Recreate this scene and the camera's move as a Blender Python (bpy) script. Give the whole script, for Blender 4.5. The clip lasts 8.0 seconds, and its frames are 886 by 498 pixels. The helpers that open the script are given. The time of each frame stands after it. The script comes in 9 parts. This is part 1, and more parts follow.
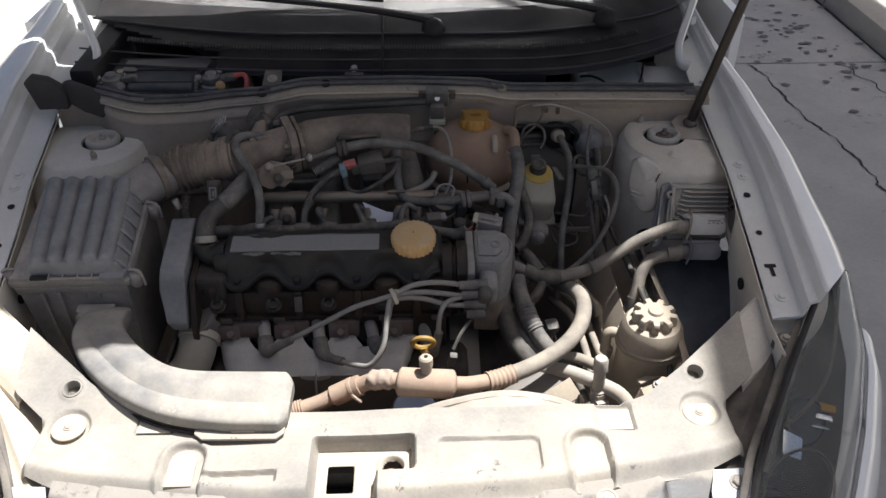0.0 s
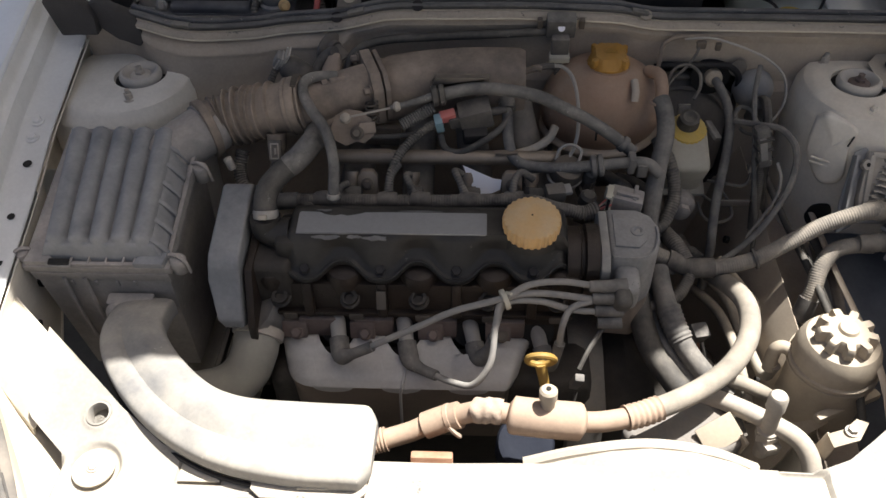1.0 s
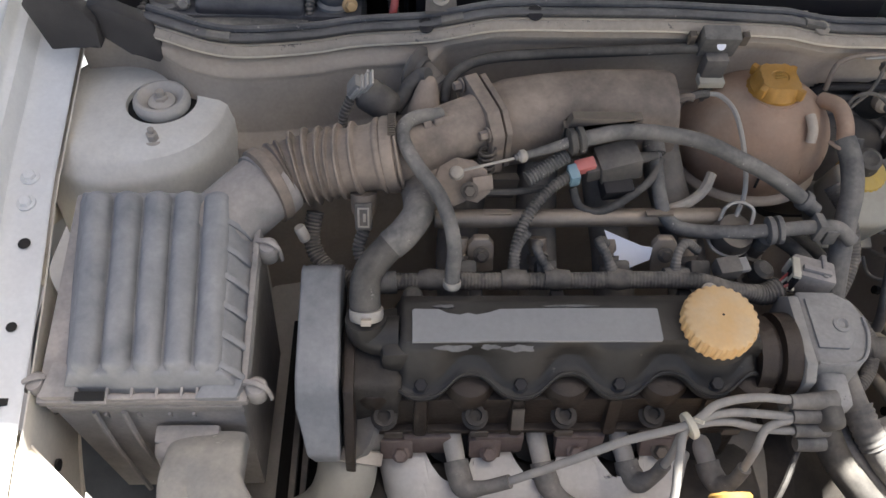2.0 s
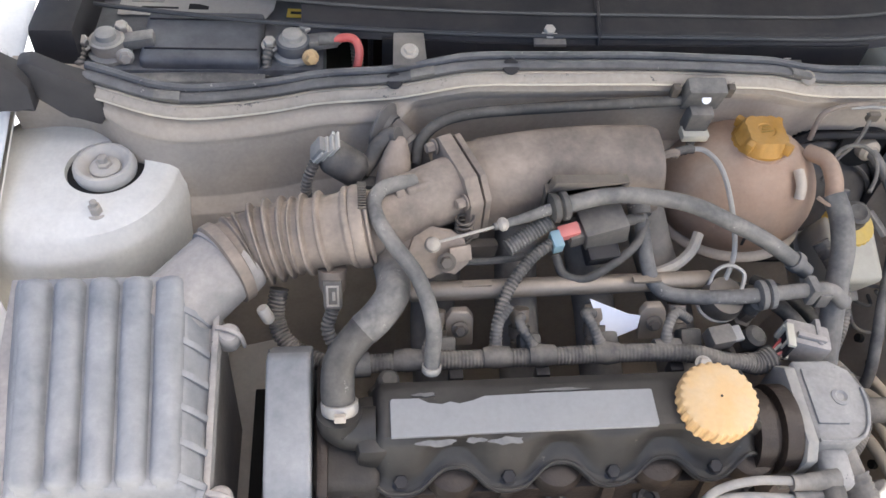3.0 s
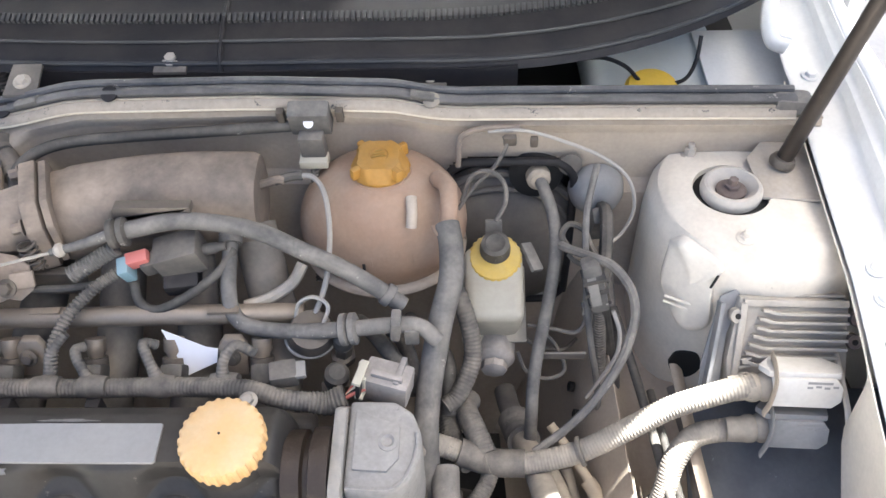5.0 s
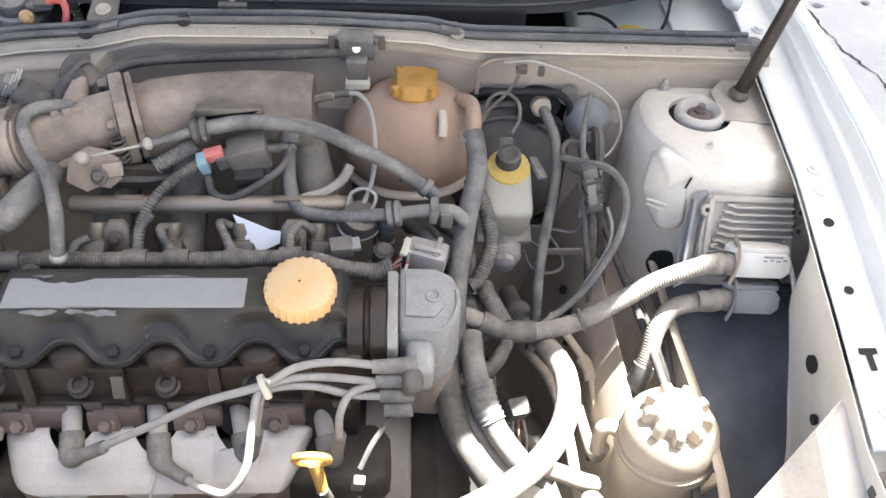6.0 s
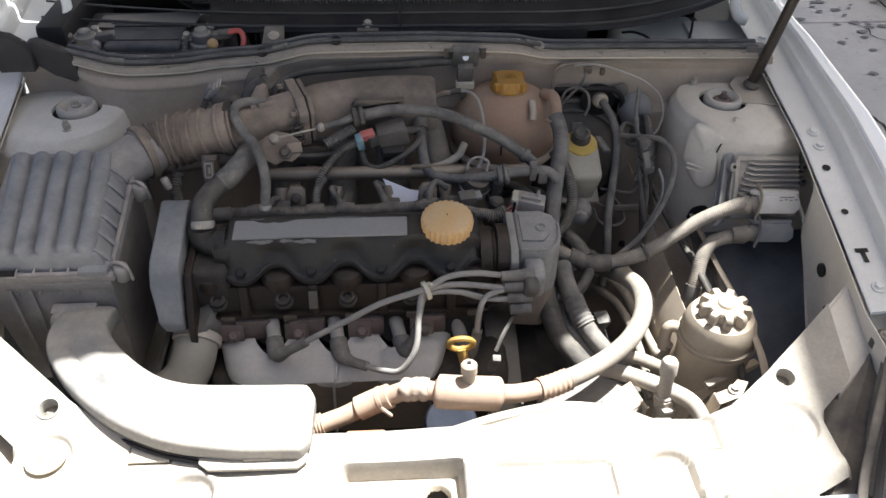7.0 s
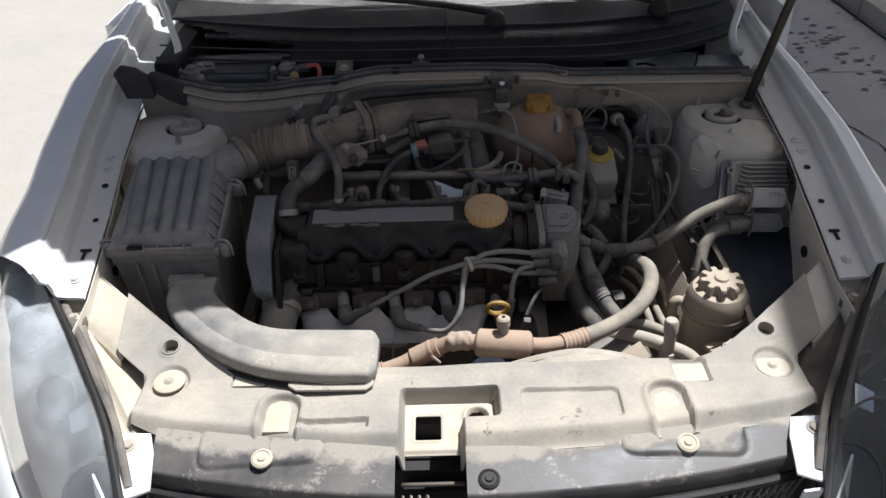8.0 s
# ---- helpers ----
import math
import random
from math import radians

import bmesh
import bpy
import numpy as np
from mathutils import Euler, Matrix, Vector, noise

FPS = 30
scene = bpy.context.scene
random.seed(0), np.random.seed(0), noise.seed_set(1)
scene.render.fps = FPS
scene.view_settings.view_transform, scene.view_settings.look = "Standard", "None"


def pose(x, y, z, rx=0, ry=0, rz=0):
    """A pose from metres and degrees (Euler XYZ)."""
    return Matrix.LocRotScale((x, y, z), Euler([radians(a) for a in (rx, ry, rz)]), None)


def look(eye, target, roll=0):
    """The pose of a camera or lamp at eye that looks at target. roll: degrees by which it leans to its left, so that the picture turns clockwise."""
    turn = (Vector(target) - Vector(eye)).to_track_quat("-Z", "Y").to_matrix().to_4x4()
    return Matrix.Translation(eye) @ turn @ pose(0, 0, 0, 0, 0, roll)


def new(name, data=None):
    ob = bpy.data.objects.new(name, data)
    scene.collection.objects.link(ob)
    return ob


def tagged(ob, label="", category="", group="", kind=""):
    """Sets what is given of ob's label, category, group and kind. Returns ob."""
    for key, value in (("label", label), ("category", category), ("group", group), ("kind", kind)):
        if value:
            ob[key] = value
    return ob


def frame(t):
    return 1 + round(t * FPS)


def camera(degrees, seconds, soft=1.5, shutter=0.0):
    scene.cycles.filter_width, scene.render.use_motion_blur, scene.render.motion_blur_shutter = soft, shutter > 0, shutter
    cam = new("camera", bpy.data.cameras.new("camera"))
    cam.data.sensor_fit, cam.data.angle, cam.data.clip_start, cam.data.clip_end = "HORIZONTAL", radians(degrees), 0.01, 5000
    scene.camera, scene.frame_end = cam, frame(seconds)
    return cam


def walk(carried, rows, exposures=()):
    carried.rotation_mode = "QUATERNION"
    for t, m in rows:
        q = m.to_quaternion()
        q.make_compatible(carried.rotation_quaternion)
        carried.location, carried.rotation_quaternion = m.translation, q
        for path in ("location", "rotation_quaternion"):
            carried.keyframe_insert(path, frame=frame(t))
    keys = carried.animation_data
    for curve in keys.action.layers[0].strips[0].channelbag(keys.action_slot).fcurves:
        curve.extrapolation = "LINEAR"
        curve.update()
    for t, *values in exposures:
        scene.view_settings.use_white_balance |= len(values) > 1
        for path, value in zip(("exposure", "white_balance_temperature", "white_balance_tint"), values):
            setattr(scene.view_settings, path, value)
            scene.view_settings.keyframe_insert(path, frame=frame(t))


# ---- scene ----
cam = camera(57.0, 8.0)
METRES, EYE, TILT, LEAN, TURN = 2.0, 1.49, -36.0, 0.0, 0.0
PATH = [
    (0, (0.048, -0.788, 1.582), (0.107, 0.828, 0.406), 0.2),
    (0.5, (0.027, -0.653, 1.547), (0.068, 0.907, 0.295), 0.2),
    (1, (-0.025, -0.468, 1.49), (-0.115, 0.985, 0.118), -1.6),
    (1.5, (-0.132, -0.312, 1.445), (-0.169, 1.06, -0.009), 1.4),
    (1.7, (-0.196, -0.239, 1.443), (-0.18, 1.087, -0.054), 2.2),
    (2.8, (-0.308, -0.055, 1.446), (-0.098, 1.232, -0.071), 5.8),
    (3, (-0.284, -0.051, 1.446), (-0.07, 1.241, -0.065), 5.9),
    (3.5, (-0.137, -0.063, 1.443), (-0.051, 1.259, -0.054), 2.6),
    (4, (0.055, -0.062, 1.45), (-0.014, 1.264, -0.046), -2.2),
    (4.5, (0.208, -0.056, 1.418), (0.042, 1.328, -0.016), -4.6),
    (4.7, (0.254, -0.053, 1.406), (0.127, 1.344, -0.02), -4.6),
    (5.8, (0.201, -0.214, 1.406), (0.252, 1.234, 0.027), 2.1),
    (6, (0.146, -0.283, 1.413), (0.238, 1.178, 0.05), 2.5),
    (6.5, (0.009, -0.473, 1.452), (0.17, 1.028, 0.14), 2.3),
    (7, (-0.029, -0.615, 1.49), (0.079, 0.95, 0.249), 0.8),
    (7.5, (-0.036, -0.798, 1.513), (-0.002, 0.822, 0.34), 0.7),
    (8, (-0.033, -0.893, 1.531), (-0.037, 0.77, 0.421), -1.6),
]
EXPOSURES = [(0.0, 0.84, 6080, 10), (0.5, 1.06, 6300, 10), (1.0, 1.3, 6400, 9), (1.5, 1.86, 6300, 9), (2.2, 2.72, 6250, 8), (2.8, 3.36, 6150, 8), (3.0, 3.44, 6140, 8), (3.5, 3.54, 6150, 8), (4.0, 3.64, 6130, 8), (4.5, 3.62, 6160, 8), (5.8, 3.47, 6110, 7), (6.5, 3.06, 6050, 7), (7.0, 1.86, 6150, 8), (7.5, 0.82, 6060, 9), (8.0, 0.42, 5920, 9)]
walk(cam, [(t, look(eye, target, roll)) for t, eye, target, roll in PATH], EXPOSURES)

# ---- light ----
SUN = Vector((0.30, 0.21, 0.93)).normalized()
world = bpy.data.worlds.new("world")
scene.world = world
world.use_nodes = True
wn = world.node_tree.nodes
sky = wn.new("ShaderNodeTexSky")
sky.sky_type = "NISHITA"
sky.sun_disc = False
sky.sun_elevation = math.asin(SUN.z)
sky.sun_rotation = math.atan2(SUN.x, SUN.y)
sky.air_density, sky.dust_density, sky.ozone_density = 0.8, 5.0, 0.4
world.node_tree.links.new(sky.outputs[0], wn["Background"].inputs[0])
wn["Background"].inputs[1].default_value = 0.0435
sun = new("sun", bpy.data.lights.new("sun", "SUN"))
sun.data.energy, sun.data.angle, sun.data.color = 5.0, radians(0.55), (1.0, 0.965, 0.91)
sun.matrix_world = Matrix.Translation((0, 0, 6)) @ SUN.to_track_quat("Z", "Y").to_matrix().to_4x4()


# ---- materials ----
def blank(name):
    m = bpy.data.materials.new(name)
    m.use_nodes = True
    nt = m.node_tree
    return m, nt, nt.nodes["Principled BSDF"]


def dusty(name, base, rough=0.6, metal=0.0, dust=0.5, tone=(0.36, 0.30, 0.235), scale=14.0, grain=220.0,
          bump=0.08, wear=None, wear_at=0.62, coat=0.0, vary=0.07, settle=None, gloss=0.5):
    """A painted, plastic or metal surface with settled dust, blotches and fine grain."""
    m, nt, bs = blank(name)
    n, l = nt.nodes, nt.links
    tc = n.new("ShaderNodeTexCoord")
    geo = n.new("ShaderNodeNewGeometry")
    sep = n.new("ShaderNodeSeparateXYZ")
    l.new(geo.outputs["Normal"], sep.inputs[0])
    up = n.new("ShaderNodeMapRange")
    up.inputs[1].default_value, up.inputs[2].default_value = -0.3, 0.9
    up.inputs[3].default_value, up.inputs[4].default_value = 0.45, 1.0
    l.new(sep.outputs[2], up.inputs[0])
    big = n.new("ShaderNodeTexNoise")
    big.inputs["Scale"].default_value, big.inputs["Detail"].default_value, big.inputs["Roughness"].default_value = scale, 7, 0.62
    fine = n.new("ShaderNodeTexNoise")
    fine.inputs["Scale"].default_value, fine.inputs["Detail"].default_value = grain, 4
    for tex in (big, fine):
        l.new(tc.outputs["Object"], tex.inputs["Vector"])
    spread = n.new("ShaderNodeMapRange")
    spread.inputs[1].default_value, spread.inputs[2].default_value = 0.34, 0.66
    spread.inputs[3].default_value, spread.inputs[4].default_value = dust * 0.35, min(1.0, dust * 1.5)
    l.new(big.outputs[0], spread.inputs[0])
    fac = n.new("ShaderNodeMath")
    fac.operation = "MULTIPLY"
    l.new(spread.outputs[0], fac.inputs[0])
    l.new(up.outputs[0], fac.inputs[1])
    if settle:
        pos = n.new("ShaderNodeSeparateXYZ")
        l.new(tc.outputs["Object"], pos.inputs[0])
        wob = n.new("ShaderNodeMath")
        wob.operation = "MULTIPLY_ADD"
        wob.inputs[1].default_value = 0.028
        l.new(big.outputs[0], wob.inputs[0])
        l.new(pos.outputs[2], wob.inputs[2])
        lift = n.new("ShaderNodeMapRange")
        lift.inputs[1].default_value, lift.inputs[2].default_value = settle[0] + 0.014, settle[1] + 0.014
        l.new(wob.outputs[0], lift.inputs[0])
        most = n.new("ShaderNodeMath")
        most.operation = "MAXIMUM"
        l.new(fac.outputs[0], most.inputs[0])
        l.new(lift.outputs[0], most.inputs[1])
        fac = most
    mid = n.new("ShaderNodeTexNoise")
    mid.inputs["Scale"].default_value, mid.inputs["Detail"].default_value, mid.inputs["Roughness"].default_value = scale * 4.5, 5, 0.65
    l.new(tc.outputs["Object"], mid.inputs["Vector"])
    speck = n.new("ShaderNodeMath")
    speck.operation = "MULTIPLY_ADD"
    speck.inputs[1].default_value, speck.inputs[2].default_value = 1.1, -0.55
    l.new(mid.outputs[0], speck.inputs[0])
    both_grains = n.new("ShaderNodeMath")
    both_grains.operation = "ADD"
    l.new(fine.outputs[0], both_grains.inputs[0])
    l.new(speck.outputs[0], both_grains.inputs[1])
    shade = n.new("ShaderNodeMapRange")
    shade.inputs[1].default_value, shade.inputs[2].default_value = 0.2, 0.8
    vary *= 0.8
    shade.inputs[3].default_value, shade.inputs[4].default_value = 1.0 - vary, 1.0 + vary
    l.new(both_grains.outputs[0], shade.inputs[0])
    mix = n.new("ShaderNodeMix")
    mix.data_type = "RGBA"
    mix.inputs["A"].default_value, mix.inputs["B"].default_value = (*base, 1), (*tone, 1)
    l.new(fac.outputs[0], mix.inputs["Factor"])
    colour = mix.outputs["Result"]
    if wear:
        spot = n.new("ShaderNodeTexNoise")
        spot.inputs["Scale"].default_value, spot.inputs["Detail"].default_value, spot.inputs["Roughness"].default_value = scale * 1.7, 9, 0.7
        l.new(tc.outputs["Object"], spot.inputs["Vector"])
        edge = n.new("ShaderNodeMapRange")
        edge.inputs[1].default_value, edge.inputs[2].default_value = wear_at - 0.035, wear_at - 0.005
        fleck = n.new("ShaderNodeTexNoise")
        fleck.inputs["Scale"].default_value, fleck.inputs["Detail"].default_value, fleck.inputs["Roughness"].default_value = scale * 15, 5, 0.7
        l.new(tc.outputs["Object"], fleck.inputs["Vector"])
        torn = n.new("ShaderNodeMix")
        torn.inputs["Factor"].default_value = 0.34
        l.new(spot.outputs[0], torn.inputs["A"])
        l.new(fleck.outputs[0], torn.inputs["B"])
        l.new(torn.outputs["Result"], edge.inputs[0])
        worn = n.new("ShaderNodeMix")
        worn.data_type = "RGBA"
        worn.inputs["B"].default_value = (*wear, 1)
        l.new(edge.outputs[0], worn.inputs["Factor"])
        l.new(colour, worn.inputs["A"])
        colour = worn.outputs["Result"]
    tint = n.new("ShaderNodeVectorMath")
    tint.operation = "SCALE"
    l.new(colour, tint.inputs[0])
    l.new(shade.outputs[0], tint.inputs["Scale"])
    l.new(tint.outputs[0], bs.inputs["Base Color"])
    ro = n.new("ShaderNodeMix")
    ro.inputs["A"].default_value, ro.inputs["B"].default_value = rough, 0.95
    l.new(fac.outputs[0], ro.inputs["Factor"])
    l.new(ro.outputs["Result"], bs.inputs["Roughness"])
    if metal:
        me = n.new("ShaderNodeMix")
        me.inputs["A"].default_value, me.inputs["B"].default_value = metal, 0.0
        l.new(fac.outputs[0], me.inputs["Factor"])
        l.new(me.outputs["Result"], bs.inputs["Metallic"])
    bs.inputs["Coat Weight"].default_value = coat
    bs.inputs["Specular IOR Level"].default_value = gloss
    both = n.new("ShaderNodeMath")
    both.operation = "ADD"
    l.new(big.outputs[0], both.inputs[0])
    l.new(fine.outputs[0], both.inputs[1])
    bp = n.new("ShaderNodeBump")
    bp.inputs["Strength"].default_value, bp.inputs["Distance"].default_value = bump, 0.002
    l.new(both.outputs[0], bp.inputs["Height"])
    l.new(bp.outputs[0], bs.inputs["Normal"])
    return m


def glassy(name, tint=(1, 1, 1), rough=0.02):
    m, nt, bs = blank(name)
    bs.inputs["Base Color"].default_value = (*tint, 1)
    bs.inputs["Transmission Weight"].default_value = 1.0
    bs.inputs["Roughness"].default_value = rough
    bs.inputs["IOR"].default_value = 1.45
    return m


DUST = (0.36, 0.30, 0.235)
paint_white = dusty("paint_white", (0.82, 0.825, 0.83), 0.28, dust=0.05, coat=0.8, bump=0.02, vary=0.03)
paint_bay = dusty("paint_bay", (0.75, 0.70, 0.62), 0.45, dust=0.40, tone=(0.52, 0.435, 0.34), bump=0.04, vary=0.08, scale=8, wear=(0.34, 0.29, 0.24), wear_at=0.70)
paint_tower = dusty("paint_tower", (0.78, 0.755, 0.70), 0.42, dust=0.28, tone=(0.50, 0.43, 0.34), bump=0.04, vary=0.08, scale=9, wear=(0.36, 0.29, 0.23), wear_at=0.67)
paint_flange = dusty("paint_flange", (0.76, 0.755, 0.74), 0.4, dust=0.18, tone=(0.46, 0.41, 0.35), bump=0.03, vary=0.06, scale=7)
connector_pale = dusty("connector_pale", (0.60, 0.59, 0.57), 0.55, dust=0.45, tone=(0.55, 0.50, 0.42), scale=18, vary=0.06)
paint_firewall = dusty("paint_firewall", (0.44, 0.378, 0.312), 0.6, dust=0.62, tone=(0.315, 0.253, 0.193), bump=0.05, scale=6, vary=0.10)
baffle_dark = dusty("baffle_dark", (0.022, 0.020, 0.020), 0.7, dust=0.25, tone=(0.105, 0.095, 0.09), scale=14)
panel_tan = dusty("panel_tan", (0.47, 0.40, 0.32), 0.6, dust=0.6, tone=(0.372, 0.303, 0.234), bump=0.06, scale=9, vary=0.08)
plastic_black = dusty("plastic_black", (0.014, 0.014, 0.017), 0.55, dust=0.05, bump=0.05, gloss=0.25)
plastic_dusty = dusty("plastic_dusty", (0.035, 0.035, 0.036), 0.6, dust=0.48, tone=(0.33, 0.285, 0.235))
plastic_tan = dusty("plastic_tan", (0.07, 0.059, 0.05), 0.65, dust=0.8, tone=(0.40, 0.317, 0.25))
plastic_grey = dusty("plastic_grey", (0.158, 0.161, 0.171), 0.6, dust=0.5, tone=(0.38, 0.366, 0.356), scale=22, wear=(0.46, 0.44, 0.41), wear_at=0.70)
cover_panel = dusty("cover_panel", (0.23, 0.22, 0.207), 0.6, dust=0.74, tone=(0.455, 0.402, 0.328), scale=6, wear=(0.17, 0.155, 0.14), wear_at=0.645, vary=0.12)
grille_plastic = dusty("grille_plastic", (0.026, 0.025, 0.030), 0.40, dust=0.22, tone=(0.36, 0.325, 0.28), scale=14, wear=(0.24, 0.215, 0.185), wear_at=0.61, settle=(0.019, 0.0245))
rubber = dusty("rubber", (0.02, 0.02, 0.02), 0.65, dust=0.34, tone=(0.25, 0.22, 0.185), scale=30, wear=(0.30, 0.28, 0.25), wear_at=0.65, vary=0.14)
ring_ochre = dusty("ring_ochre", (0.55, 0.36, 0.04), 0.5, dust=0.4, tone=(0.46, 0.37, 0.19), scale=30, vary=0.06)
mount_grey = dusty("mount_grey", (0.42, 0.40, 0.37), 0.6, dust=0.7, tone=(0.56, 0.50, 0.425), scale=20)
bonnet_inner = dusty("bonnet_inner", (0.16, 0.155, 0.15), 0.8, dust=0.5, tone=(0.22, 0.19, 0.16))
rubber_grey = dusty("rubber_grey", (0.046, 0.046, 0.047), 0.65, dust=0.56, tone=(0.295, 0.268, 0.235), scale=26, wear=(0.40, 0.37, 0.33), wear_at=0.645, vary=0.13)
rubber_dust = dusty("rubber_dust", (0.18, 0.163, 0.142), 0.75, dust=0.85, tone=(0.41, 0.352, 0.28), scale=26)
steering_tan = dusty("steering_tan", (0.39, 0.328, 0.255), 0.6, dust=0.65, tone=(0.455, 0.38, 0.287), scale=20)
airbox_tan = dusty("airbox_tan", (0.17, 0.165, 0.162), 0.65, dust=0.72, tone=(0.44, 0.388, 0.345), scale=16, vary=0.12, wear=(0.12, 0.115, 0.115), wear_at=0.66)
conduit = dusty("conduit", (0.03, 0.03, 0.03), 0.65, dust=0.55, tone=(0.27, 0.235, 0.195), scale=40)
conduit_pale = dusty("conduit_pale", (0.13, 0.12, 0.11), 0.7, dust=0.85, tone=(0.39, 0.338, 0.272), scale=30, wear=(0.10, 0.095, 0.09), wear_at=0.645)
valve_black = dusty("valve_black", (0.0185, 0.017, 0.016), 0.45, dust=0.13, tone=(0.20, 0.18, 0.155), scale=18, gloss=0.35, wear=(0.115, 0.10, 0.085), wear_at=0.655)
enamel_worn = dusty("enamel_worn", (0.10, 0.098, 0.095), 0.6, dust=0.6, tone=(0.20, 0.19, 0.178), scale=60, vary=0.12)
cast_brown = dusty("cast_brown", (0.025, 0.0172, 0.0125), 0.42, metal=0.3, dust=0.26, tone=(0.070, 0.051, 0.039), scale=26, bump=0.35)
cast_grey = dusty("cast_grey", (0.20, 0.195, 0.19), 0.55, metal=0.5, dust=0.55, tone=(0.27, 0.23, 0.19), scale=26, bump=0.3)
block_dark = dusty("block_dark", (0.030, 0.027, 0.024), 0.7, metal=0.2, dust=0.35, tone=(0.112, 0.092, 0.073), scale=22, bump=0.4)
shield = dusty("shield", (0.53, 0.515, 0.50), 0.42, metal=0.4, dust=0.42, tone=(0.43, 0.39, 0.345), scale=10, bump=0.07, vary=0.08, wear=(0.30, 0.25, 0.21), wear_at=0.70)
bottle_white = dusty("bottle_white", (0.56, 0.60, 0.60), 0.35, dust=0.15, vary=0.03)
shield_brown = dusty("shield_brown", (0.20, 0.155, 0.12), 0.6, metal=0.3, dust=0.5, tone=(0.26, 0.21, 0.165), scale=14, bump=0.1)
steel = dusty("steel", (0.45, 0.43, 0.40), 0.4, metal=0.85, dust=0.45, scale=60)
steel_dark = dusty("steel_dark", (0.14, 0.122, 0.105), 0.5, metal=0.7, dust=0.4, tone=(0.18, 0.148, 0.115), scale=60)
rod_dark = dusty("rod_dark", (0.045, 0.038, 0.033), 0.4, metal=0.5, dust=0.25, tone=(0.13, 0.105, 0.085), scale=40, wear=(0.20, 0.16, 0.12), wear_at=0.66)
rail_metal = dusty("rail_metal", (0.33, 0.275, 0.22), 0.36, metal=0.75, dust=0.35, tone=(0.25, 0.20, 0.155), scale=26)
ecu_alu = dusty("ecu_alu", (0.46, 0.425, 0.375), 0.55, metal=0.2, dust=0.6, tone=(0.42, 0.37, 0.305), scale=24)
rust = dusty("rust", (0.24, 0.09, 0.045), 0.8, dust=0.3, scale=60)
rust_dark = dusty("rust_dark", (0.115, 0.08, 0.068), 0.75, dust=0.5, tone=(0.215, 0.175, 0.155), scale=60)
copper = dusty("copper", (0.42, 0.20, 0.12), 0.55, metal=0.4, dust=0.5, tone=(0.42, 0.29, 0.2), scale=60)
pipe_tan = dusty("pipe_tan", (0.38, 0.27, 0.20), 0.6, metal=0.2, dust=0.7, tone=(0.45, 0.33, 0.24), scale=30)
pipe_wrap = dusty("pipe_wrap", (0.42, 0.32, 0.255), 0.7, dust=0.6, tone=(0.44, 0.335, 0.255), scale=40, bump=0.3)
alu_dust = dusty("alu_dust", (0.47, 0.43, 0.38), 0.5, metal=0.3, dust=0.65, tone=(0.42, 0.358, 0.285), scale=24)
cap_oil = dusty("cap_oil", (0.61, 0.36, 0.13), 0.55, dust=0.7, tone=(0.58, 0.42, 0.24), scale=30, vary=0.05)
cap_amber = dusty("cap_amber", (0.42, 0.195, 0.016), 0.45, dust=0.34, tone=(0.40, 0.27, 0.12), scale=30, vary=0.10)
dip_ochre = dusty("dip_ochre", (0.36, 0.205, 0.03), 0.45, dust=0.35, tone=(0.30, 0.215, 0.10), scale=40, vary=0.08)
cap_yellow = dusty("cap_yellow", (0.74, 0.47, 0.03), 0.45, dust=0.2, tone=(0.5, 0.4, 0.22), scale=30, vary=0.06)
tank_plastic = dusty("tank_plastic", (0.33, 0.19, 0.115), 0.45, dust=0.70, tone=(0.385, 0.31, 0.245), scale=9, vary=0.10)
tank_rim = dusty("tank_rim", (0.44, 0.35, 0.27), 0.5, dust=0.6, tone=(0.46, 0.40, 0.33), scale=20, vary=0.08)
cap_grey = dusty("cap_grey", (0.165, 0.162, 0.163), 0.65, dust=0.62, tone=(0.36, 0.337, 0.31), scale=13, vary=0.14, wear=(0.10, 0.098, 0.098), wear_at=0.63, bump=0.2)
hose_pale = dusty("hose_pale", (0.26, 0.25, 0.225), 0.6, dust=0.6, tone=(0.42, 0.385, 0.32), scale=10, vary=0.05)
reservoir_plastic = dusty("reservoir_plastic", (0.38, 0.36, 0.30), 0.45, dust=0.55, tone=(0.34, 0.295, 0.235), scale=16, vary=0.05)
plate_grey = dusty("plate_grey", (0.235, 0.231, 0.233), 0.6, dust=0.3, tone=(0.30, 0.287, 0.27), scale=16, wear=(0.07, 0.07, 0.07), wear_at=0.69)
servo_dust = dusty("servo_dust", (0.07, 0.064, 0.058), 0.6, dust=0.6, tone=(0.235, 0.205, 0.175), scale=16)
liner_blue = dusty("liner_blue", (0.05, 0.054, 0.062), 0.7, dust=0.5, tone=(0.24, 0.247, 0.262), scale=7, wear=(0.30, 0.31, 0.33), wear_at=0.68)
lead_pale = dusty("lead_pale", (0.33, 0.31, 0.285), 0.6, dust=0.4, tone=(0.40, 0.355, 0.30), scale=40)
lead_grey = dusty("lead_grey", (0.20, 0.195, 0.19), 0.6, dust=0.5, tone=(0.36, 0.325, 0.28), scale=40)
pink_plastic = dusty("pink_plastic", (0.62, 0.17, 0.15), 0.5, dust=0.2, vary=0.04)
blue_plastic = dusty("blue_plastic", (0.22, 0.36, 0.42), 0.5, dust=0.3, vary=0.04)
red_cable = dusty("red_cable", (0.50, 0.06, 0.055), 0.45, dust=0.2, vary=0.04)
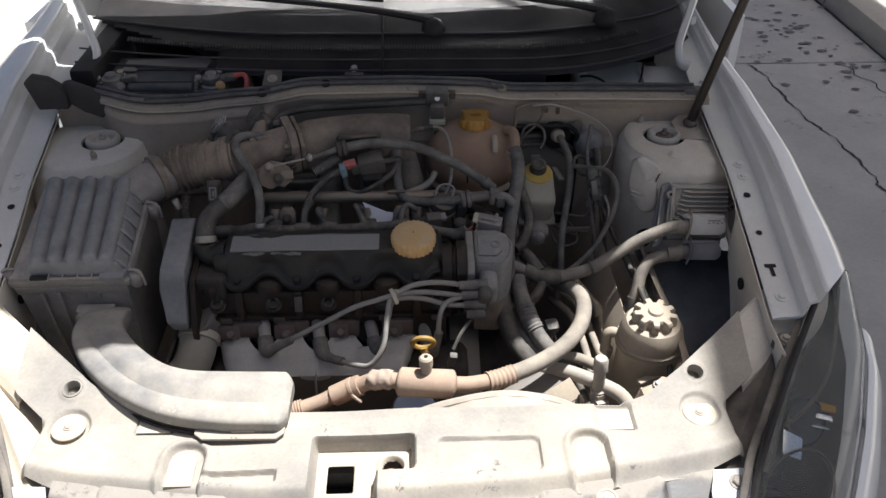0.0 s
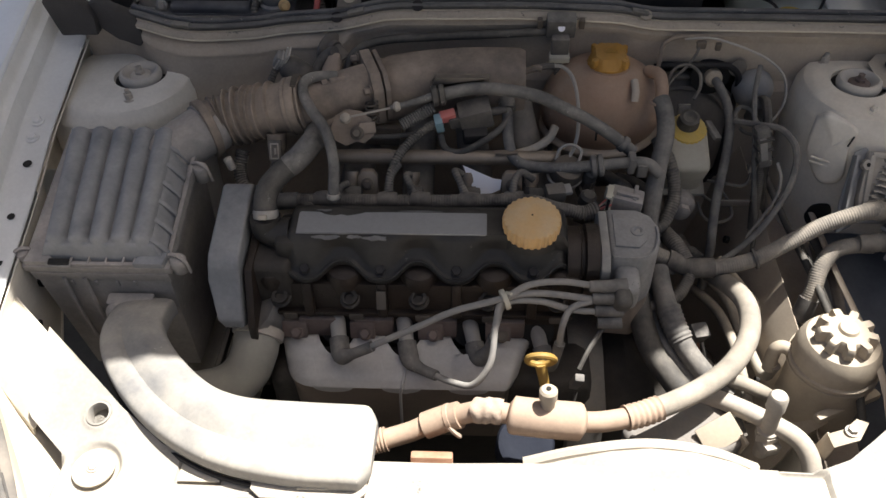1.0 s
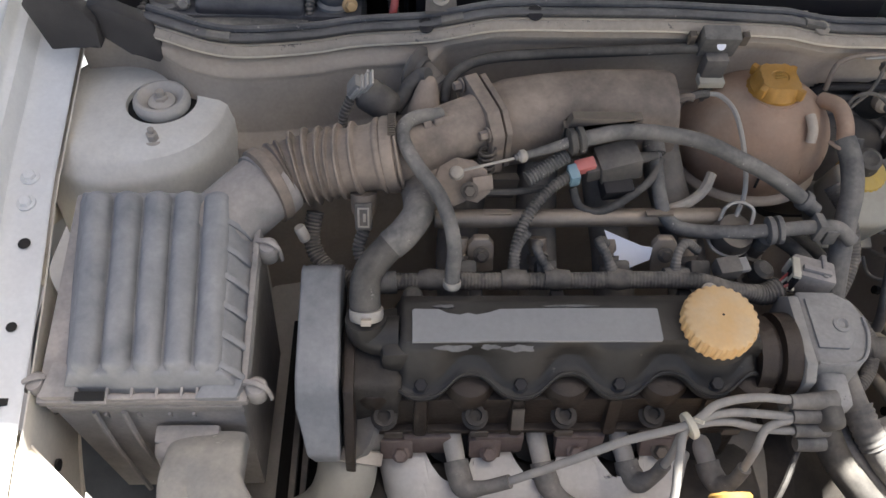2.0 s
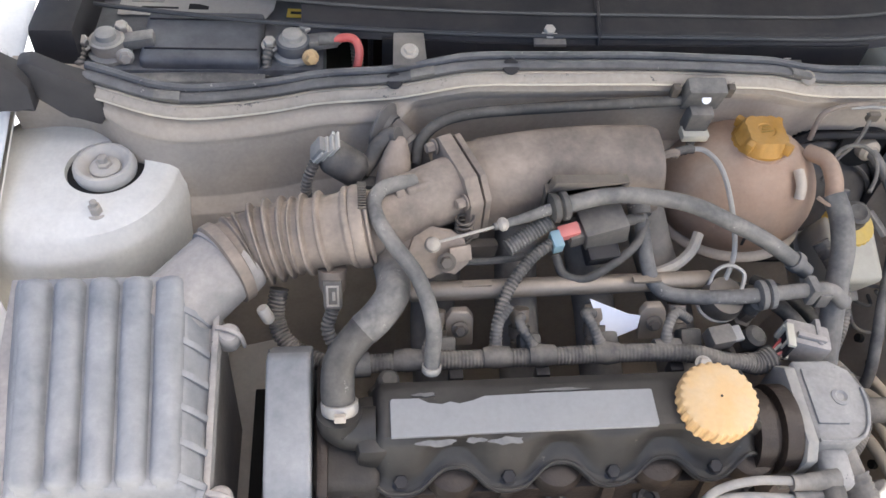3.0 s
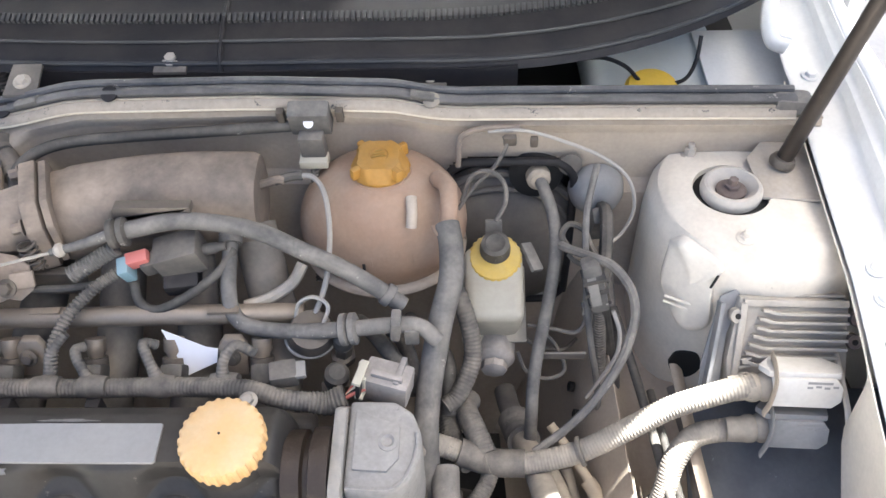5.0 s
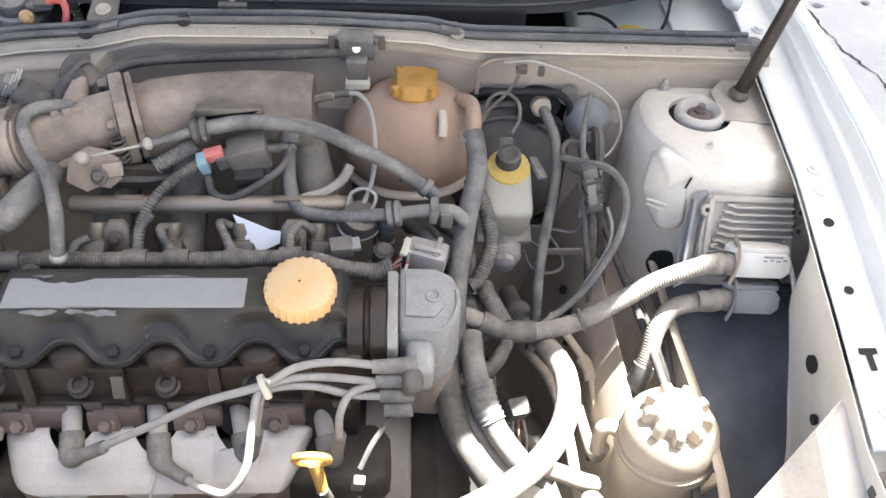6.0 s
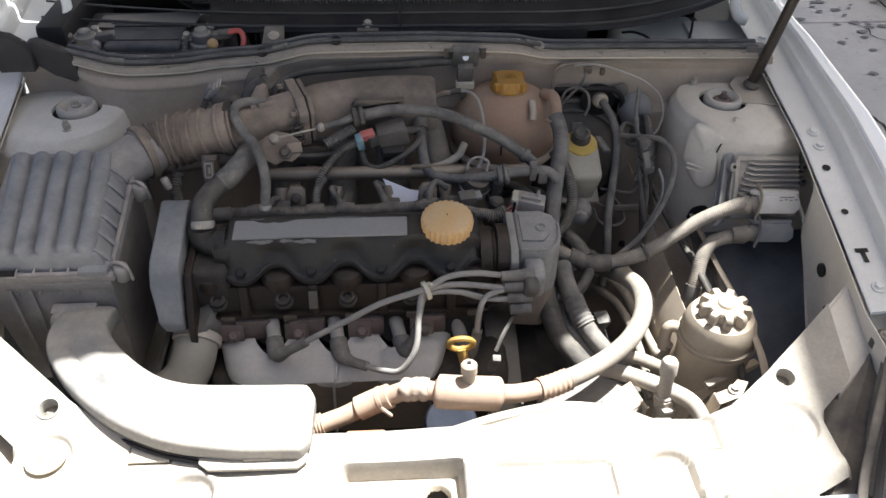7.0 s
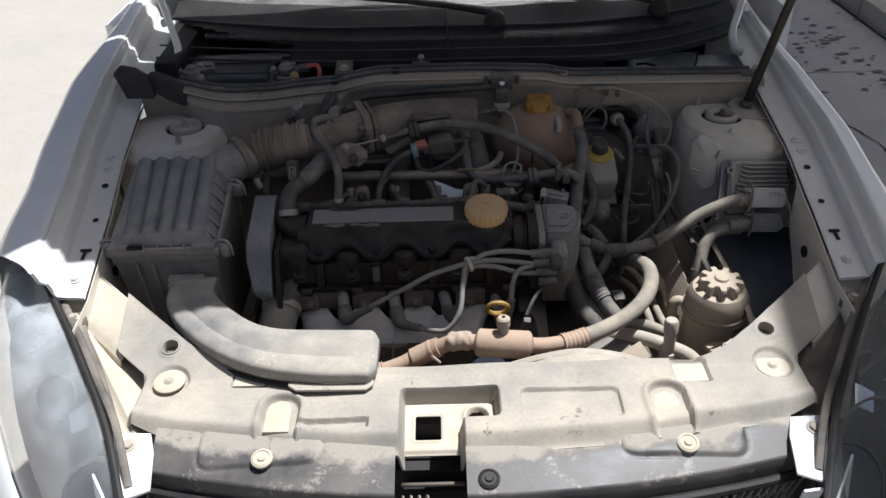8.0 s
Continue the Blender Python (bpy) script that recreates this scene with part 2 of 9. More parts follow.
cream_plastic = dusty("cream_plastic", (0.55, 0.52, 0.42), 0.5, dust=0.35, vary=0.05)
paper_white = dusty("paper_white", (0.80, 0.80, 0.86), 0.7, dust=0.0, bump=0.02, vary=0.02)
fluid_blue = dusty("fluid_blue", (0.020, 0.023, 0.034), 0.7, dust=0.06, tone=(0.07, 0.07, 0.08), gloss=0.1)
metal_cream = dusty("metal_cream", (0.58, 0.53, 0.44), 0.5, dust=0.6, tone=(0.51, 0.425, 0.31), scale=14, vary=0.06)
# Near-black: shade in holes and recesses as colour, plus grime, cracks and print.
grime_shade = dusty("grime_shade", (0.012, 0.011, 0.010), 0.85, dust=0.2, tone=(0.05, 0.042, 0.034))
glass_clear = glassy("glass_clear")


def dusty_glass(name, film):
    """Clear glass under a thin uneven film of pale dust."""
    m, nt, bs = blank(name)
    n, l = nt.nodes, nt.links
    bs.inputs["Transmission Weight"].default_value = 1.0
    bs.inputs["Roughness"].default_value, bs.inputs["IOR"].default_value = 0.02, 1.45
    tc, no, mr = n.new("ShaderNodeTexCoord"), n.new("ShaderNodeTexNoise"), n.new("ShaderNodeMapRange")
    no.inputs["Scale"].default_value, no.inputs["Detail"].default_value, no.inputs["Roughness"].default_value = 9, 8, 0.7
    l.new(tc.outputs["Object"], no.inputs["Vector"])
    mr.inputs[1].default_value, mr.inputs[2].default_value, mr.inputs[3].default_value, mr.inputs[4].default_value = 0.35, 0.65, film * 0.4, film * 1.5
    l.new(no.outputs[0], mr.inputs[0])
    df, mx = n.new("ShaderNodeBsdfDiffuse"), n.new("ShaderNodeMixShader")
    df.inputs[0].default_value = (0.55, 0.54, 0.52, 1)
    l.new(mr.outputs[0], mx.inputs[0])
    l.new(bs.outputs[0], mx.inputs[1])
    l.new(df.outputs[0], mx.inputs[2])
    l.new(mx.outputs[0], n["Material Output"].inputs[0])
    return m


screen_glass = dusty_glass("screen_glass", 0.22)
battery_grey = dusty("battery_grey", (0.045, 0.045, 0.052), 0.42, dust=0.42, tone=(0.20, 0.195, 0.195), scale=24, gloss=0.4)
chrome = dusty("chrome", (0.75, 0.76, 0.78), 0.12, metal=1.0, dust=0.1, bump=0.02, vary=0.03)
ground_pale = dusty("ground_pale", (0.36, 0.335, 0.30), 0.9, dust=0.5, tone=(0.42, 0.385, 0.335), scale=1.6, grain=40, bump=0.5, wear=(0.36, 0.29, 0.22), wear_at=0.68)
ground_stain = dusty("ground_stain", (0.10, 0.10, 0.105), 0.8, dust=0.3, tone=(0.18, 0.175, 0.17), scale=30)
ground_grey = dusty("ground_grey", (0.27, 0.27, 0.276), 0.85, dust=0.5, tone=(0.385, 0.373, 0.356), scale=2.0, grain=60, bump=0.5, wear=(0.21, 0.21, 0.216), wear_at=0.62)


# ---- mesh helpers ----
BASE = {}


def part(name, bm, material, parent, label="", flat=False):
    """Links bm, built in world metres, as one mesh under a thing or one of its parts."""
    root = parent
    while root.parent:
        root = root.parent
    off = BASE[root]
    bmesh.ops.translate(bm, verts=bm.verts, vec=-off)
    bmesh.ops.recalc_face_normals(bm, faces=bm.faces)
    me = bpy.data.meshes.new(name)
    bm.to_mesh(me)
    bm.free()
    me.materials.append(material)
    if not flat:
        me.shade_smooth()
        me.set_sharp_from_angle(angle=radians(38))
    ob = new(name, me)
    ob.parent = parent
    if label:
        tagged(ob, label)
    return ob


def thing(name, at, label, category, group="", kind=""):
    ob = new(name)
    ob.empty_display_size = 0.02
    ob.location = at
    BASE[ob] = Vector(at)
    return tagged(ob, label, category, group, kind)


def spline(pts, steps=6):
    """Catmull-Rom through the points."""
    p = [Vector(q) for q in pts]
    p = [p[0] * 2 - p[1]] + p + [p[-1] * 2 - p[-2]]
    out = []
    for i in range(1, len(p) - 2):
        a, b, c, d = p[i - 1:i + 3]
        for k in range(steps):
            t = k / steps
            out.append(0.5 * (2 * b + (c - a) * t + (2 * a - 5 * b + 4 * c - d) * t * t + (3 * b - a - 3 * c + d) * t ** 3))
    out.append(p[-2])
    return out


def ringskin(bm, rings, caps=True, closed=True):
    rows = [[bm.verts.new(v) for v in r] for r in rings]
    n = len(rows[0])
    for a, b in zip(rows, rows[1:]):
        for k in range(n if closed else n - 1):
            j = (k + 1) % n
            bm.faces.new((a[k], a[j], b[j], b[k]))
    if caps and closed:
        bm.faces.new(rows[0])
        bm.faces.new(rows[-1][::-1])
    return bm


def sweep(pts, r, n=10, steps=6, ribs=0.0, pitch=0.004, flat=1.0, up=(0, 0, 1), bm=None, taper=None):
    """A round or flattened tube along a smooth path. ribs: depth of corrugation of that pitch. taper(t) scales the radius."""
    bm = bm or bmesh.new()
    c = spline(pts, steps)
    if ribs:
        run = [0.0]
        for a, b in zip(c, c[1:]):
            run.append(run[-1] + (b - a).length)
        m = max(4, int(run[-1] / pitch) * 4)
        d, j = [], 0
        for k in range(m + 1):
            s = run[-1] * k / m
            while j < len(run) - 2 and run[j + 1] < s:
                j += 1
            f = (s - run[j]) / max(1e-9, run[j + 1] - run[j])
            d.append(c[j].lerp(c[j + 1], f))
        c = d
    rings, side = [], None
    for i, q in enumerate(c):
        ahead = (c[min(i + 1, len(c) - 1)] - c[max(i - 1, 0)]).normalized()
        if side is None:
            side = ahead.cross(Vector(up))
            if side.length < 0.1:
                side = ahead.cross(Vector((0, 1, 0)))
        side = (side - ahead * side.dot(ahead)).normalized()
        top = side.cross(ahead)
        rr = r * (taper(i / (len(c) - 1)) if taper else 1.0)
        if ribs:
            rr += (-ribs if i % 4 >= 2 else 0.0)
        rings.append([q + side * (rr * math.cos(a)) + top * (rr * flat * math.sin(a)) for a in (2 * math.pi * k / n for k in range(n))])
    return ringskin(bm, rings)


def lathe(profile, at, axis=(0, 0, 1), n=28, lobes=0, depth=0.0, lobed=(0, 0), bm=None):
    """A turned body: profile of (radius, height) along axis. Rows lobed[0]..lobed[1] get lobes."""
    bm = bm or bmesh.new()
    q = Vector(axis).normalized().to_track_quat("Z", "Y")
    rings = []
    for i, (r, h) in enumerate(profile):
        ring = []
        for k in range(n):
            a = 2 * math.pi * k / n
            rr = r
            if lobes and lobed[0] <= i <= lobed[1]:
                rr = r - depth * (0.5 + 0.5 * math.tanh(4 * math.cos(a * lobes)))
            ring.append(Vector(at) + q @ Vector((rr * math.cos(a), rr * math.sin(a), h)))
        rings.append(ring)
    return ringskin(bm, rings)


def rod(a, b, r, n=10, bm=None):
    a, b = Vector(a), Vector(b)
    return lathe([(r * 0.8, 0), (r, r * 0.25), (r, (b - a).length - r * 0.25), (r * 0.8, (b - a).length)], a, b - a, n, bm=bm)


def rbox(size, at, rot=(0, 0, 0), bev=0.003, seg=2, bm=None, shear=None):
    own = bmesh.new()
    bmesh.ops.create_cube(own, size=1.0)
    bmesh.ops.scale(own, verts=own.verts, vec=size)
    if shear:
        for v in own.verts:
            v.co = shear(v.co)
    if bev:
        bmesh.ops.bevel(own, geom=own.edges[:], offset=bev, segments=seg, profile=0.6, affect="EDGES")
    bmesh.ops.transform(own, verts=own.verts, matrix=pose(*at, *rot))
    return own if bm is None else joined(bm, own)


def joined(bm, other):
    me = bpy.data.meshes.new("tmp")
    other.to_mesh(me)
    other.free()
    bm.from_mesh(me)
    bpy.data.meshes.remove(me)
    return bm


def prism(outline, lo, hi, place, bev=0.003, seg=2):
    """Extrudes a 2D outline from lo to hi; place(u, v, w) gives the world point."""
    bm = bmesh.new()
    a = [bm.verts.new(Vector((u, v, lo))) for u, v in outline]
    b = [bm.verts.new(Vector((u, v, hi))) for u, v in outline]
    n = len(a)
    bm.faces.new(a[::-1])
    bm.faces.new(b)
    for k in range(n):
        bm.faces.new((a[k], a[(k + 1) % n], b[(k + 1) % n], b[k]))
    if bev:
        bmesh.ops.bevel(bm, geom=bm.edges[:], offset=bev, segments=seg, profile=0.6, affect="EDGES")
    for v in bm.verts:
        v.co = Vector(place(*v.co))
    return bm


def sheet(fn, nu, nv, thick=0.0015, keep=None):
    """A sheet fn(u, v), u and v from 0 to 1, with thickness; keep(u, v) leaves cells out."""
    bm = bmesh.new()
    g = [[bm.verts.new(Vector(fn(i / nu, j / nv))) for j in range(nv + 1)] for i in range(nu + 1)]
    for i in range(nu):
        for j in range(nv):
            if keep is None or keep((i + 0.5) / nu, (j + 0.5) / nv):
                bm.faces.new((g[i][j], g[i + 1][j], g[i + 1][j + 1], g[i][j + 1]))
    bmesh.ops.delete(bm, geom=[v for v in bm.verts if not v.link_faces], context="VERTS")
    if thick:
        bmesh.ops.recalc_face_normals(bm, faces=bm.faces)
        bmesh.ops.solidify(bm, geom=bm.faces[:], thickness=thick)
    return bm


def hexbolt(at, axis=(0, 0, 1), r=0.007, h=0.005, washer=1.45):
    bm = lathe([(r * washer, 0), (r * washer, 0.0016), (r * washer * 0.9, 0.002)], at, axis, 20)
    lathe([(r, 0.0015), (r, h), (r * 0.85, h + 0.001)], at, axis, 6, bm=bm)
    return bm


def mix2(a, b, t):
    return a + (b - a) * t


def ramp(t, lo, hi):
    t = min(1.0, max(0.0, (t - lo) / (hi - lo)))
    return t * t * (3 - 2 * t)


def along(table, t):
    """Piecewise linear (t, value) table."""
    for (t0, v0), (t1, v1) in zip(table, table[1:]):
        if t <= t1:
            return mix2(v0, v1, min(1.0, max(0.0, (t - t0) / (t1 - t0))))
    return table[-1][1]


def rounded(x, y, cx, cy, hx, hy, r):
    """Signed distance to a rounded rectangle."""
    dx, dy = abs(x - cx) - hx + r, abs(y - cy) - hy + r
    return math.hypot(max(dx, 0), max(dy, 0)) + min(max(dx, dy), 0) - r


# ---- the ground ----
def build_ground():
    g = thing("ground", (0, 0, 0), "pale dusty concrete yard with sandy stains", "ground", kind="structure")
    part("concrete", sheet(lambda u, v: (mix2(-300, 300, u), mix2(-300, 300, v), 0.0), 2, 2, 0), ground_pale, g)
    r = thing("road", (1.3, 3, 0.004), "grey cracked pavement slabs beside the car", "pavement", kind="structure")
    part("bed", sheet(lambda u, v: (mix2(0.42, 2.34, u), mix2(-60, 60, v), 0.002), 2, 2, 0), grime_shade, r)
    random.seed(4)
    edges = [-60, -9, -3.2, 2.84, 5.6, 12, 60]
    for y0, y1 in zip(edges, edges[1:]):
        part("slab", rbox((1.862, y1 - y0 - 0.010, 0.03), (1.385, (y0 + y1) / 2, -0.008 + random.uniform(0, 0.002)), bev=0.004, seg=1), ground_grey, r)
    turns = [(1.63, 2.82), (1.665, 2.72), (1.67, 2.55), (1.68, 2.37), (1.695, 2.22), (1.73, 2.11), (1.745, 1.96), (1.755, 1.80), (1.745, 1.70), (1.76, 1.60), (1.73, 1.30), (1.76, 0.95), (1.72, 0.5)]
    line = [Vector((x, y, 0)) for x, y in turns]
    path = [p + Vector((0.006 * math.sin(k * 0.9) + 0.004 * math.sin(k * 2.3), 0, 0)) for k, p in enumerate(spline(line, 7))]
    n = len(path) - 1
    part("crack", sheet(lambda u, v: (path[round(u * n)].x + (v - 0.5) * (0.008 + 0.004 * math.sin(u * 40)), path[round(u * n)].y, 0.0105), n, 1, 0), grime_shade, r)
    for x0, y0, dx, dy, k in ((2.08, 2.80, 0.10, -0.42, 12), (1.60, 3.05, -0.05, 0.9, 16)):
        part("hairline", sheet(lambda u, v: (x0 + dx * u + 0.02 * math.sin(u * 17) + (v - 0.5) * 0.006, y0 + dy * u, 0.0104), k, 1, 0), grime_shade, r)
    random.seed(8)
    bm = bmesh.new()
    for k in range(70):
        x, y, q = random.gauss(2.0, 0.14), random.gauss(3.15, 0.30), random.uniform(0.005, 0.026)
        a0 = random.uniform(0, 6)
        bm.faces.new([bm.verts.new((x + q * random.uniform(0.7, 1.5) * math.cos(a0 + a), y + q * random.uniform(0.5, 1.0) * math.sin(a0 + a), 0.0112 + 0.00004 * k)) for a in (0, 0.9, 1.8, 2.7, 3.6, 4.5, 5.4)])
    tagged(part("oil_spots", bm, ground_stain, r), kind="stuff")
    k = thing("kerb", (2.5, 3, 0), "worn pale concrete kerb with broken edge", "kerb", kind="structure")
    random.seed(5)
    for n in range(18):
        y = -4 + n * 0.9
        part("kerb_stone", rbox((0.16, 0.89, 0.15), (2.41 + random.uniform(-0.015, 0.015), y, 0.045), (0, random.uniform(-2, 2), random.uniform(-0.6, 0.6)), bev=0.018), ground_pale, k)
    p = thing("pavement", (4, 3, 0.1), "pale dusty raised pavement beyond the kerb", "pavement", kind="structure")
    part("paving", rbox((6, 60, 0.1), (5.48, 10, 0.06), bev=0.01), ground_pale, p)


build_ground()


def shade_roof():
    """An unseen flat roof beside the car, added so that its shade falls along the flank."""
    c = thing("awning", (2.3, 3.0, 0.0), "long flat roof on posts, added out of view to cast shade", "awning", kind="structure")
    part("roof", rbox((2.2, 16.0, 0.06), (2.95, 2.4, 5.0), bev=0.01), paint_white, c)
    for y in (-5.5, 9.5):
        part("post", rod((3.9, y, 0.0), (3.9, y, 5.0), 0.05), steel_dark, c)


shade_roof()

# ---- the car's shell ----
car = thing("car", (0, 0.6, 0.0), "white hatchback with its bonnet propped open over a dusty engine bay", "car")


def fender(s):
    """A wing with its bolted inner flange; s is the side, -1 or 1."""
    inner = [(0.05, 0.588, 0.765), (0.13, 0.588, 0.772), (0.32, 0.60, 0.815), (0.45, 0.612, 0.845), (0.65, 0.622, 0.885), (0.98, 0.63, 0.93)]
    cross = [(0.0, 0.0), (0.002, 0.001), (0.038, 0.003), (0.044, 0.006), (0.050, 0.030), (0.060, 0.034), (0.064, 0.052), (0.068, 0.056),
             (0.080, 0.057), (0.096, 0.051), (0.110, 0.038), (0.122, 0.008), (0.136, -0.07), (0.150, -0.2), (0.155, -0.45)]

    def ix(y):
        return along([(a, b) for a, b, c in inner], y) - (0.020 * ramp(y, 0.25, 0.75) if s > 0 else 0.0)

    def at(u, v):
        y = mix2(0.128, 1.0, u)
        x = ix(y)
        z = along([(a, c) for a, b, c in inner], y)
        k = v * (len(cross) - 1)
        i = min(int(k), len(cross) - 2)
        dx, dz = (mix2(cross[i][c], cross[i + 1][c], k - i) for c in (0, 1))
        pull = 1.0 + 0.22 * (1 - ramp(y, 0.13, 0.40)) * ramp(dx, 0.05, 0.09) - 0.30 * ramp(y, 0.62, 1.0) * ramp(dx, 0.05, 0.12) + (0.24 * ramp(dx, 0.07, 0.11) if s < 0 else 0.0)
        if s > 0 and dx > 0.044:
            less = 1 - 0.35 * ramp(y, 0.30, 0.80)
            dx, dz = 0.044 + (dx - 0.044) * less, dz * less
        yy = y + 0.105 * max(0.0, 1 - u / 0.30) * min(1.0, max(0.0, dx - 0.066) / 0.060)
        return (s * (x + dx * pull) - 0.008, yy, z + dz)

    f = part("wing", sheet(at, 48, 28, 0.0018), paint_white, car, "white painted front wing with a dusty bolted inner flange")
    lip = sheet(lambda u, v: tuple(Vector(at(u, v * 0.24)) + Vector((0, 0, 0.002))), 40, 6, 0.0012)
    fl = part("flange", lip, paint_flange, f, "dusty inner flange")
    wall = sheet(lambda u, v: tuple(Vector(at(u, 0.245 + v * 0.19)) + Vector((-s * 0.0022, 0, 0.001))), 40, 8, 0.0012)
    part("gutter", wall, paint_flange, f, "dusty gutter wall")
    for y in (0.165, 0.425, 0.455, 0.70):
        x = ix(y) + 0.022
        z = along([(a, c) for a, b, c in inner], y) + 0.0035
        part("bolt", hexbolt((s * x - 0.008, y, z + 0.002), (0, -0.18, 1), 0.0065), paint_flange, f)
    for y, r in ((0.38, 0.006), (0.295, 0.005)):
        x = ix(y) + 0.018
        z = along([(a, c) for a, b, c in inner], y) + 0.0062
        part("hole", lathe([(r, 0), (r * 1.02, 0.0006)], (s * x - 0.008, y, z), (0, -0.18, 1), 18), grime_shade, f)
    key = [(-0.009, 0.004), (0.009, 0.004), (0.009, -0.002), (0.003, -0.003), (0.003, -0.02), (-0.003, -0.02), (-0.003, -0.003), (-0.009, -0.002)]
    part("key_slot", prism(key, 0, 0.0008, lambda u, v, w: (s * 0.613 - 0.008 + u, 0.225 + v, 0.7995 + w + v * 0.2), 0), grime_shade, f)
    def low(y):
        return along([(0.06, 0.40), (0.20, 0.55), (0.235, 0.61), (0.28, 0.656), (0.315, 0.695), (0.342, 0.723), (0.37, 0.752), (0.45, 0.77), (0.70, 0.60)], y)

    apron = sheet(lambda u, v: (s * (ix(mix2(0.06, 0.7, u)) - 0.003 + 0.006 * v + 0.004 * math.sin(9 * u) * v + 0.040 * ramp(mix2(0.06, 0.7, u), 0.35, 0.41) * ramp(v, 0.0, 0.25)) - 0.008, mix2(0.06, 0.7, u), mix2(along([(a, c) for a, b, c in inner], mix2(0.06, 0.7, u)) - 0.0012, low(mix2(0.06, 0.7, u)), v)), 60, 14, 0.0015)
    a = part("inner_wing", apron, paint_bay, car, "dusty inner wing panel below the flange")
    part("lower_edge", sweep([(s * (ix(y) + 0.003) - 0.008, y, low(y)) for y in (0.20, 0.235, 0.28, 0.315, 0.342, 0.37, 0.45)], 0.003, 6, 4), paint_bay, a)
    for y, z, r in ((0.262, 0.735, 0.010), (0.215, 0.70, 0.006)):
        part("hole", lathe([(r, 0), (r * 1.05, 0.003)], (s * (ix(y) - 0.003) - 0.008, y, z), (-s, 0, 0), 9), grime_shade, a)


for side in (-1, 1):
    fender(side)


def strut_tower(s, x, y, z):
    prof = [(0.104, z - 0.36), (0.104, z - 0.16), (0.103, z - 0.06), (0.099, z - 0.028), (0.086, z - 0.010), (0.064, z - 0.004), (0.046, z - 0.002), (0.0385, z - 0.002), (0.0365, z - 0.014), (0.02, z - 0.016)]

    def at(u, v):
        k = v * (len(prof) - 1)
        i = min(int(k), len(prof) - 2)
        r, h = (mix2(prof[i][c], prof[i + 1][c], k - i) for c in (0, 1))
        a = u * 2 * math.pi
        c, n = math.cos(a), math.sin(a)
        wide = 1.0 + (0.42 * max(0, c) - 0.24 * max(0, -c) + (0.30 if s < 0 else 0.12) * max(0, n)) * ramp(r, 0.05, 0.10)
        dent = 0.0025 * math.exp(-((a - (2.2 if s > 0 else 1.1)) / 0.35) ** 2) * ramp(r, 0.05, 0.085) * (1 - ramp(r, 0.095, 0.1))
        return (x + s * r * c * wide, y + r * n * wide, h + dent)

    t = part("strut_tower", sheet(at, 72, 45, 0.0), paint_tower if s < 0 else paint_bay, car, "dusty domed suspension strut tower")
    part("mount", lathe([(0.0300, -0.006), (0.0312, 0.000), (0.0305, 0.005), (0.028, 0.0085), (0.025, 0.009), (0.0205, 0.006), (0.017, 0.0015), (0.0155, -0.001), (0.008, -0.002)], (x, y, z - 0.003), n=48), mount_grey, t, "grey rubber strut mount")
    # near-black disc: shade between mount and tower put into colour
    part("gap", lathe([(0.0384, 0), (0.0384, 0.0008)], (x, y, z - 0.0085), n=40), grime_shade, t)
    part("hub", lathe([(0.0155, -0.004), (0.015, 0.003), (0.012, 0.005), (0.009, 0.0055)], (x, y, z - 0.004), n=24), mount_grey if s < 0 else rust_dark, t)
    part("nut", lathe([(0.008, -0.002), (0.008, 0.007), (0.005, 0.008), (0.0048, 0.014), (0.003, 0.015)], (x, y, z - 0.002), n=6), alu_dust if s < 0 else rust_dark, t)
    for dx, dy in (((0.002, -0.060), (0.018, 0.060)) if s < 0 else ((0.0, -0.066), (-0.03, 0.060))):
        low = s > 0 and dy < 0
        b = part("bolt", hexbolt((x + dx, y + dy, z - 0.006), (0, dy * 1.5, 1), 0.0062, 0.004 if low else 0.010, 1.6), paint_bay if low else alu_dust, t)
        part("bolt_tip", lathe([(0.0036, 0), (0.0036, 0.006), (0.0025, 0.007)], (x + dx, y + dy, z - (0.003 if low else -0.004)), (0, dy * 1.5, 1), 10), paint_bay if low else alu_dust, b)
    part("drain_hole", lathe([(0.004, 0), (0.004, 0.001)], (x - s * 0.050, y - 0.036, z - 0.0065), (-s * 0.2, -0.15, 1), 12), grime_shade, t)


strut_tower(-1, -0.533, 0.573, 0.857)
strut_tower(1, 0.514, 0.569, 0.852)


def seal_line(x):
    return along([(-0.62, 0.926), (-0.52, 0.921), (-0.46, 0.912), (-0.40, 0.907), (-0.36, 0.904), (-0.24, 0.912), (-0.16, 0.930), (0.03, 0.931), (0.17, 0.925), (0.22, 0.914), (0.40, 0.912), (0.62, 0.908)], x)


def seal_y(x):
    return 0.636 - 0.030 * ramp(-x, 0.30, 0.46) + 0.035 * ramp(-x, 0.46, 0.60) + 0.0 * x


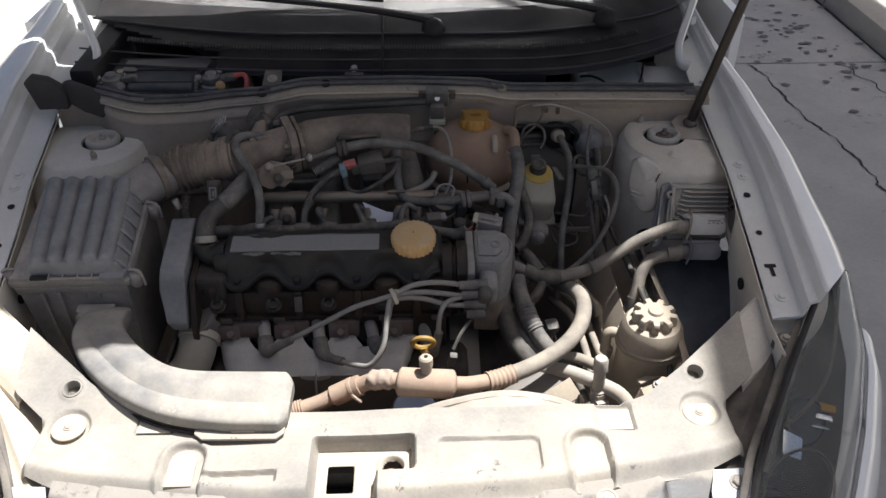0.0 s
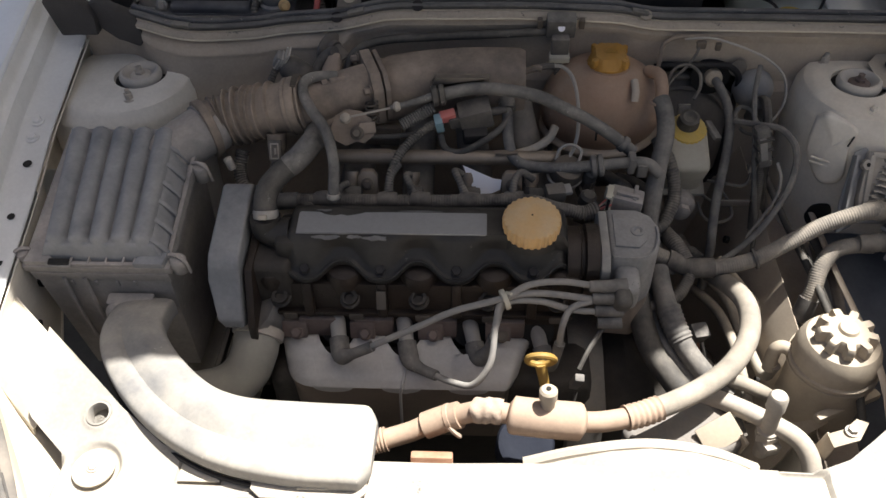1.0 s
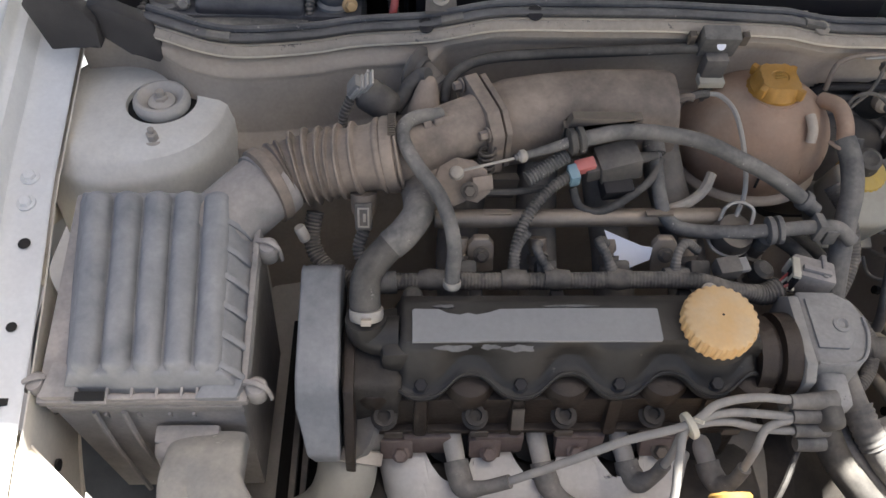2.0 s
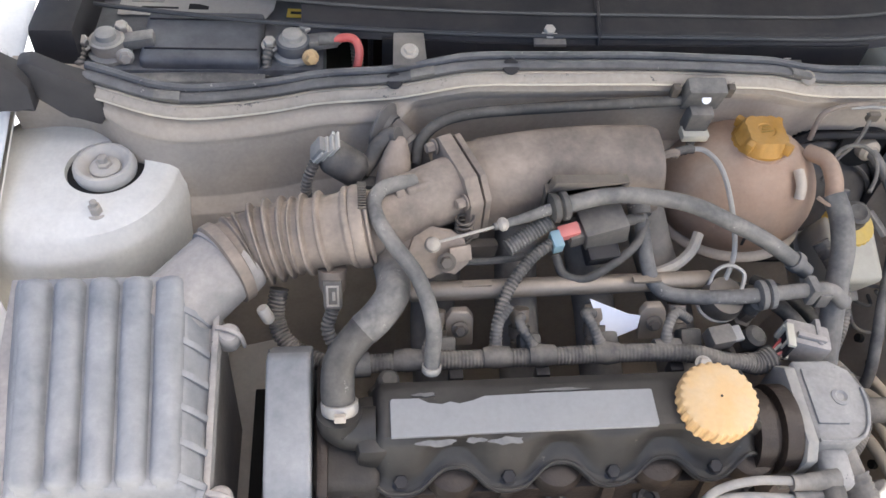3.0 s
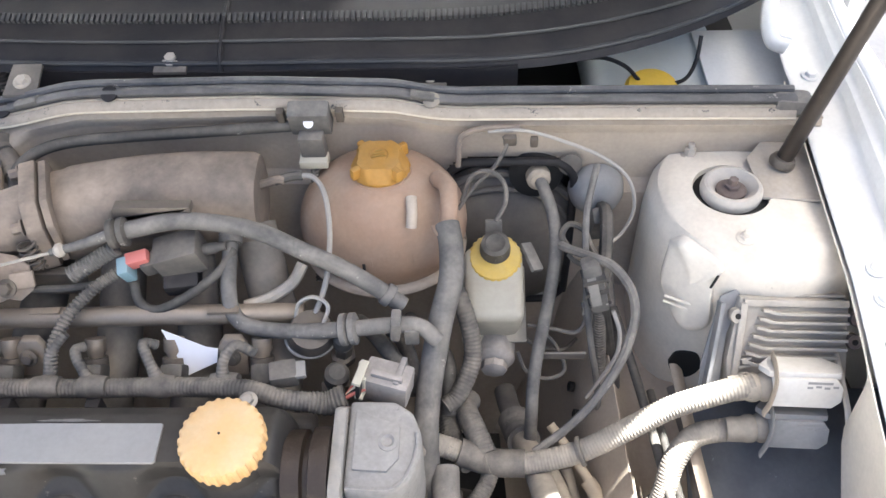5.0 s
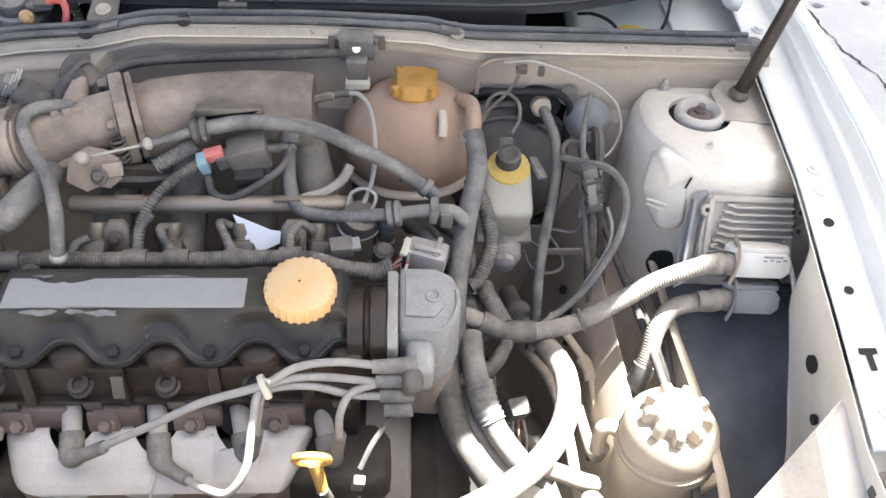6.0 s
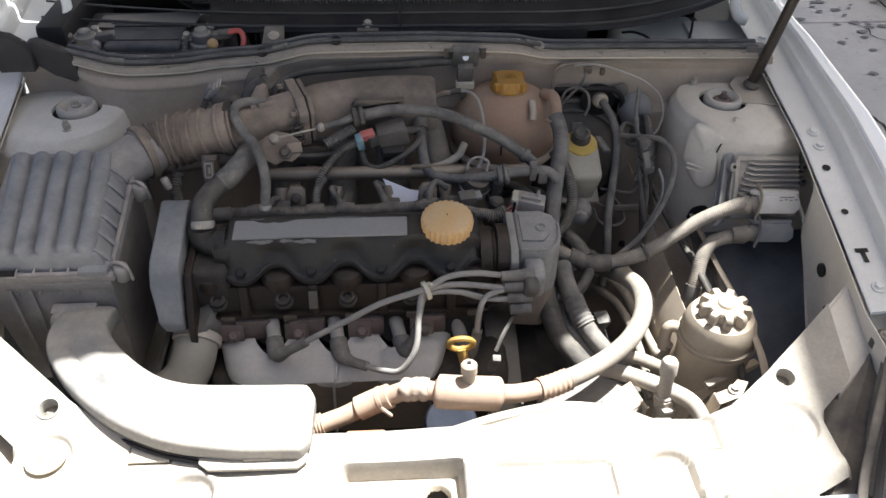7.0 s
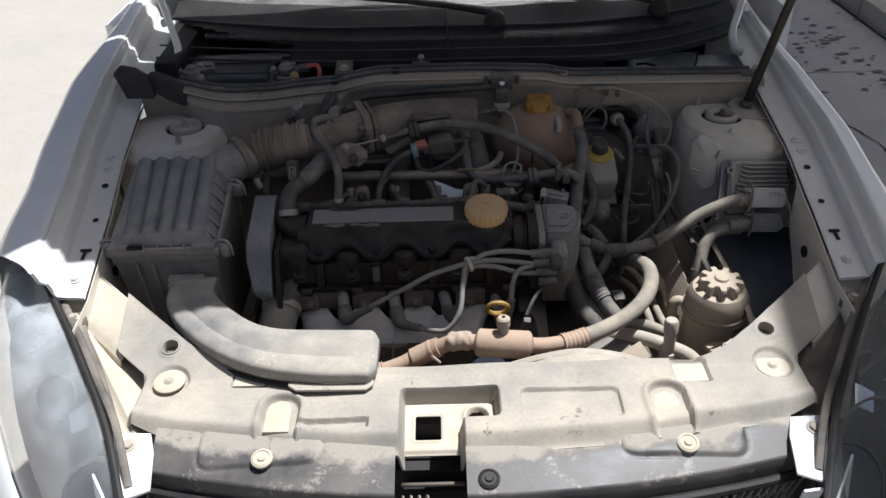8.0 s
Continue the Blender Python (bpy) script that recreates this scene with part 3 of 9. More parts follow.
def bulkhead():
    prof = [(0.004, -0.004), (-0.006, -0.012), (-0.012, -0.020), (-0.006, -0.034), (-0.002, -0.07), (0.0, -0.10), (-0.012, -0.112), (-0.013, -0.14), (-0.014, -0.17), (-0.015, -0.21), (-0.016, -0.25), (-0.016, -0.30), (-0.016, -0.6)]

    def at(u, v):
        x = mix2(-0.63, 0.61, u)
        k = v * (len(prof) - 1)
        i = min(int(k), len(prof) - 2)
        dy, dz = (mix2(prof[i][c], prof[i + 1][c], k - i) for c in (0, 1))
        left = ramp(-x, 0.215, 0.235) * (1 - ramp(-x, 0.50, 0.56))
        return (x, seal_y(x) + dy - left * (0.012 + 0.22 * min(0.15, -dz)) * ramp(-dz, 0.012, 0.03) * (1 - 0.7 * ramp(-dz, 0.160, 0.19)), seal_line(x) + dz)

    def keep(u, v):
        p = Vector(at(u, v))
        return rounded(p.x, p.z, 0.292, 0.735, 0.070, 0.110, 0.03) > 0

    b = part("bulkhead", sheet(at, 310, 182, 0.002, keep), paint_firewall, car, "dusty beige pressed-steel bulkhead")
    part("ledge", sheet(lambda u, v: (mix2(-0.63, 0.61, u), seal_y(mix2(-0.63, 0.61, u)) - 0.010 + 0.05 * v, seal_line(mix2(-0.63, 0.61, u)) - 0.012 - 0.003 * v), 90, 3, 0.002), paint_firewall, b)
    rim = [(0.292 + cx * 0.040 + 0.031 * math.cos(a), seal_y(0.3) - 0.0135, 0.735 + cz * 0.080 + 0.031 * math.sin(a)) for cx, cz, a0 in ((1, 1, 0), (-1, 1, 90), (-1, -1, 180), (1, -1, 270)) for a in (radians(a0 + 22.5 * k) for k in range(5))]
    part("opening_rim", sweep(rim + rim[:1], 0.0048, 10, 3), plastic_black, b, "black rubber gasket round the opening")
    # near-black panel: shade behind the opening put into its colour
    part("opening_back", rbox((0.20, 0.01, 0.28), (0.29, 0.668, 0.735), bev=0.002), grime_shade, b)
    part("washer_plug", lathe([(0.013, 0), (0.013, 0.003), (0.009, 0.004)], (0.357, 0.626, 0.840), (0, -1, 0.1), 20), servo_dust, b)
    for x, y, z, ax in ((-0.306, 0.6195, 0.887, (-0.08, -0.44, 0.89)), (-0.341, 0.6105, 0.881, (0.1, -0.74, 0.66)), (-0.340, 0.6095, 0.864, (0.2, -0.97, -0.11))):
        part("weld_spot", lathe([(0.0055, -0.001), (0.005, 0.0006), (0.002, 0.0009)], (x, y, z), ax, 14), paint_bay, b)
    # near-black boxes carry the shade inside the plenum as colour
    part("plenum_floor", rbox((1.24, 0.36, 0.02), (-0.01, 0.84, 0.80), bev=0.002), grime_shade, b)
    part("plenum_back", rbox((1.24, 0.02, 0.3), (-0.01, 1.02, 0.90), bev=0.002), grime_shade, b)
    for x, y, z, w in ((0.29, 0.610, 0.878, 0.03), (0.315, 0.612, 0.874, 0.018)):
        part("clip", rbox((w * 0.45, 0.007, 0.012), (x, y - 0.006, z + 0.012), (10, 0, 0), 0.002), steel_dark, b)


bulkhead()


def front_structure():
    """The bonnet slam panel under the plastic cover and the arms to the wings."""
    for s in (-1, 1):
        line = [(0.478, 0.101), (0.54, 0.155), (0.60, 0.207), (0.66, 0.260)]

        def at(u, v, s=s):
            k = u * (len(line) - 1)
            i = min(int(k), len(line) - 2)
            x, y = (mix2(line[i][c], line[i + 1][c], k - i) for c in (0, 1))
            z = 0.710
            prof = [(0.0, 0.0), (0.004, 0.004), (0.06, 0.002), (0.072, -0.004), (0.078, -0.03), (0.08, -0.10)]
            kk = v * 5
            j = min(int(kk), 4)
            d, h = (mix2(prof[j][c], prof[j + 1][c], kk - j) for c in (0, 1))
            return (s * (x + d * 0.62) - 0.004, y - d * 0.80, z + h + 0.27 * max(0.0, y - d * 0.80))

        a = part("corner_arm", sheet(at, 24, 15, 0.002), metal_cream if s < 0 else paint_bay, car, "dusty steel corner arm between slam panel and wing")
        drop = sheet(lambda u, v: tuple(Vector(at(u, 0)) + Vector((0, 0, -0.16 * v))), 24, 6, 0.002)
        part("arm_side", drop, paint_bay, a)
        bm = lathe([(0.018, 0.0), (0.018, 0.012), (0.015, 0.016)], (s * 0.600 - 0.007, 0.100, 0.742), n=22)
        part("boss", bm, plastic_dusty, a)
        part("bolt", hexbolt((s * 0.600 - 0.007, 0.100, 0.759), (0, -0.1, 1), 0.006), alu_dust, a)
        part("strap", sweep([(s * 0.612, 0.112, 0.750), (s * 0.590, 0.068, 0.744), (s * 0.560, 0.020, 0.730), (s * 0.530, -0.035, 0.712), (s * 0.500, -0.095, 0.698)], 0.014, flat=0.35), plastic_dusty, a)
        part("gusset", sheet(lambda u, v: (s * mix2(0.66, 0.46, u) - s * 0.03 * v * (1 - u), mix2(0.14, -0.12, u) - 0.02 * v, mix2(0.72, 0.68, u) - 0.03 * v), 10, 6, 0.002), plastic_dusty, a)
        def carrier(u, v, s=s):
            o = Vector((mix2(0.640, 0.482, u), mix2(0.122, -0.112, u), mix2(0.735, 0.692, u)))
            i = Vector((mix2(0.530, 0.415, u), mix2(0.150, -0.030, u), mix2(0.724, 0.680, u)))
            p = o.lerp(i, v)
            return (s * p.x - 0.006, p.y, p.z + 0.008 * math.exp(-((v - 0.3) / 0.06) ** 2) - 0.006 * ramp(v, 0.55, 0.65) + 0.002 * math.sin(u * 9))

        part("lamp_carrier", sheet(carrier, 40, 24, 0.002), metal_cream if s < 0 else plastic_dusty, car, "dusty pressed carrier plate beside the headlight")
    cross = rbox((0.92, 0.10, 0.03), (-0.005, -0.06, 0.62), bev=0.008)
    part("slam_panel", cross, plastic_black, car, "black steel slam panel under the cover")
    for s in (-1, 1):
        c = part("headlamp_bracket", prism([(-0.030, 0.046), (0.024, 0.044), (0.036, 0.012), (0.048, -0.050), (0.020, -0.062), (0.0, -0.04), (-0.010, 0.0)], 0, 0.004,
             lambda u, v, w, s=s: (s * (0.464 - u) - 0.004, -0.138 + v, 0.699 + w + v * 0.06), 0.001), paint_white, car, "white steel headlamp bracket with a bolt")
        part("bolt", hexbolt((s * 0.466 - 0.004, -0.115, 0.704), (0, -0.06, 1), 0.008), alu_dust, c)
        part("bracket_leg", rbox((0.026, 0.004, 0.09), (s * 0.430 - 0.004, -0.202, 0.648), (8, 0, s * 8), 0.001), paint_white, c)
    for s in (-1, 1):
        r = part("chassis_rail", rbox((0.075, 0.56, 0.18), (s * 0.435, 0.36, 0.43), (0, 0, s * 4), 0.02, 3), paint_bay, car, "dusty box-section chassis rail")
        for y, z in ((0.42, 0.47), (0.36, 0.455), (0.30, 0.47), (0.25, 0.45), (0.53, 0.47)):
            part("hole", lathe([(0.006, 0), (0.006, 0.002)], (s * (0.396 - (0.36 - y) * 0.07), y, z), (-s, 0, 0), 12), grime_shade, r)
        ln = sheet(lambda u, v, s=s: (s * mix2(0.47, 0.69, v), mix2(0.46, 0.05, u), 0.40 + 0.26 * math.sin(math.pi * (0.46 - 0.32 * u)) - 0.20 * u * u + 0.006 * math.sin(14 * u)), 24, 8, 0.003)
        part("arch_liner", ln, liner_blue, car, "dark dusty plastic wheel arch liner")
        seam = sweep([(s * 0.468, 0.46, 0.66), (s * 0.474, 0.35, 0.655), (s * 0.478, 0.22, 0.58), (s * 0.48, 0.1, 0.48)], 0.008, flat=0.6)
        part("liner_edge", seam, servo_dust, car)
    seam = sheet(lambda u, v: (mix2(0.460, 0.470, u) + 0.016 * v, mix2(0.47, 0.11, u), along([(0.0, 0.690), (0.3, 0.683), (0.7, 0.684), (0.85, 0.672), (1.0, 0.640)], u) - 0.012 * v + 0.005 * math.sin(math.pi * v)), 24, 8, 0.002)
    part("seam_flange", seam, panel_tan, car, "grey dusty seam flange above the wheel arch")
    pan = sheet(lambda u, v: (mix2(0.392, 0.425, u) - 0.105 * v - 0.008 * math.sin(math.pi * min(1.0, v * 3)), mix2(0.625, 0.16, u), mix2(mix2(0.70, 0.60, u), 0.34, v)), 20, 20, 0.002)
    ip = part("inner_panel_side", pan, panel_tan, car, "dusty beige inner side panel with drilled holes")
    for y, z, r in ((0.50, 0.605, 0.006), (0.465, 0.60, 0.006), (0.43, 0.575, 0.005), (0.36, 0.53, 0.006), (0.31, 0.50, 0.005), (0.27, 0.545, 0.004)):
        part("hole", lathe([(r, 0), (r, 0.006)], (0.392 + (0.625 - y) * 0.071 - 0.105 * ((0.70 - (0.625 - y) * 0.215) - z) / ((0.70 - (0.625 - y) * 0.215) - 0.34) - 0.012, y, z), (-1, 0, 0.28), 12), grime_shade, ip)
    part("shelf", sheet(lambda u, v: (mix2(mix2(0.390, 0.423, u), 0.475, v), mix2(0.62, 0.10, u), mix2(0.69, 0.56, u) - 0.02 * v - 0.03 * math.sin(math.pi * v)), 20, 6, 0.002), panel_tan, ip)
    part("undertray", rbox((1.3, 0.9, 0.02), (0, 0.28, 0.22), bev=0.004), grime_shade, car, "near-black undertray")
    part("front_bar", rbox((1.1, 0.05, 0.12), (0, -0.10, 0.36), bev=0.01), grime_shade, car)


front_structure()


def bonnet():
    """The raised bonnet: hinged behind the bay, front edge up."""
    hinge, tilt, length = Vector((0, 0.82, 1.09)), radians(66), 0.98

    def at(u, v):
        x = mix2(-0.70, 0.765, u)
        d = v * along([(-0.72, 0.62), (-0.60, 0.76), (-0.54, 0.86), (-0.48, 0.925), (-0.40, 0.955), (-0.33, 0.955), (-0.28, 0.925), (-0.23, 0.91), (-0.14, 0.965), (-0.06, 1.045), (0.03, 1.045), (0.08, 1.025), (0.16, 1.005), (0.30, 0.95), (0.39, 0.915), (0.53, 0.865), (0.61, 0.76), (0.655, 0.66), (0.70, 0.54), (0.78, 0.44)], x)
        crown = 0.035 * (1 - (2 * u - 1) ** 2)
        return (x - 0.005, hinge.y - d * math.cos(tilt) + crown * math.sin(tilt), hinge.z + d * math.sin(tilt) + crown * math.cos(tilt))

    part("bonnet", sheet(at, 60, 30, 0.018), paint_white, car, "white bonnet raised on its prop")
    part("rear_lip", sheet(lambda u, v: (mix2(-0.70, 0.70, u), mix2(hinge.y, 0.858, v) + 0.11 * (2 * u - 1) ** 2 * v + 0.02 * (2 * u - 1) ** 2, mix2(hinge.z + 0.01, 1.062, v)), 30, 5, 0.012), paint_white, car, "rolled rear edge of the bonnet")
    part("inner_panel", sheet(lambda u, v: tuple(Vector(at(mix2(0.02, 0.98, u), mix2(0.02, 0.97, v))) - Vector((0, 0.028, 0.012))), 20, 20, 0.004), bonnet_inner, car, "dusty inner panel of the bonnet")


bonnet()


def rear_shell():
    """Windscreen, dashboard and the closed cabin behind."""
    def front(u):
        x = mix2(-0.68, 0.68, u)
        return x, 0.836 + 0.19 * (x / 0.68) ** 2
    scr = sheet(lambda u, v: (front(u)[0] * (1 - 0.14 * v), front(u)[1] + 0.006 + 0.66 * v, 0.992 + 0.50 * v - 0.012 * (front(u)[0] / 0.68) ** 2), 24, 10, 0.005)
    w = part("windscreen", scr, screen_glass, car, "raked windscreen with a dusty bright lower edge")
    w.visible_shadow = False
    part("dashboard", sheet(lambda u, v: (mix2(-0.64, 0.64, u), mix2(0.832, 1.5, v) + 0.17 * (2 * u - 1) ** 2 * (1 - v), 0.950 + 0.03 * math.sin(v * 3)), 16, 10, 0.01), plastic_black, car)
    part("roof", sheet(lambda u, v: (mix2(-0.6, 0.6, u), mix2(1.45, 3.0, v), 1.46 + 0.03 * math.sin(math.pi * v) - 0.04 * (2 * u - 1) ** 2), 10, 10, 0.02), paint_white, car)
    for s in (-1, 1):
        part("body_side", sheet(lambda u, v, s=s: (s * (0.80 - 0.2 * ramp(v, 0.55, 1.0)) - 0.008, mix2(0.98, 3.4, u), mix2(0.25, 1.44, v)), 12, 14, 0.02, lambda u, v: v < 0.58 or u > 0.2 or v > 0.6 + 2.0 * u), paint_white, car)
    part("rear_wall", rbox((1.5, 0.03, 1.2), (0, 3.3, 0.85), bev=0.01), plastic_black, car)
    part("cabin_floor", rbox((1.5, 2.3, 0.03), (0, 2.2, 0.3), bev=0.01), plastic_black, car)
    for s in (-1, 1):
        h = sweep([(s * 0.590, 0.715, 0.925), (s * 0.575, 0.722, 0.930), (s * 0.572, 0.745, 0.955), (s * 0.585, 0.765, 1.0), (s * 0.598, 0.775, 1.06), (s * 0.60, 0.77, 1.12)], 0.014, 8, flat=0.45, up=(1, 0, 0))
        q = part("bonnet_hinge", h, paint_white, car, "white steel bonnet hinge arm")
        part("bolt", hexbolt((s * 0.598, 0.765, 1.0), (-s, -0.4, 0.2), 0.006), paint_white, q)


rear_shell()


def bumper_and_sides():
    """Painted nose below the lamps."""
    for s in (-1, 1):
        n = sheet(lambda u, v, s=s: (s * mix2(0.0, 0.80, u ** 0.9) - 0.006, -0.34 + 0.55 * max(0.0, u - 0.42) ** 1.35 - 0.06 * math.sin(v * 2.6), 0.52 - 0.30 * v + 0.05 * u), 20, 10, 0.003)
        part("bumper_half", n, paint_white, car, "white painted bumper")
        part("lamp_apron", sheet(lambda u, v, s=s: (s * mix2(0.43, 0.50, u) - 0.004, mix2(-0.26, -0.16, u) - 0.05 * v, mix2(0.66, 0.70, u) - 0.17 * v), 6, 6, 0.003), paint_white, car)


bumper_and_sides()


def wheels():
    for s in (-1, 1):
        for y in (0.52, 3.0):
            w = part("wheel", lathe([(0.17, 0), (0.17, 0.16)], (s * 0.64 - (0.16 if s > 0 else 0) * 0 - 0.08, y, 0.285), (1, 0, 0), 24), steel, car, "steel road wheel")
            part("tyre", lathe([(0.18, 0), (0.27, 0.01), (0.285, 0.04), (0.285, 0.13), (0.27, 0.16), (0.18, 0.17)], (s * 0.64 - 0.085, y, 0.285), (1, 0, 0), 32), rubber, w)


wheels()


# ---- plastic cover over the slam panel ----
def latch_gap(x, y):
    """Signed distance to the outline of the latch recess."""
    return min(rounded(x, y, -0.057, -0.096, 0.045, 0.066, 0.008), rounded(x, y, -0.0315, -0.060, 0.0705, 0.030, 0.008))


def cover_front(x):
    return -0.134 + 0.047 * (abs(x + 0.004) / 0.44) ** 2


def front_cover():
    c = thing("radiator_cover", (0, -0.06, 0.70), "sun-bleached black plastic radiator cover thick with tan dust", "car part")
    REAR = [(0.0, 0.012), (0.33, 0.010), (0.37, 0.024), (0.43, 0.066), (0.48, 0.108), (0.54, 0.16)]
    SIDE = [(-0.13, 0.486), (0.0, 0.482), (0.012, 0.481), (0.050, 0.527), (0.058, 0.533), (0.16, 0.540)]

    def z(x, y):
        h = 0.719 + 0.27 * max(0, y) + 0.003 * math.sin(x * 5) + 0.0012 * math.sin(x * 31 + y * 17)
        h -= 0.030 * ramp(-latch_gap(x, y), 0.0, 0.007)
        for cx, cy, hx, hy, r, d in ((0.137, -0.070, 0.071, 0.030, 0.012, 0.006), (-0.194, -0.094, 0.050, 0.010, 0.003, 0.008),
                                     (-0.268, -0.085, 0.026, 0.048, 0.024, 0.008), (0.272, -0.085, 0.026, 0.048, 0.024, 0.008),
                                     (-0.440, -0.004, 0.029, 0.029, 0.028, 0.005), (0.440, -0.004, 0.029, 0.029, 0.028, 0.005),
                                     (-0.322, 0.002, 0.026, 0.022, 0.003, 0.007), (0.318, -0.012, 0.026, 0.024, 0.003, 0.007)):
            q = rounded(x, y, cx, cy, hx, hy, r)
            h -= d * ramp(-q, -0.001, 0.004)
            if hx > 0.025 and hy > 0.04:
                h += 0.004 * math.exp(-((q - 0.004) / 0.004) ** 2)
        hole = math.hypot(abs(x + 0.002) - 0.449, y - 0.056)
        h += 0.002 * math.exp(-((hole - 0.0155) / 0.003) ** 2)
        edge = y - cover_front(x)
        h += 0.003 * math.exp(-((edge - 0.018) / 0.008) ** 2)
        return h - 0.017 * ramp(0.014 - edge, 0, 0.024) - 0.012 * ramp(abs(x), 0.475, 0.484) * ramp(0.012 - y, 0, 0.01)

    def plan(u, v):
        x = mix2(-0.54, 0.54, u)
        y = mix2(cover_front(x) - 0.010, along(REAR, abs(x)), v)
        if abs(x) > 0.40:
            x = math.copysign(0.40 + (abs(x) - 0.40) / 0.14 * (along(SIDE, y) - 0.40), x)
        return x, y

    def keep(u, v):
        x, y = plan(u, v)
        return latch_gap(x, y) > -0.0065 and math.hypot(abs(x + 0.002) - 0.449, y - 0.056) > 0.0128

    def at(u, v):
        x, y = plan(u, v)
        return (x, y, z(x, y))

    panel = part("panel", sheet(at, 400, 100, 0.003, keep), cover_panel, c)
    for s in (-1, 1):
        part("washer", lathe([(0.023, 0), (0.023, 0.002), (0.021, 0.003), (0.006, 0.003)], (s * 0.440, -0.004, 0.7165), (0, -0.05, 1), 28), metal_cream, c, "dusty steel washer")
        part("stud", hexbolt((s * 0.440, -0.004, 0.7188), (0, 0, 1), 0.0055, 0.0022, 1.35), alu_dust, c)
        part("window_plate", rbox((0.046, 0.036, 0.002), (s * 0.320 - 0.002, -0.005 - s * 0.007, 0.7155), bev=0.0005), metal_cream, c, "bare painted steel showing through")
        part("bump_stop", prism([(-0.022, -0.03), (0.022, -0.03), (0.022, 0.012), (0.016, 0.026), (0.0, 0.032), (-0.016, 0.026), (-0.022, 0.012)], 0, 0.004, lambda u, v, w, s=s: (s * 0.27 + u * 0.8, -0.078 + v * 0.9, 0.711 + w + 0.06 * v), 0.001), metal_cream, c)
        part("hole_rim", lathe([(0.0108, -0.014), (0.0108, 0.0), (0.0122, 0.0028), (0.0142, 0.0022), (0.0152, -0.002), (0.0152, -0.014)], (s * 0.449 - 0.002, 0.056, 0.7345 + s * 0.0024), (0, -0.26, 1), 30), cover_panel, c)
        part("hole_dark", lathe([(0.013, 0), (0.013, 0.001)], (s * 0.449 - 0.002, 0.056, 0.716), (0, -0.24, 1), 20), grime_shade, c)
    floor_ = thing("latch_plate", (-0.03, -0.06, 0.66), "dusty cream steel latch plate with a square and a round opening", "car part")

    def lplan(u, v):
        x = mix2(-0.108, 0.044, u)
        return x, mix2(mix2(-0.128, -0.094, ramp(x, -0.016, -0.008)), -0.022, v)

    def lkeep(u, v):
        x, y = lplan(u, v)
        return rounded(x, y, -0.0625, -0.083, 0.018, 0.023, 0.004) > 0 and math.hypot(x - 0.007, y + 0.063) > 0.0135

    def lz(u, v):
        x, y = lplan(u, v)
        q = rounded(x, y, -0.0625, -0.083, 0.021, 0.026, 0.005)
        rr = math.hypot(x - 0.007, y + 0.063)
        return (x, y, 0.690 + 0.002 * math.exp(-(q / 0.002) ** 2) + 0.004 * math.exp(-((rr - 0.018) / 0.004) ** 2) - 0.007 * ramp(0.0165 - rr, 0, 0.004) - 0.006 * ramp(-y, 0.122, 0.128))

    part("plate", sheet(lz, 110, 80, 0.003, lkeep), metal_cream, floor_)
    part("spring", sweep([(0.007 + 0.010 * math.cos(a * 0.7), -0.063 + 0.010 * math.sin(a * 0.7), 0.648 + 0.0021 * a) for a in range(17)], 0.002, 6, 3), rust, floor_)
    # near-black floor: the depth shade under the latch plate, put into colour
    part("well", rbox((0.14, 0.11, 0.004), (-0.03, -0.07, 0.61), bev=0), grime_shade, floor_)
    part("crossbar", rod((-0.10, -0.150, 0.652), (-0.014, -0.150, 0.652), 0.003), steel_dark, floor_)
    part("release_spring", sweep([(-0.100 + 0.0016 * a, -0.165 + 0.010 * math.cos(a * 0.9), 0.632 + 0.010 * math.sin(a * 0.9)) for a in range(28)], 0.0016, 6, 3), steel, floor_)
    # near-black sheet paints the shade in front of and below the latch
    part("drop", rbox((0.094, 0.004, 0.10), (-0.058, -0.158, 0.57), (10, 0, 0), 0), grime_shade, floor_)
    for s, x0, x1 in ((-1, -0.437, -0.106), (1, -0.012, 0.437)):
        g = thing("grille_surround", ((x0 + x1) / 2, -0.16, 0.68), "black plastic grille surround streaked with dust", "car part", "grille surrounds")

        def low(x):
            return -0.205 + 0.052 * (abs(x + 0.004) / 0.42) ** 2

        def gz(u, v, x0=x0, x1=x1, s=s):
            x = mix2(x0, x1, u)
            y = mix2(cover_front(x) + 0.004, low(x), v)
            q = rounded(x, y, s * 0.285 - 0.004, -0.120, 0.085, 0.030, 0.02)
            return (x, y, 0.7085 - 0.023 * v + 0.0025 * ramp(-q, -0.002, 0.004) - 0.0015 * math.exp(-(q / 0.003) ** 2) - 0.03 * ramp(v, 0.93, 1.0))

        part("panel", sheet(gz, 110, 34, 0.003), grille_plastic, g)
        clips = ((-0.283, -0.143),) if s < 0 else ((0.285, -0.135), (0.017, -0.178))
        for x, y in clips:
            part("clip", lathe([(0.0145, 0), (0.0145, 0.004), (0.011, 0.006), (0.010, 0.0045), (0.006, 0.0045), (0.005, 0.007)], (x, y, 0.7015 if abs(x) > 0.1 else 0.691), (0, -0.2, 1), 24), metal_cream if abs(x) > 0.1 else plastic_black, g, "push-in fastener")
        gr = sweep([(mix2(x0, x1, k / 8), low(mix2(x0, x1, k / 8)) - 0.005, 0.657) for k in range(9)], 0.007, 8)
        part("grille_frame", gr, plastic_black, g)
        mesh = bmesh.new()
        n = int((x1 - x0) / 0.012)
        for k in range(n):
            x = mix2(x0, x1, (k + 0.5) / n)
            rbox((0.0018, 0.004, 0.10), (x, low(x), 0.60), (0, 18, 0), 0, bm=mesh)
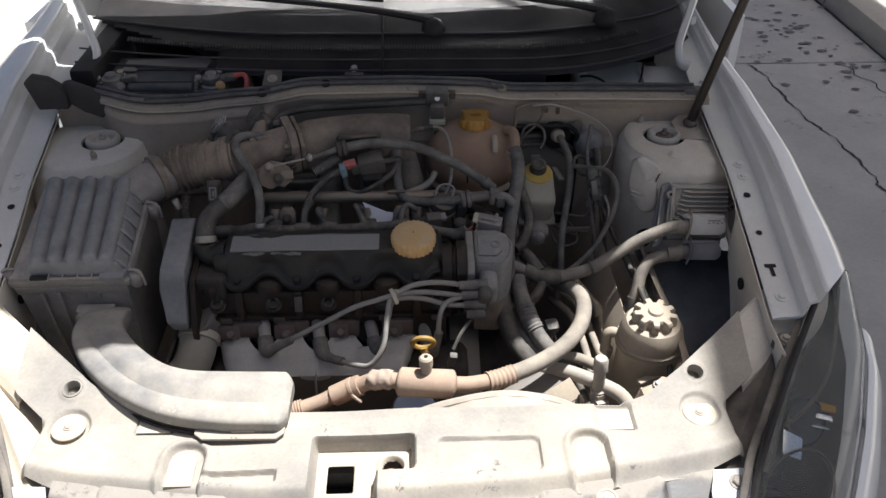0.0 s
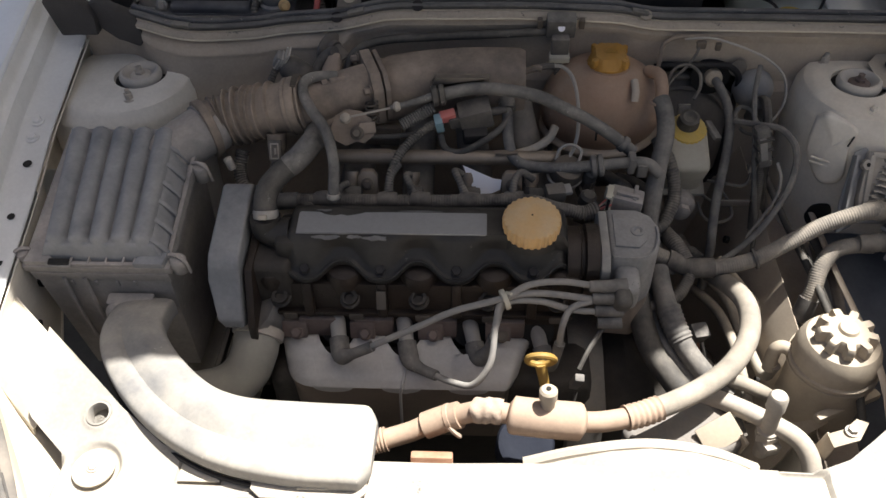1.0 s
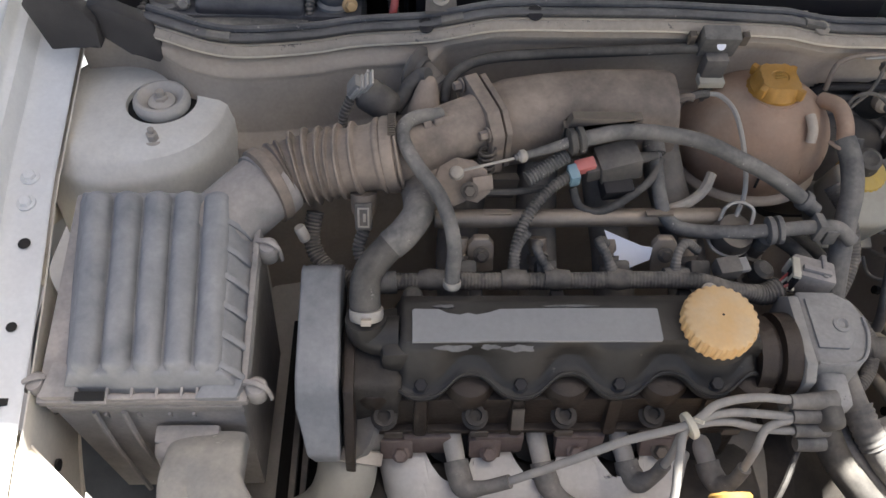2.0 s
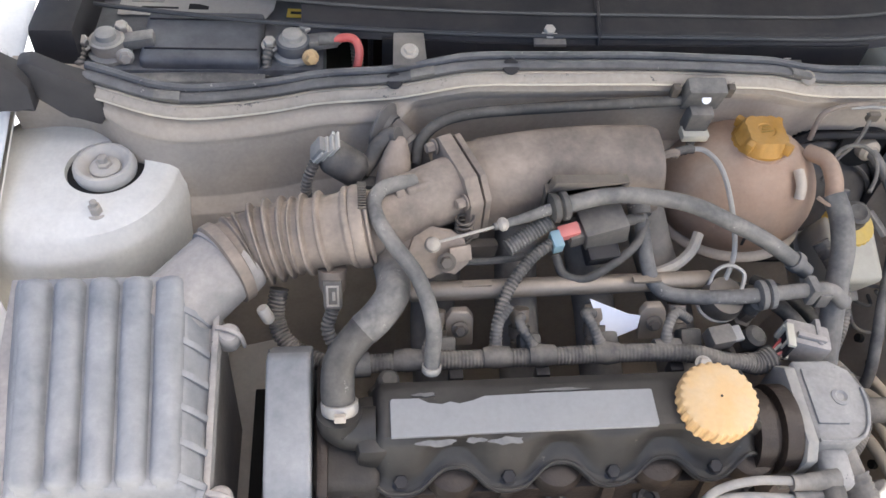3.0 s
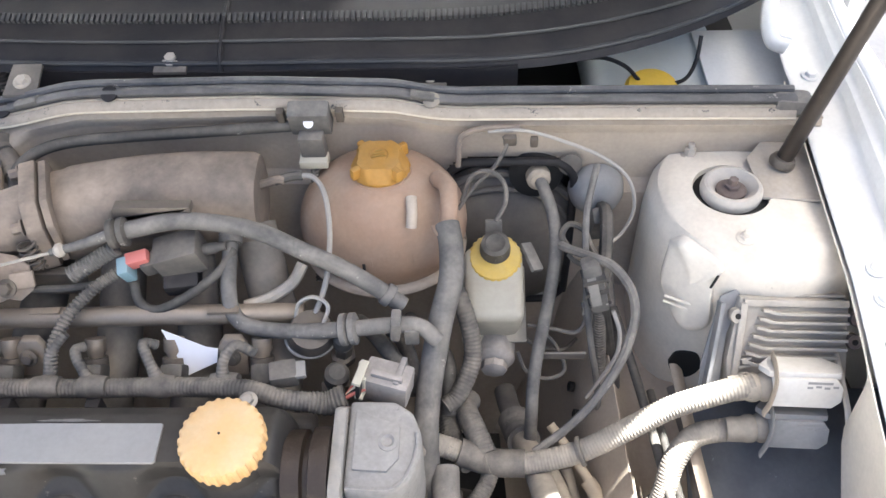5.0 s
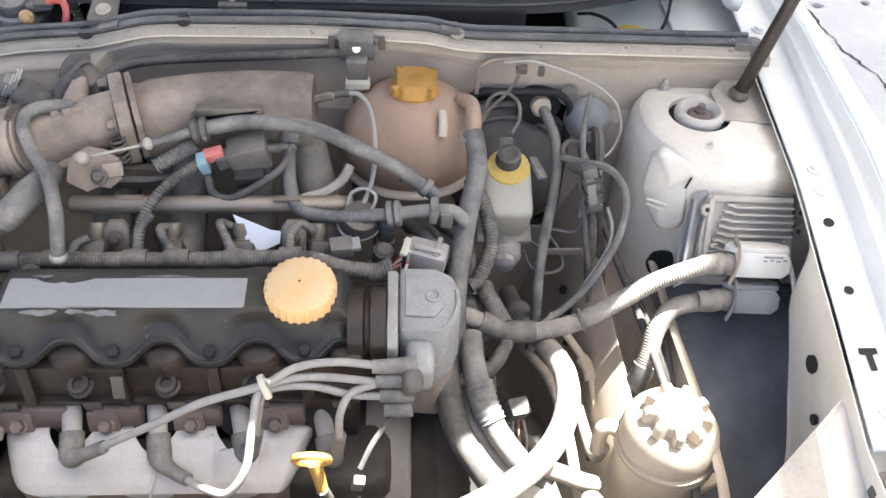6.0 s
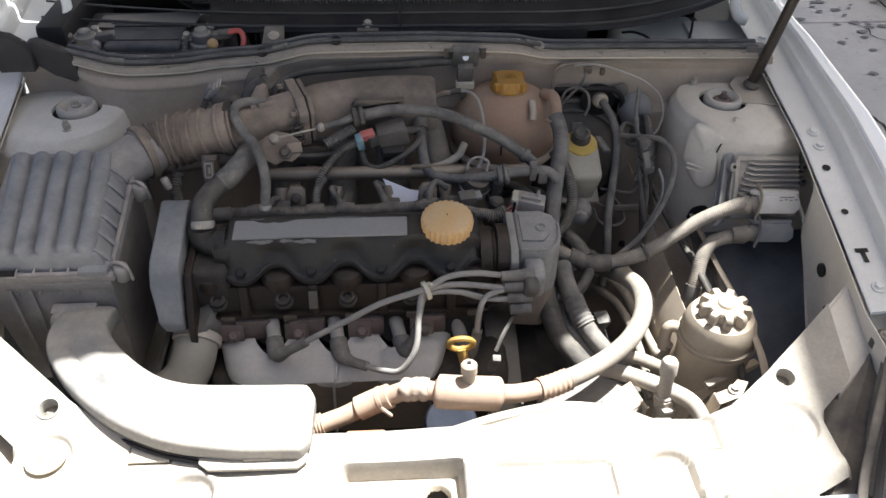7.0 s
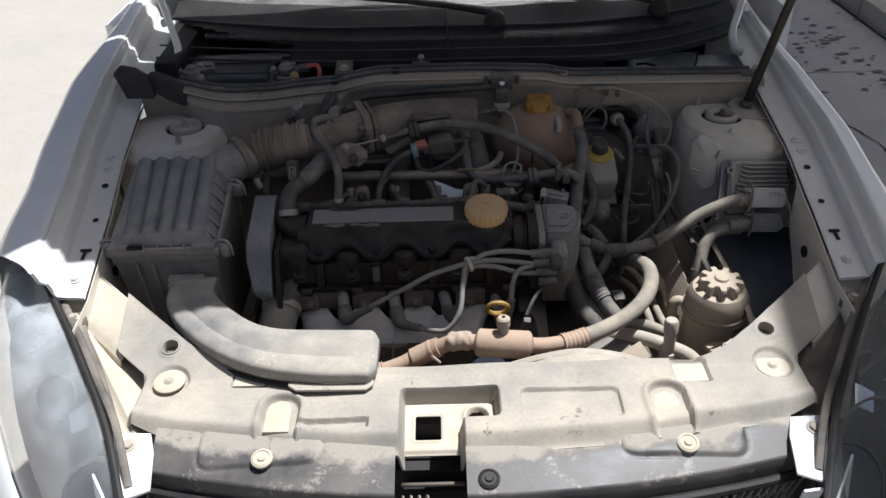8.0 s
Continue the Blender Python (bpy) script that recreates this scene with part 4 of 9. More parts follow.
            rbox((0.0018, 0.004, 0.10), (x, low(x), 0.60), (0, -18, 0), 0, bm=mesh)
        tagged(part("grille_mesh", mesh, steel, g, flat=True), kind="stuff")
    rad = thing("radiator", (0, -0.02, 0.3), "dark radiator with a curved fan shroud behind the cover", "radiator")
    part("core", rbox((0.66, 0.035, 0.36), (0, -0.075, 0.46), bev=0.004), grime_shade, rad)
    part("tank", rbox((0.68, 0.045, 0.04), (0, -0.03, 0.645), bev=0.01), plastic_dusty, rad)
    part("fan_shroud", prism([(0.02, 0.30), (0.30, 0.30), (0.345, 0.55), (0.315, 0.655), (0.262, 0.690), (0.215, 0.708), (0.165, 0.714), (0.12, 0.706), (0.075, 0.686), (0.02, 0.67), (0.0, 0.55)], 0.010, 0.042, lambda u, v, w: (u, w, v), 0.004), cover_panel, rad, "dusty curved fan shroud")
    part("hoop", sweep([(0.03, 0.046, 0.668), (0.09, 0.05, 0.688), (0.165, 0.052, 0.702), (0.235, 0.05, 0.692), (0.29, 0.046, 0.668)], 0.008, 8), alu_dust, rad)
    part("mount_tab", rbox((0.05, 0.014, 0.05), (-0.078, 0.055, 0.632), (-20, 0, 0), 0.003), copper, rad, "rusty copper-coloured mounting tab")
    part("tab_bolt", hexbolt((-0.078, 0.045, 0.642), (0, -1, 0.5), 0.007), rust, rad)
    part("lower_rail", rbox((0.62, 0.03, 0.02), (0.0, 0.040, 0.640), bev=0.004), alu_dust, rad)


front_cover()


def headlight(s):
    h = thing("headlight", (s * 0.60, 0.0, 0.65), "large swept-back headlight with a hazy scratched lens and painted sky reflection" if s < 0 else "large swept-back headlight with a dark clear lens", "headlight", "headlights")

    def inner(u):
        return Vector((s * along([(0, 0.715), (0.35, 0.595), (0.7, 0.495), (1, 0.435)], u) - 0.004, along([(0, 0.235), (0.35, 0.055), (0.7, -0.105), (1, -0.245)], u), along([(0, 0.785), (0.35, 0.765), (0.7, 0.735), (1, 0.69)], u)))

    def outer(u):
        return Vector((s * along([(0, 0.768), (0.2, 0.753), (0.35, 0.710), (0.5, 0.662), (0.7, 0.588), (1, 0.490)] if s < 0 else [(0, 0.757), (0.2, 0.738), (0.35, 0.697), (0.5, 0.655), (0.7, 0.59), (1, 0.495)], u) - 0.004, along([(0, 0.245), (0.35, 0.0), (0.7, -0.19), (1, -0.315)], u), along([(0, 0.76), (0.35, 0.665), (0.7, 0.60), (1, 0.57)], u)))

    def shell(depth):
        def at(u, v):
            a, b = inner(u), outer(u)
            bulge = 0.035 * math.sin(math.pi * v) * math.sin(math.pi * min(1, u * 0.9 + 0.1))
            return a.lerp(b, v) + Vector((s * 0.45, -0.45, 0.77)) * (bulge - depth)
        return at

    lens = part("lens", sheet(shell(0), 24, 16, 0.003), lens_sky_haze if s < 0 else lens_clear, h, "hazy plastic lens with sky reflection in its colour" if s < 0 else "clear lens")
    lens.visible_shadow = False
    hull = lambda u, v: shell(0.03 + 0.075 * math.sin(math.pi * v))(u, v)
    part("housing", sheet(lambda u, v: hull(mix2(0.02, 0.98, u), mix2(0.02, 0.98, v)), 16, 12, 0.004), lamp_dark, h)
    for u, v, r in ((0.40, 0.50, 0.030), (0.72, 0.52, 0.052)):
        p = Vector(shell(0.095)(u, v))
        axis = (s * 0.25, -0.75, 0.6)
        part("bezel", lathe([(r * 1.05, 0.020), (r * 1.12, 0.030), (r * 1.25, 0.026), (r * 1.28, 0.0)], p, axis, 36), lamp_dark, h, "black lamp bezel")
        part("reflector", lathe([(0.010, 0.0), (r * 0.55, 0.008), (r * 0.9, 0.022), (r * 1.04, 0.030)], p, axis, 36), lamp_bowl, h, "reflector bowl")
        part("bulb", lathe([(0.008, 0), (0.010, 0.014), (0.005, 0.022)], p, axis, 16), chrome if u > 0.5 else cap_amber, h)
    e = Vector((s * 0.575, -0.028, 0.668))
    part("facet", prism([(-0.016, -0.012), (0.012, -0.018), (0.018, 0.010), (-0.010, 0.020)], 0, 0.004, lambda u, v, w: tuple(e + Vector((s * u, v * 0.8, w + v * 0.7 - u * 0.2))), 0.001), chrome, h, "bright reflector facet")
    for k in range(3 if s > 0 else 0):
        f = Vector(shell(0.05)(0.36 + 0.035 * k, 0.62 - 0.03 * k))
        part("signal_facet", prism([(-0.012, -0.004), (0.010, -0.006), (0.012, 0.004), (-0.008, 0.006)], 0, 0.003, lambda u, v, w, f=f, k=k: tuple(f + Vector((s * u, v - 0.3 * u, w + v * 0.5 * (1 - k)))), 0.0008), chrome if k else cap_amber, h, "bright signal reflector facet")
    part("bumper_corner", sheet(lambda u, v: tuple(outer(mix2(0.12, 1.0, u)) + Vector((s * (0.003 + 0.05 * math.sin(1.4 * v)), -0.004 - 0.03 * v, -0.001 - 0.16 * v * v - 0.03 * v))), 24, 10, 0.003), paint_white, car, "white bumper corner round the headlight")
    if s > 0:
        part("bowl_rim", sweep([tuple(Vector(shell(0.012)(0.74 + 0.19 * math.cos(a), 0.50 + 0.40 * math.sin(a)))) for a in (2 * math.pi * k / 28 for k in range(29))], 0.0022, 6, 2), steel_dark, h)
        part("dividing_edge", sweep([tuple(Vector(shell(0.010)(u, v))) for u, v in ((0.06, 0.35), (0.20, 0.30), (0.34, 0.30), (0.46, 0.22), (0.56, 0.10))], 0.003, 6), steel_dark, h)
    part("seal", sweep([tuple(inner(k / 8) + Vector((-s * 0.004, 0, 0.002))) for k in range(9)], 0.005, 8), plastic_black, h, "black rubber edge seal")
    part("upper_rail", sweep([tuple(inner(0.08 + 0.8 * k / 8) + Vector((-s * 0.014, 0.006, -0.008))) for k in range(9)], 0.0055, 10, flat=0.6), plastic_dusty, h, "dusty grey upper rail of the lamp body")
    if s < 0:
        ribs = bmesh.new()
        for k in range(16):
            q0, q1 = Vector(shell(0.004)(0.10 + k * 0.025, 0.06)), Vector(shell(0.004)(0.10 + k * 0.025, 0.16))
            rod(q0, q1, 0.0008, 5, bm=ribs)
        part("lens_flutes", ribs, glass_clear, h)


def sky_hazed(name, low, high, tint):
    """Clear lens plastic under a patchy pale layer, haze and sky reflection put into colour, thickest on the top edge.
    """
    m, nt, bs = blank(name)
    n, l = nt.nodes, nt.links
    bs.inputs["Base Color"].default_value = (0.95, 0.96, 0.97, 1)
    bs.inputs["Transmission Weight"].default_value = 1.0
    bs.inputs["Roughness"].default_value, bs.inputs["IOR"].default_value = 0.04, 1.12
    tc, sep, no = n.new("ShaderNodeTexCoord"), n.new("ShaderNodeSeparateXYZ"), n.new("ShaderNodeTexNoise")
    no.inputs["Scale"].default_value, no.inputs["Detail"].default_value = 16, 6
    l.new(tc.outputs["Object"], no.inputs["Vector"])
    l.new(tc.outputs["Object"], sep.inputs[0])
    ht = n.new("ShaderNodeMapRange")
    ht.inputs[1].default_value, ht.inputs[2].default_value = 0.05, 0.13
    ht.inputs[3].default_value, ht.inputs[4].default_value = low, high
    l.new(sep.outputs[2], ht.inputs[0])
    mul = n.new("ShaderNodeMath")
    mul.operation = "MULTIPLY"
    l.new(ht.outputs[0], mul.inputs[0])
    sp = n.new("ShaderNodeMapRange")
    sp.inputs[1].default_value, sp.inputs[2].default_value, sp.inputs[3].default_value, sp.inputs[4].default_value = 0.3, 0.65, 0.5, 1.2
    l.new(no.outputs[0], sp.inputs[0])
    l.new(sp.outputs[0], mul.inputs[1])
    df = n.new("ShaderNodeBsdfDiffuse")
    df.inputs[0].default_value = (*tint, 1)
    mx = n.new("ShaderNodeMixShader")
    l.new(mul.outputs[0], mx.inputs[0])
    l.new(bs.outputs[0], mx.inputs[1])
    l.new(df.outputs[0], mx.inputs[2])
    l.new(mx.outputs[0], n["Material Output"].inputs[0])
    return m


lens_sky_haze = sky_hazed("lens_sky_haze", 0.14, 0.46, (0.54, 0.56, 0.575))
# faint grey-green layer paints the reflections on the clear lens
lens_clear = sky_hazed("lens_clear", 0.06, 0.14, (0.42, 0.45, 0.43))
lamp_dark = dusty("lamp_dark", (0.028, 0.028, 0.03), 0.4, dust=0.12, gloss=0.25)
lamp_bowl = dusty("lamp_bowl", (0.07, 0.072, 0.078), 0.3, metal=0.9, dust=0.1, bump=0.02)
for side in (-1, 1):
    headlight(side)


# ---- behind the bay ----
vent_grey = dusty("vent_grey", (0.03, 0.03, 0.032), 0.6, dust=0.2, tone=(0.16, 0.15, 0.14))


def cowl():
    c = thing("cowl_panel", (0, 0.75, 0.93), "black plastic windscreen cowl with a toothed vent strip", "cowl")

    def back(x):
        return max(0.165 * (x / 0.6) ** 2, front(x) + 0.02)

    def front(x):
        return 1.3 * max(0.0, x - 0.25) ** 2 if x > 0 else 0.45 * 0.165 * (x / 0.6) ** 2

    def at(u, v):
        x = mix2(-0.63, 0.63, u)
        q = v * 6
        prof = [(0.678, 0.926), (0.681, 0.938), (0.700, 0.950), (0.722, 0.960), (0.752, 0.966), (0.79, 0.977), (0.842, 0.994)]
        i = min(int(q), 5)
        y, z = (mix2(prof[i][c], prof[i + 1][c], q - i) for c in (0, 1))
        return (x, y + mix2(front(x), back(x), v), z + 0.012 * (1 - (x / 0.6) ** 2) - 0.010)

    p = part("panel", sheet(at, 120, 30, 0.003, lambda u, v: mix2(-0.63, 0.63, u) > -0.34 - 0.9 * max(0.0, v - 0.42)), plastic_black, c)
    teeth = bmesh.new()
    for k in range(170):
        u = 0.08 + 0.82 * k / 169
        a = Vector(at(u, 0.49))
        rbox((0.0035, 0.011, 0.005), tuple(a + Vector((0, 0, 0.0022))), (20, 0, 0), 0, bm=teeth)
    tagged(part("vent_teeth", teeth, vent_grey, c, flat=True), kind="stuff")
    part("centre_seam", sweep([tuple(Vector(at(0.4875, v / 8)) + Vector((0, 0, 0.002))) for v in range(9)], 0.003, 6), plastic_black, c)
    for v, r in ((0.30, 0.0018), (0.72, 0.0026), (0.10, 0.0026)):
        part("ridge", sweep([tuple(Vector(at(k / 20, v)) + Vector((0, 0, 0.0025))) for k in range(21)], r, 6, 3), vent_grey, c)
    for x, y, z in ((-0.223, 0.66, 0.930), (0.207, 0.685, 0.912), (-0.07, 0.690, 0.935)):
        b = part("mount_tab", prism([(-0.018, -0.016), (0.018, -0.016), (0.016, 0.022), (-0.016, 0.022)], 0, 0.004, lambda u, v, w, x=x, y=y, z=z: (x + u, y + v, z + w + v * 0.35), 0.001), plastic_dusty, c)
        part("bolt", hexbolt((x, y - 0.001, z + 0.004), (0, -0.3, 1), 0.0065), alu_dust, b)
    part("side_tray", rbox((0.046, 0.26, 0.17), (-0.582, 0.80, 0.865), (0, 0, 0), 0.008), plastic_black, c, "black scuttle tray wall")
    part("lower_wall", sheet(lambda u, v: (mix2(-0.25, 0.30, u), 0.679 + front(mix2(-0.25, 0.30, u)), mix2(0.93, 0.86, v)), 20, 4, 0.003), plastic_black, c)


cowl()


def wipers():
    for px, tipx, y0 in ((0.085, -0.42, 0.80), (0.44, 0.02, 0.85)):
        w = thing("wiper", (px, y0, 0.975), "black windscreen wiper arm resting above the cowl", "wiper", "windscreen wipers")
        part("pivot", lathe([(0.024, 0), (0.024, 0.012), (0.019, 0.024), (0.010, 0.030)], (px, y0 - 0.005, 0.968), (0, -0.4, 1), 20), plastic_black, w)
        part("arm", sweep([(px, y0, 0.992), (px - 0.06, y0 + 0.012, 1.000), (px - 0.2, y0 + 0.035, 1.012), (tipx, y0 + 0.07, 1.03)], 0.012, 8, flat=0.7, taper=lambda t: 1.1 - 0.6 * t), plastic_black, w)
        part("blade", sweep([(px - 0.1, y0 + 0.05, 1.018), (px - 0.25, y0 + 0.065, 1.025), (tipx - 0.08, y0 + 0.085, 1.03)], 0.006, 6), plastic_black, w)


wipers()


rubber_seal = dusty("rubber_seal", (0.040, 0.040, 0.043), 0.62, dust=0.42, tone=(0.24, 0.225, 0.215), scale=14, vary=0.14, wear=(0.34, 0.31, 0.285), wear_at=0.64)
seal_carrier = dusty("seal_carrier", (0.30, 0.26, 0.22), 0.7, dust=0.6, tone=(0.38, 0.325, 0.265), scale=16, vary=0.12, wear=(0.085, 0.08, 0.078), wear_at=0.60)


def bonnet_seal():
    s = thing("bonnet_seal", (0, 0.64, 0.9), "dusty black rubber bonnet seal along the bulkhead edge", "seal")
    xs = [-0.545 + 1.125 * k / 36 for k in range(37)]
    part("strip", sweep([(x, seal_y(x) + 0.002, seal_line(x) + 0.003) for x in xs], 0.0105, 14, 2, flat=0.5, up=(0, 0.5, 1)), rubber_seal, s)
    part("bead", sweep([(x, seal_y(x) + 0.011, seal_line(x) + 0.008) for x in xs], 0.0045, 8, 2), rubber_seal, s)
    part("groove", sweep([(x, seal_y(x) - 0.002, seal_line(x) + 0.0065) for x in xs], 0.0016, 6, 2), plastic_black, s)
    part("carrier", sweep([(x, seal_y(x) - 0.009, seal_line(x) - 0.004) for x in xs], 0.0075, 10, 2, flat=0.35, up=(0, -0.6, 1)), seal_carrier, s, "dusty flange strip under the seal")
    part("upper_edge", sweep([(x, seal_y(x) - 0.0075, seal_line(x) + 0.0005) for x in xs], 0.0014, 6, 2), rubber_dust, s)
    part("lip", sweep([(x, seal_y(x) - 0.0145, seal_line(x) - 0.0095) for x in xs], 0.0016, 6, 2), metal_cream, s)
    for x in (-0.24, -0.12, 0.21):
        part("clip", lathe([(0.009, 0), (0.009, 0.002), (0.007, 0.0026)], (x, seal_y(x) - 0.005, seal_line(x) + 0.0055), (0, -0.5, 1), 16), plastic_black if x < 0 else rubber_dust, s)
    for x in (-0.465, -0.21, 0.20):
        part("joint_patch", sweep([(x - 0.012, seal_y(x) + 0.001, seal_line(x - 0.012) + 0.0045), (x + 0.012, seal_y(x) + 0.001, seal_line(x + 0.012) + 0.0045)], 0.0112, 12, 3, flat=0.5, up=(0, 0.5, 1)), rubber_grey, s)
    part("end_plug", rbox((0.04, 0.026, 0.018), (0.578, 0.638, 0.907), (0, 4, 0), 0.006), rubber_grey, s)
    e = thing("seal_corner", (-0.6, 0.62, 0.9), "dark grey plastic corner baffle at the bulkhead end", "trim")
    for name, dy, pts in (("outer_baffle", -0.008, [(-0.662, 0.955), (-0.650, 0.966), (-0.625, 0.958), (-0.603, 0.942), (-0.592, 0.930), (-0.590, 0.905), (-0.608, 0.905), (-0.640, 0.908)]),
                          ("inner_baffle", 0.004, [(-0.606, 0.942), (-0.592, 0.946), (-0.562, 0.940), (-0.535, 0.926), (-0.527, 0.897), (-0.533, 0.884), (-0.560, 0.899), (-0.600, 0.915)])):
        part(name, prism(pts, 0.0, 0.022, lambda u, v, w, dy=dy: (u, 0.600 + dy + w + (v - 0.9) * 0.3 + 0.006 * math.sin(u * 70), v), 0.004), baffle_dark, e)


bonnet_seal()


def battery():
    b = thing("battery", (-0.43, 0.72, 0.80), "dusty dark grey car battery with clamped terminals and a torn label", "battery")
    part("case", rbox((0.25, 0.165, 0.14), (-0.44, 0.748, 0.832), bev=0.006), battery_grey, b)
    part("lid", rbox((0.254, 0.170, 0.018), (-0.44, 0.748, 0.898), bev=0.005), battery_grey, b)
    c = part("cover", rbox((0.124, 0.082, 0.022), (-0.440, 0.706, 0.910), (4, 0, -1), 0.007, 3), battery_grey, b, "raised dark lid section with a faint sheen")
    for y in (0.682, 0.730):
        part("cover_groove", rbox((0.116, 0.002, 0.002), (-0.440, y, 0.9215 + (y - 0.706) * 0.07), (4, 0, -1), 0.0006, 1), plastic_black, c)
    part("label_sheet", prism([(-0.075, -0.022), (0.070, -0.030), (0.082, -0.046), (0.096, -0.020), (0.100, 0.030), (-0.075, 0.030)], 0, 0.0012, lambda u, v, w: (-0.465 + u, 0.782 + v, 0.9085 + w + 0.006 * ramp(u, 0.06, 0.1)), 0), lead_pale, b, "torn silvery label")
    for k, (u, v, w, h) in enumerate(((-0.045, 0.004, 0.035, 0.006), (0.012, -0.008, 0.022, 0.010), (0.044, 0.000, 0.028, 0.005), (-0.03, -0.010, 0.04, 0.0025), (0.046, -0.010, 0.024, 0.003))):
        part("label_bar", rbox((w, h, 0.0008), (-0.465 + u, 0.782 + v, 0.9105), (0, 0, -2), 0), grime_shade if k else lead_grey, b)
    part("warning_label", rbox((0.042, 0.016, 0.0012), (-0.334, 0.765, 0.9085), (0, 0, -4), 0), cap_yellow, b, "small yellow warning label")
    part("warning_bar", rbox((0.034, 0.004, 0.0008), (-0.334, 0.764, 0.9098), (0, 0, -4), 0), grime_shade, b)
    for x, m in ((-0.535, steel), (-0.345, battery_grey)):
        t = part("terminal", lathe([(0.022, -0.022), (0.022, 0.004), (0.0155, 0.007), (0.0150, 0.020), (0.0105, 0.021), (0.0105, 0.027), (0.009, 0.028)], (x, 0.690, 0.908), (0, -0.05, 1), 24), lead_grey, b, "lead terminal post in its clamp")
        part("clamp_ring", lathe([(0.0150, 0), (0.0180, 0.001), (0.0180, 0.013), (0.0150, 0.014)], (x, 0.690, 0.914), (0, -0.05, 1), 24), m, t)
        part("clamp_jaw", rbox((0.034, 0.018, 0.012), (x + 0.030, 0.694, 0.922), (0, -6, 6), 0.003), rubber_grey, t)
        part("clamp_bolt", hexbolt((x + 0.012, 0.708, 0.922), (0.1, -0.2, 1), 0.0068, 0.011), steel, t)
        part("clamp_nut", hexbolt((x + 0.018, 0.676, 0.914), (0.3, -1, 0.3), 0.0062, 0.009), cap_oil if x > -0.4 else steel, t)
        part("second_bolt", hexbolt((x - 0.024, 0.688, 0.920), (0, -0.3, 1), 0.0064, 0.009), steel, t)
        part("second_lead", sweep([(x - 0.024, 0.686, 0.920), (x - 0.028, 0.674, 0.910), (x - 0.026, 0.664, 0.890)], 0.006, 10, ribs=0.0011), conduit, t)
    part("hold_down", sweep([(-0.575, 0.662, 0.892), (-0.52, 0.657, 0.898), (-0.44, 0.656, 0.900), (-0.375, 0.660, 0.896)], 0.010, 10, flat=0.6), rubber_grey, b, "grey hold-down strip")
    part("side_cover", rbox((0.035, 0.045, 0.045), (-0.342, 0.664, 0.880), (0, 0, 0), 0.010, 3), battery_grey, b)
    r = thing("battery_cable", (-0.29, 0.69, 0.92), "bright red battery cable", "cable")
    part("ferrule", lathe([(0.0065, 0), (0.0065, 0.022), (0.005, 0.024)], (-0.318, 0.690, 0.926), (1, -0.02, 0.1), 14), rubber_grey, r)
    part("lead", sweep([(-0.302, 0.688, 0.928), (-0.288, 0.686, 0.932), (-0.279, 0.682, 0.931), (-0.275, 0.674, 0.922), (-0.278, 0.666, 0.905), (-0.280, 0.66, 0.87)], 0.0046, 12), red_cable, r)
    part("sleeve", sweep([(-0.300, 0.705, 0.930), (-0.285, 0.715, 0.925), (-0.278, 0.712, 0.90), (-0.276, 0.70, 0.86)], 0.007, 10, ribs=0.001), conduit, r)
    f = thing("scuttle_flap", (-0.25, 0.74, 0.92), "black plastic flap folded over the battery", "trim")
    part("flap", prism([(-0.40, 0.795), (-0.36, 0.765), (-0.30, 0.752), (-0.245, 0.742), (-0.215, 0.70), (-0.20, 0.70), (-0.20, 0.80), (-0.40, 0.82)], 0, 0.004, lambda u, v, w: (u, v, 0.9265 + w + (v - 0.75) * 0.25), 0.0015), plastic_black, f)
    part("flap_edge", sweep([(-0.36, 0.765, 0.933), (-0.30, 0.752, 0.930), (-0.245, 0.742, 0.927), (-0.215, 0.70, 0.917)], 0.003, 6), plastic_black, f)
    for k in range(3):
        part("rib", rbox((0.003, 0.010, 0.05), (-0.262 + 0.016 * k, 0.722 - 0.006 * k, 0.89), (0, 0, 20), 0.001), plastic_black, f)


battery()


def washer_bottle():
    w = thing("washer_bottle", (0.45, 0.74, 0.85), "translucent white washer bottle with a yellow cap", "bottle")
    part("bottle", rbox((0.165, 0.155, 0.054), (0.470, 0.797, 0.836), (9, 0, 4), 0.022, 4), bottle_white, w)
    part("cap", lathe([(0.031, 0), (0.031, 0.008), (0.027, 0.013), (0.012, 0.015)], (0.459, 0.737, 0.853), (0, -0.15, 1), 28), cap_yellow, w, "yellow flip cap")
    part("supply_tube", sweep([(0.385, 0.765, 0.884), (0.405, 0.757, 0.888), (0.428, 0.748, 0.882), (0.445, 0.742, 0.866)], 0.0024, 6), plastic_black, w)
    part("vent_tube", sweep([(0.476, 0.737, 0.863), (0.497, 0.742, 0.868), (0.508, 0.752, 0.885), (0.512, 0.765, 0.91)], 0.0024, 6), plastic_black, w)
    part("shelf", rbox((0.10, 0.13, 0.004), (0.572, 0.775, 0.866), (4, 0, 0), 0.001), paint_flange, w)


washer_bottle()


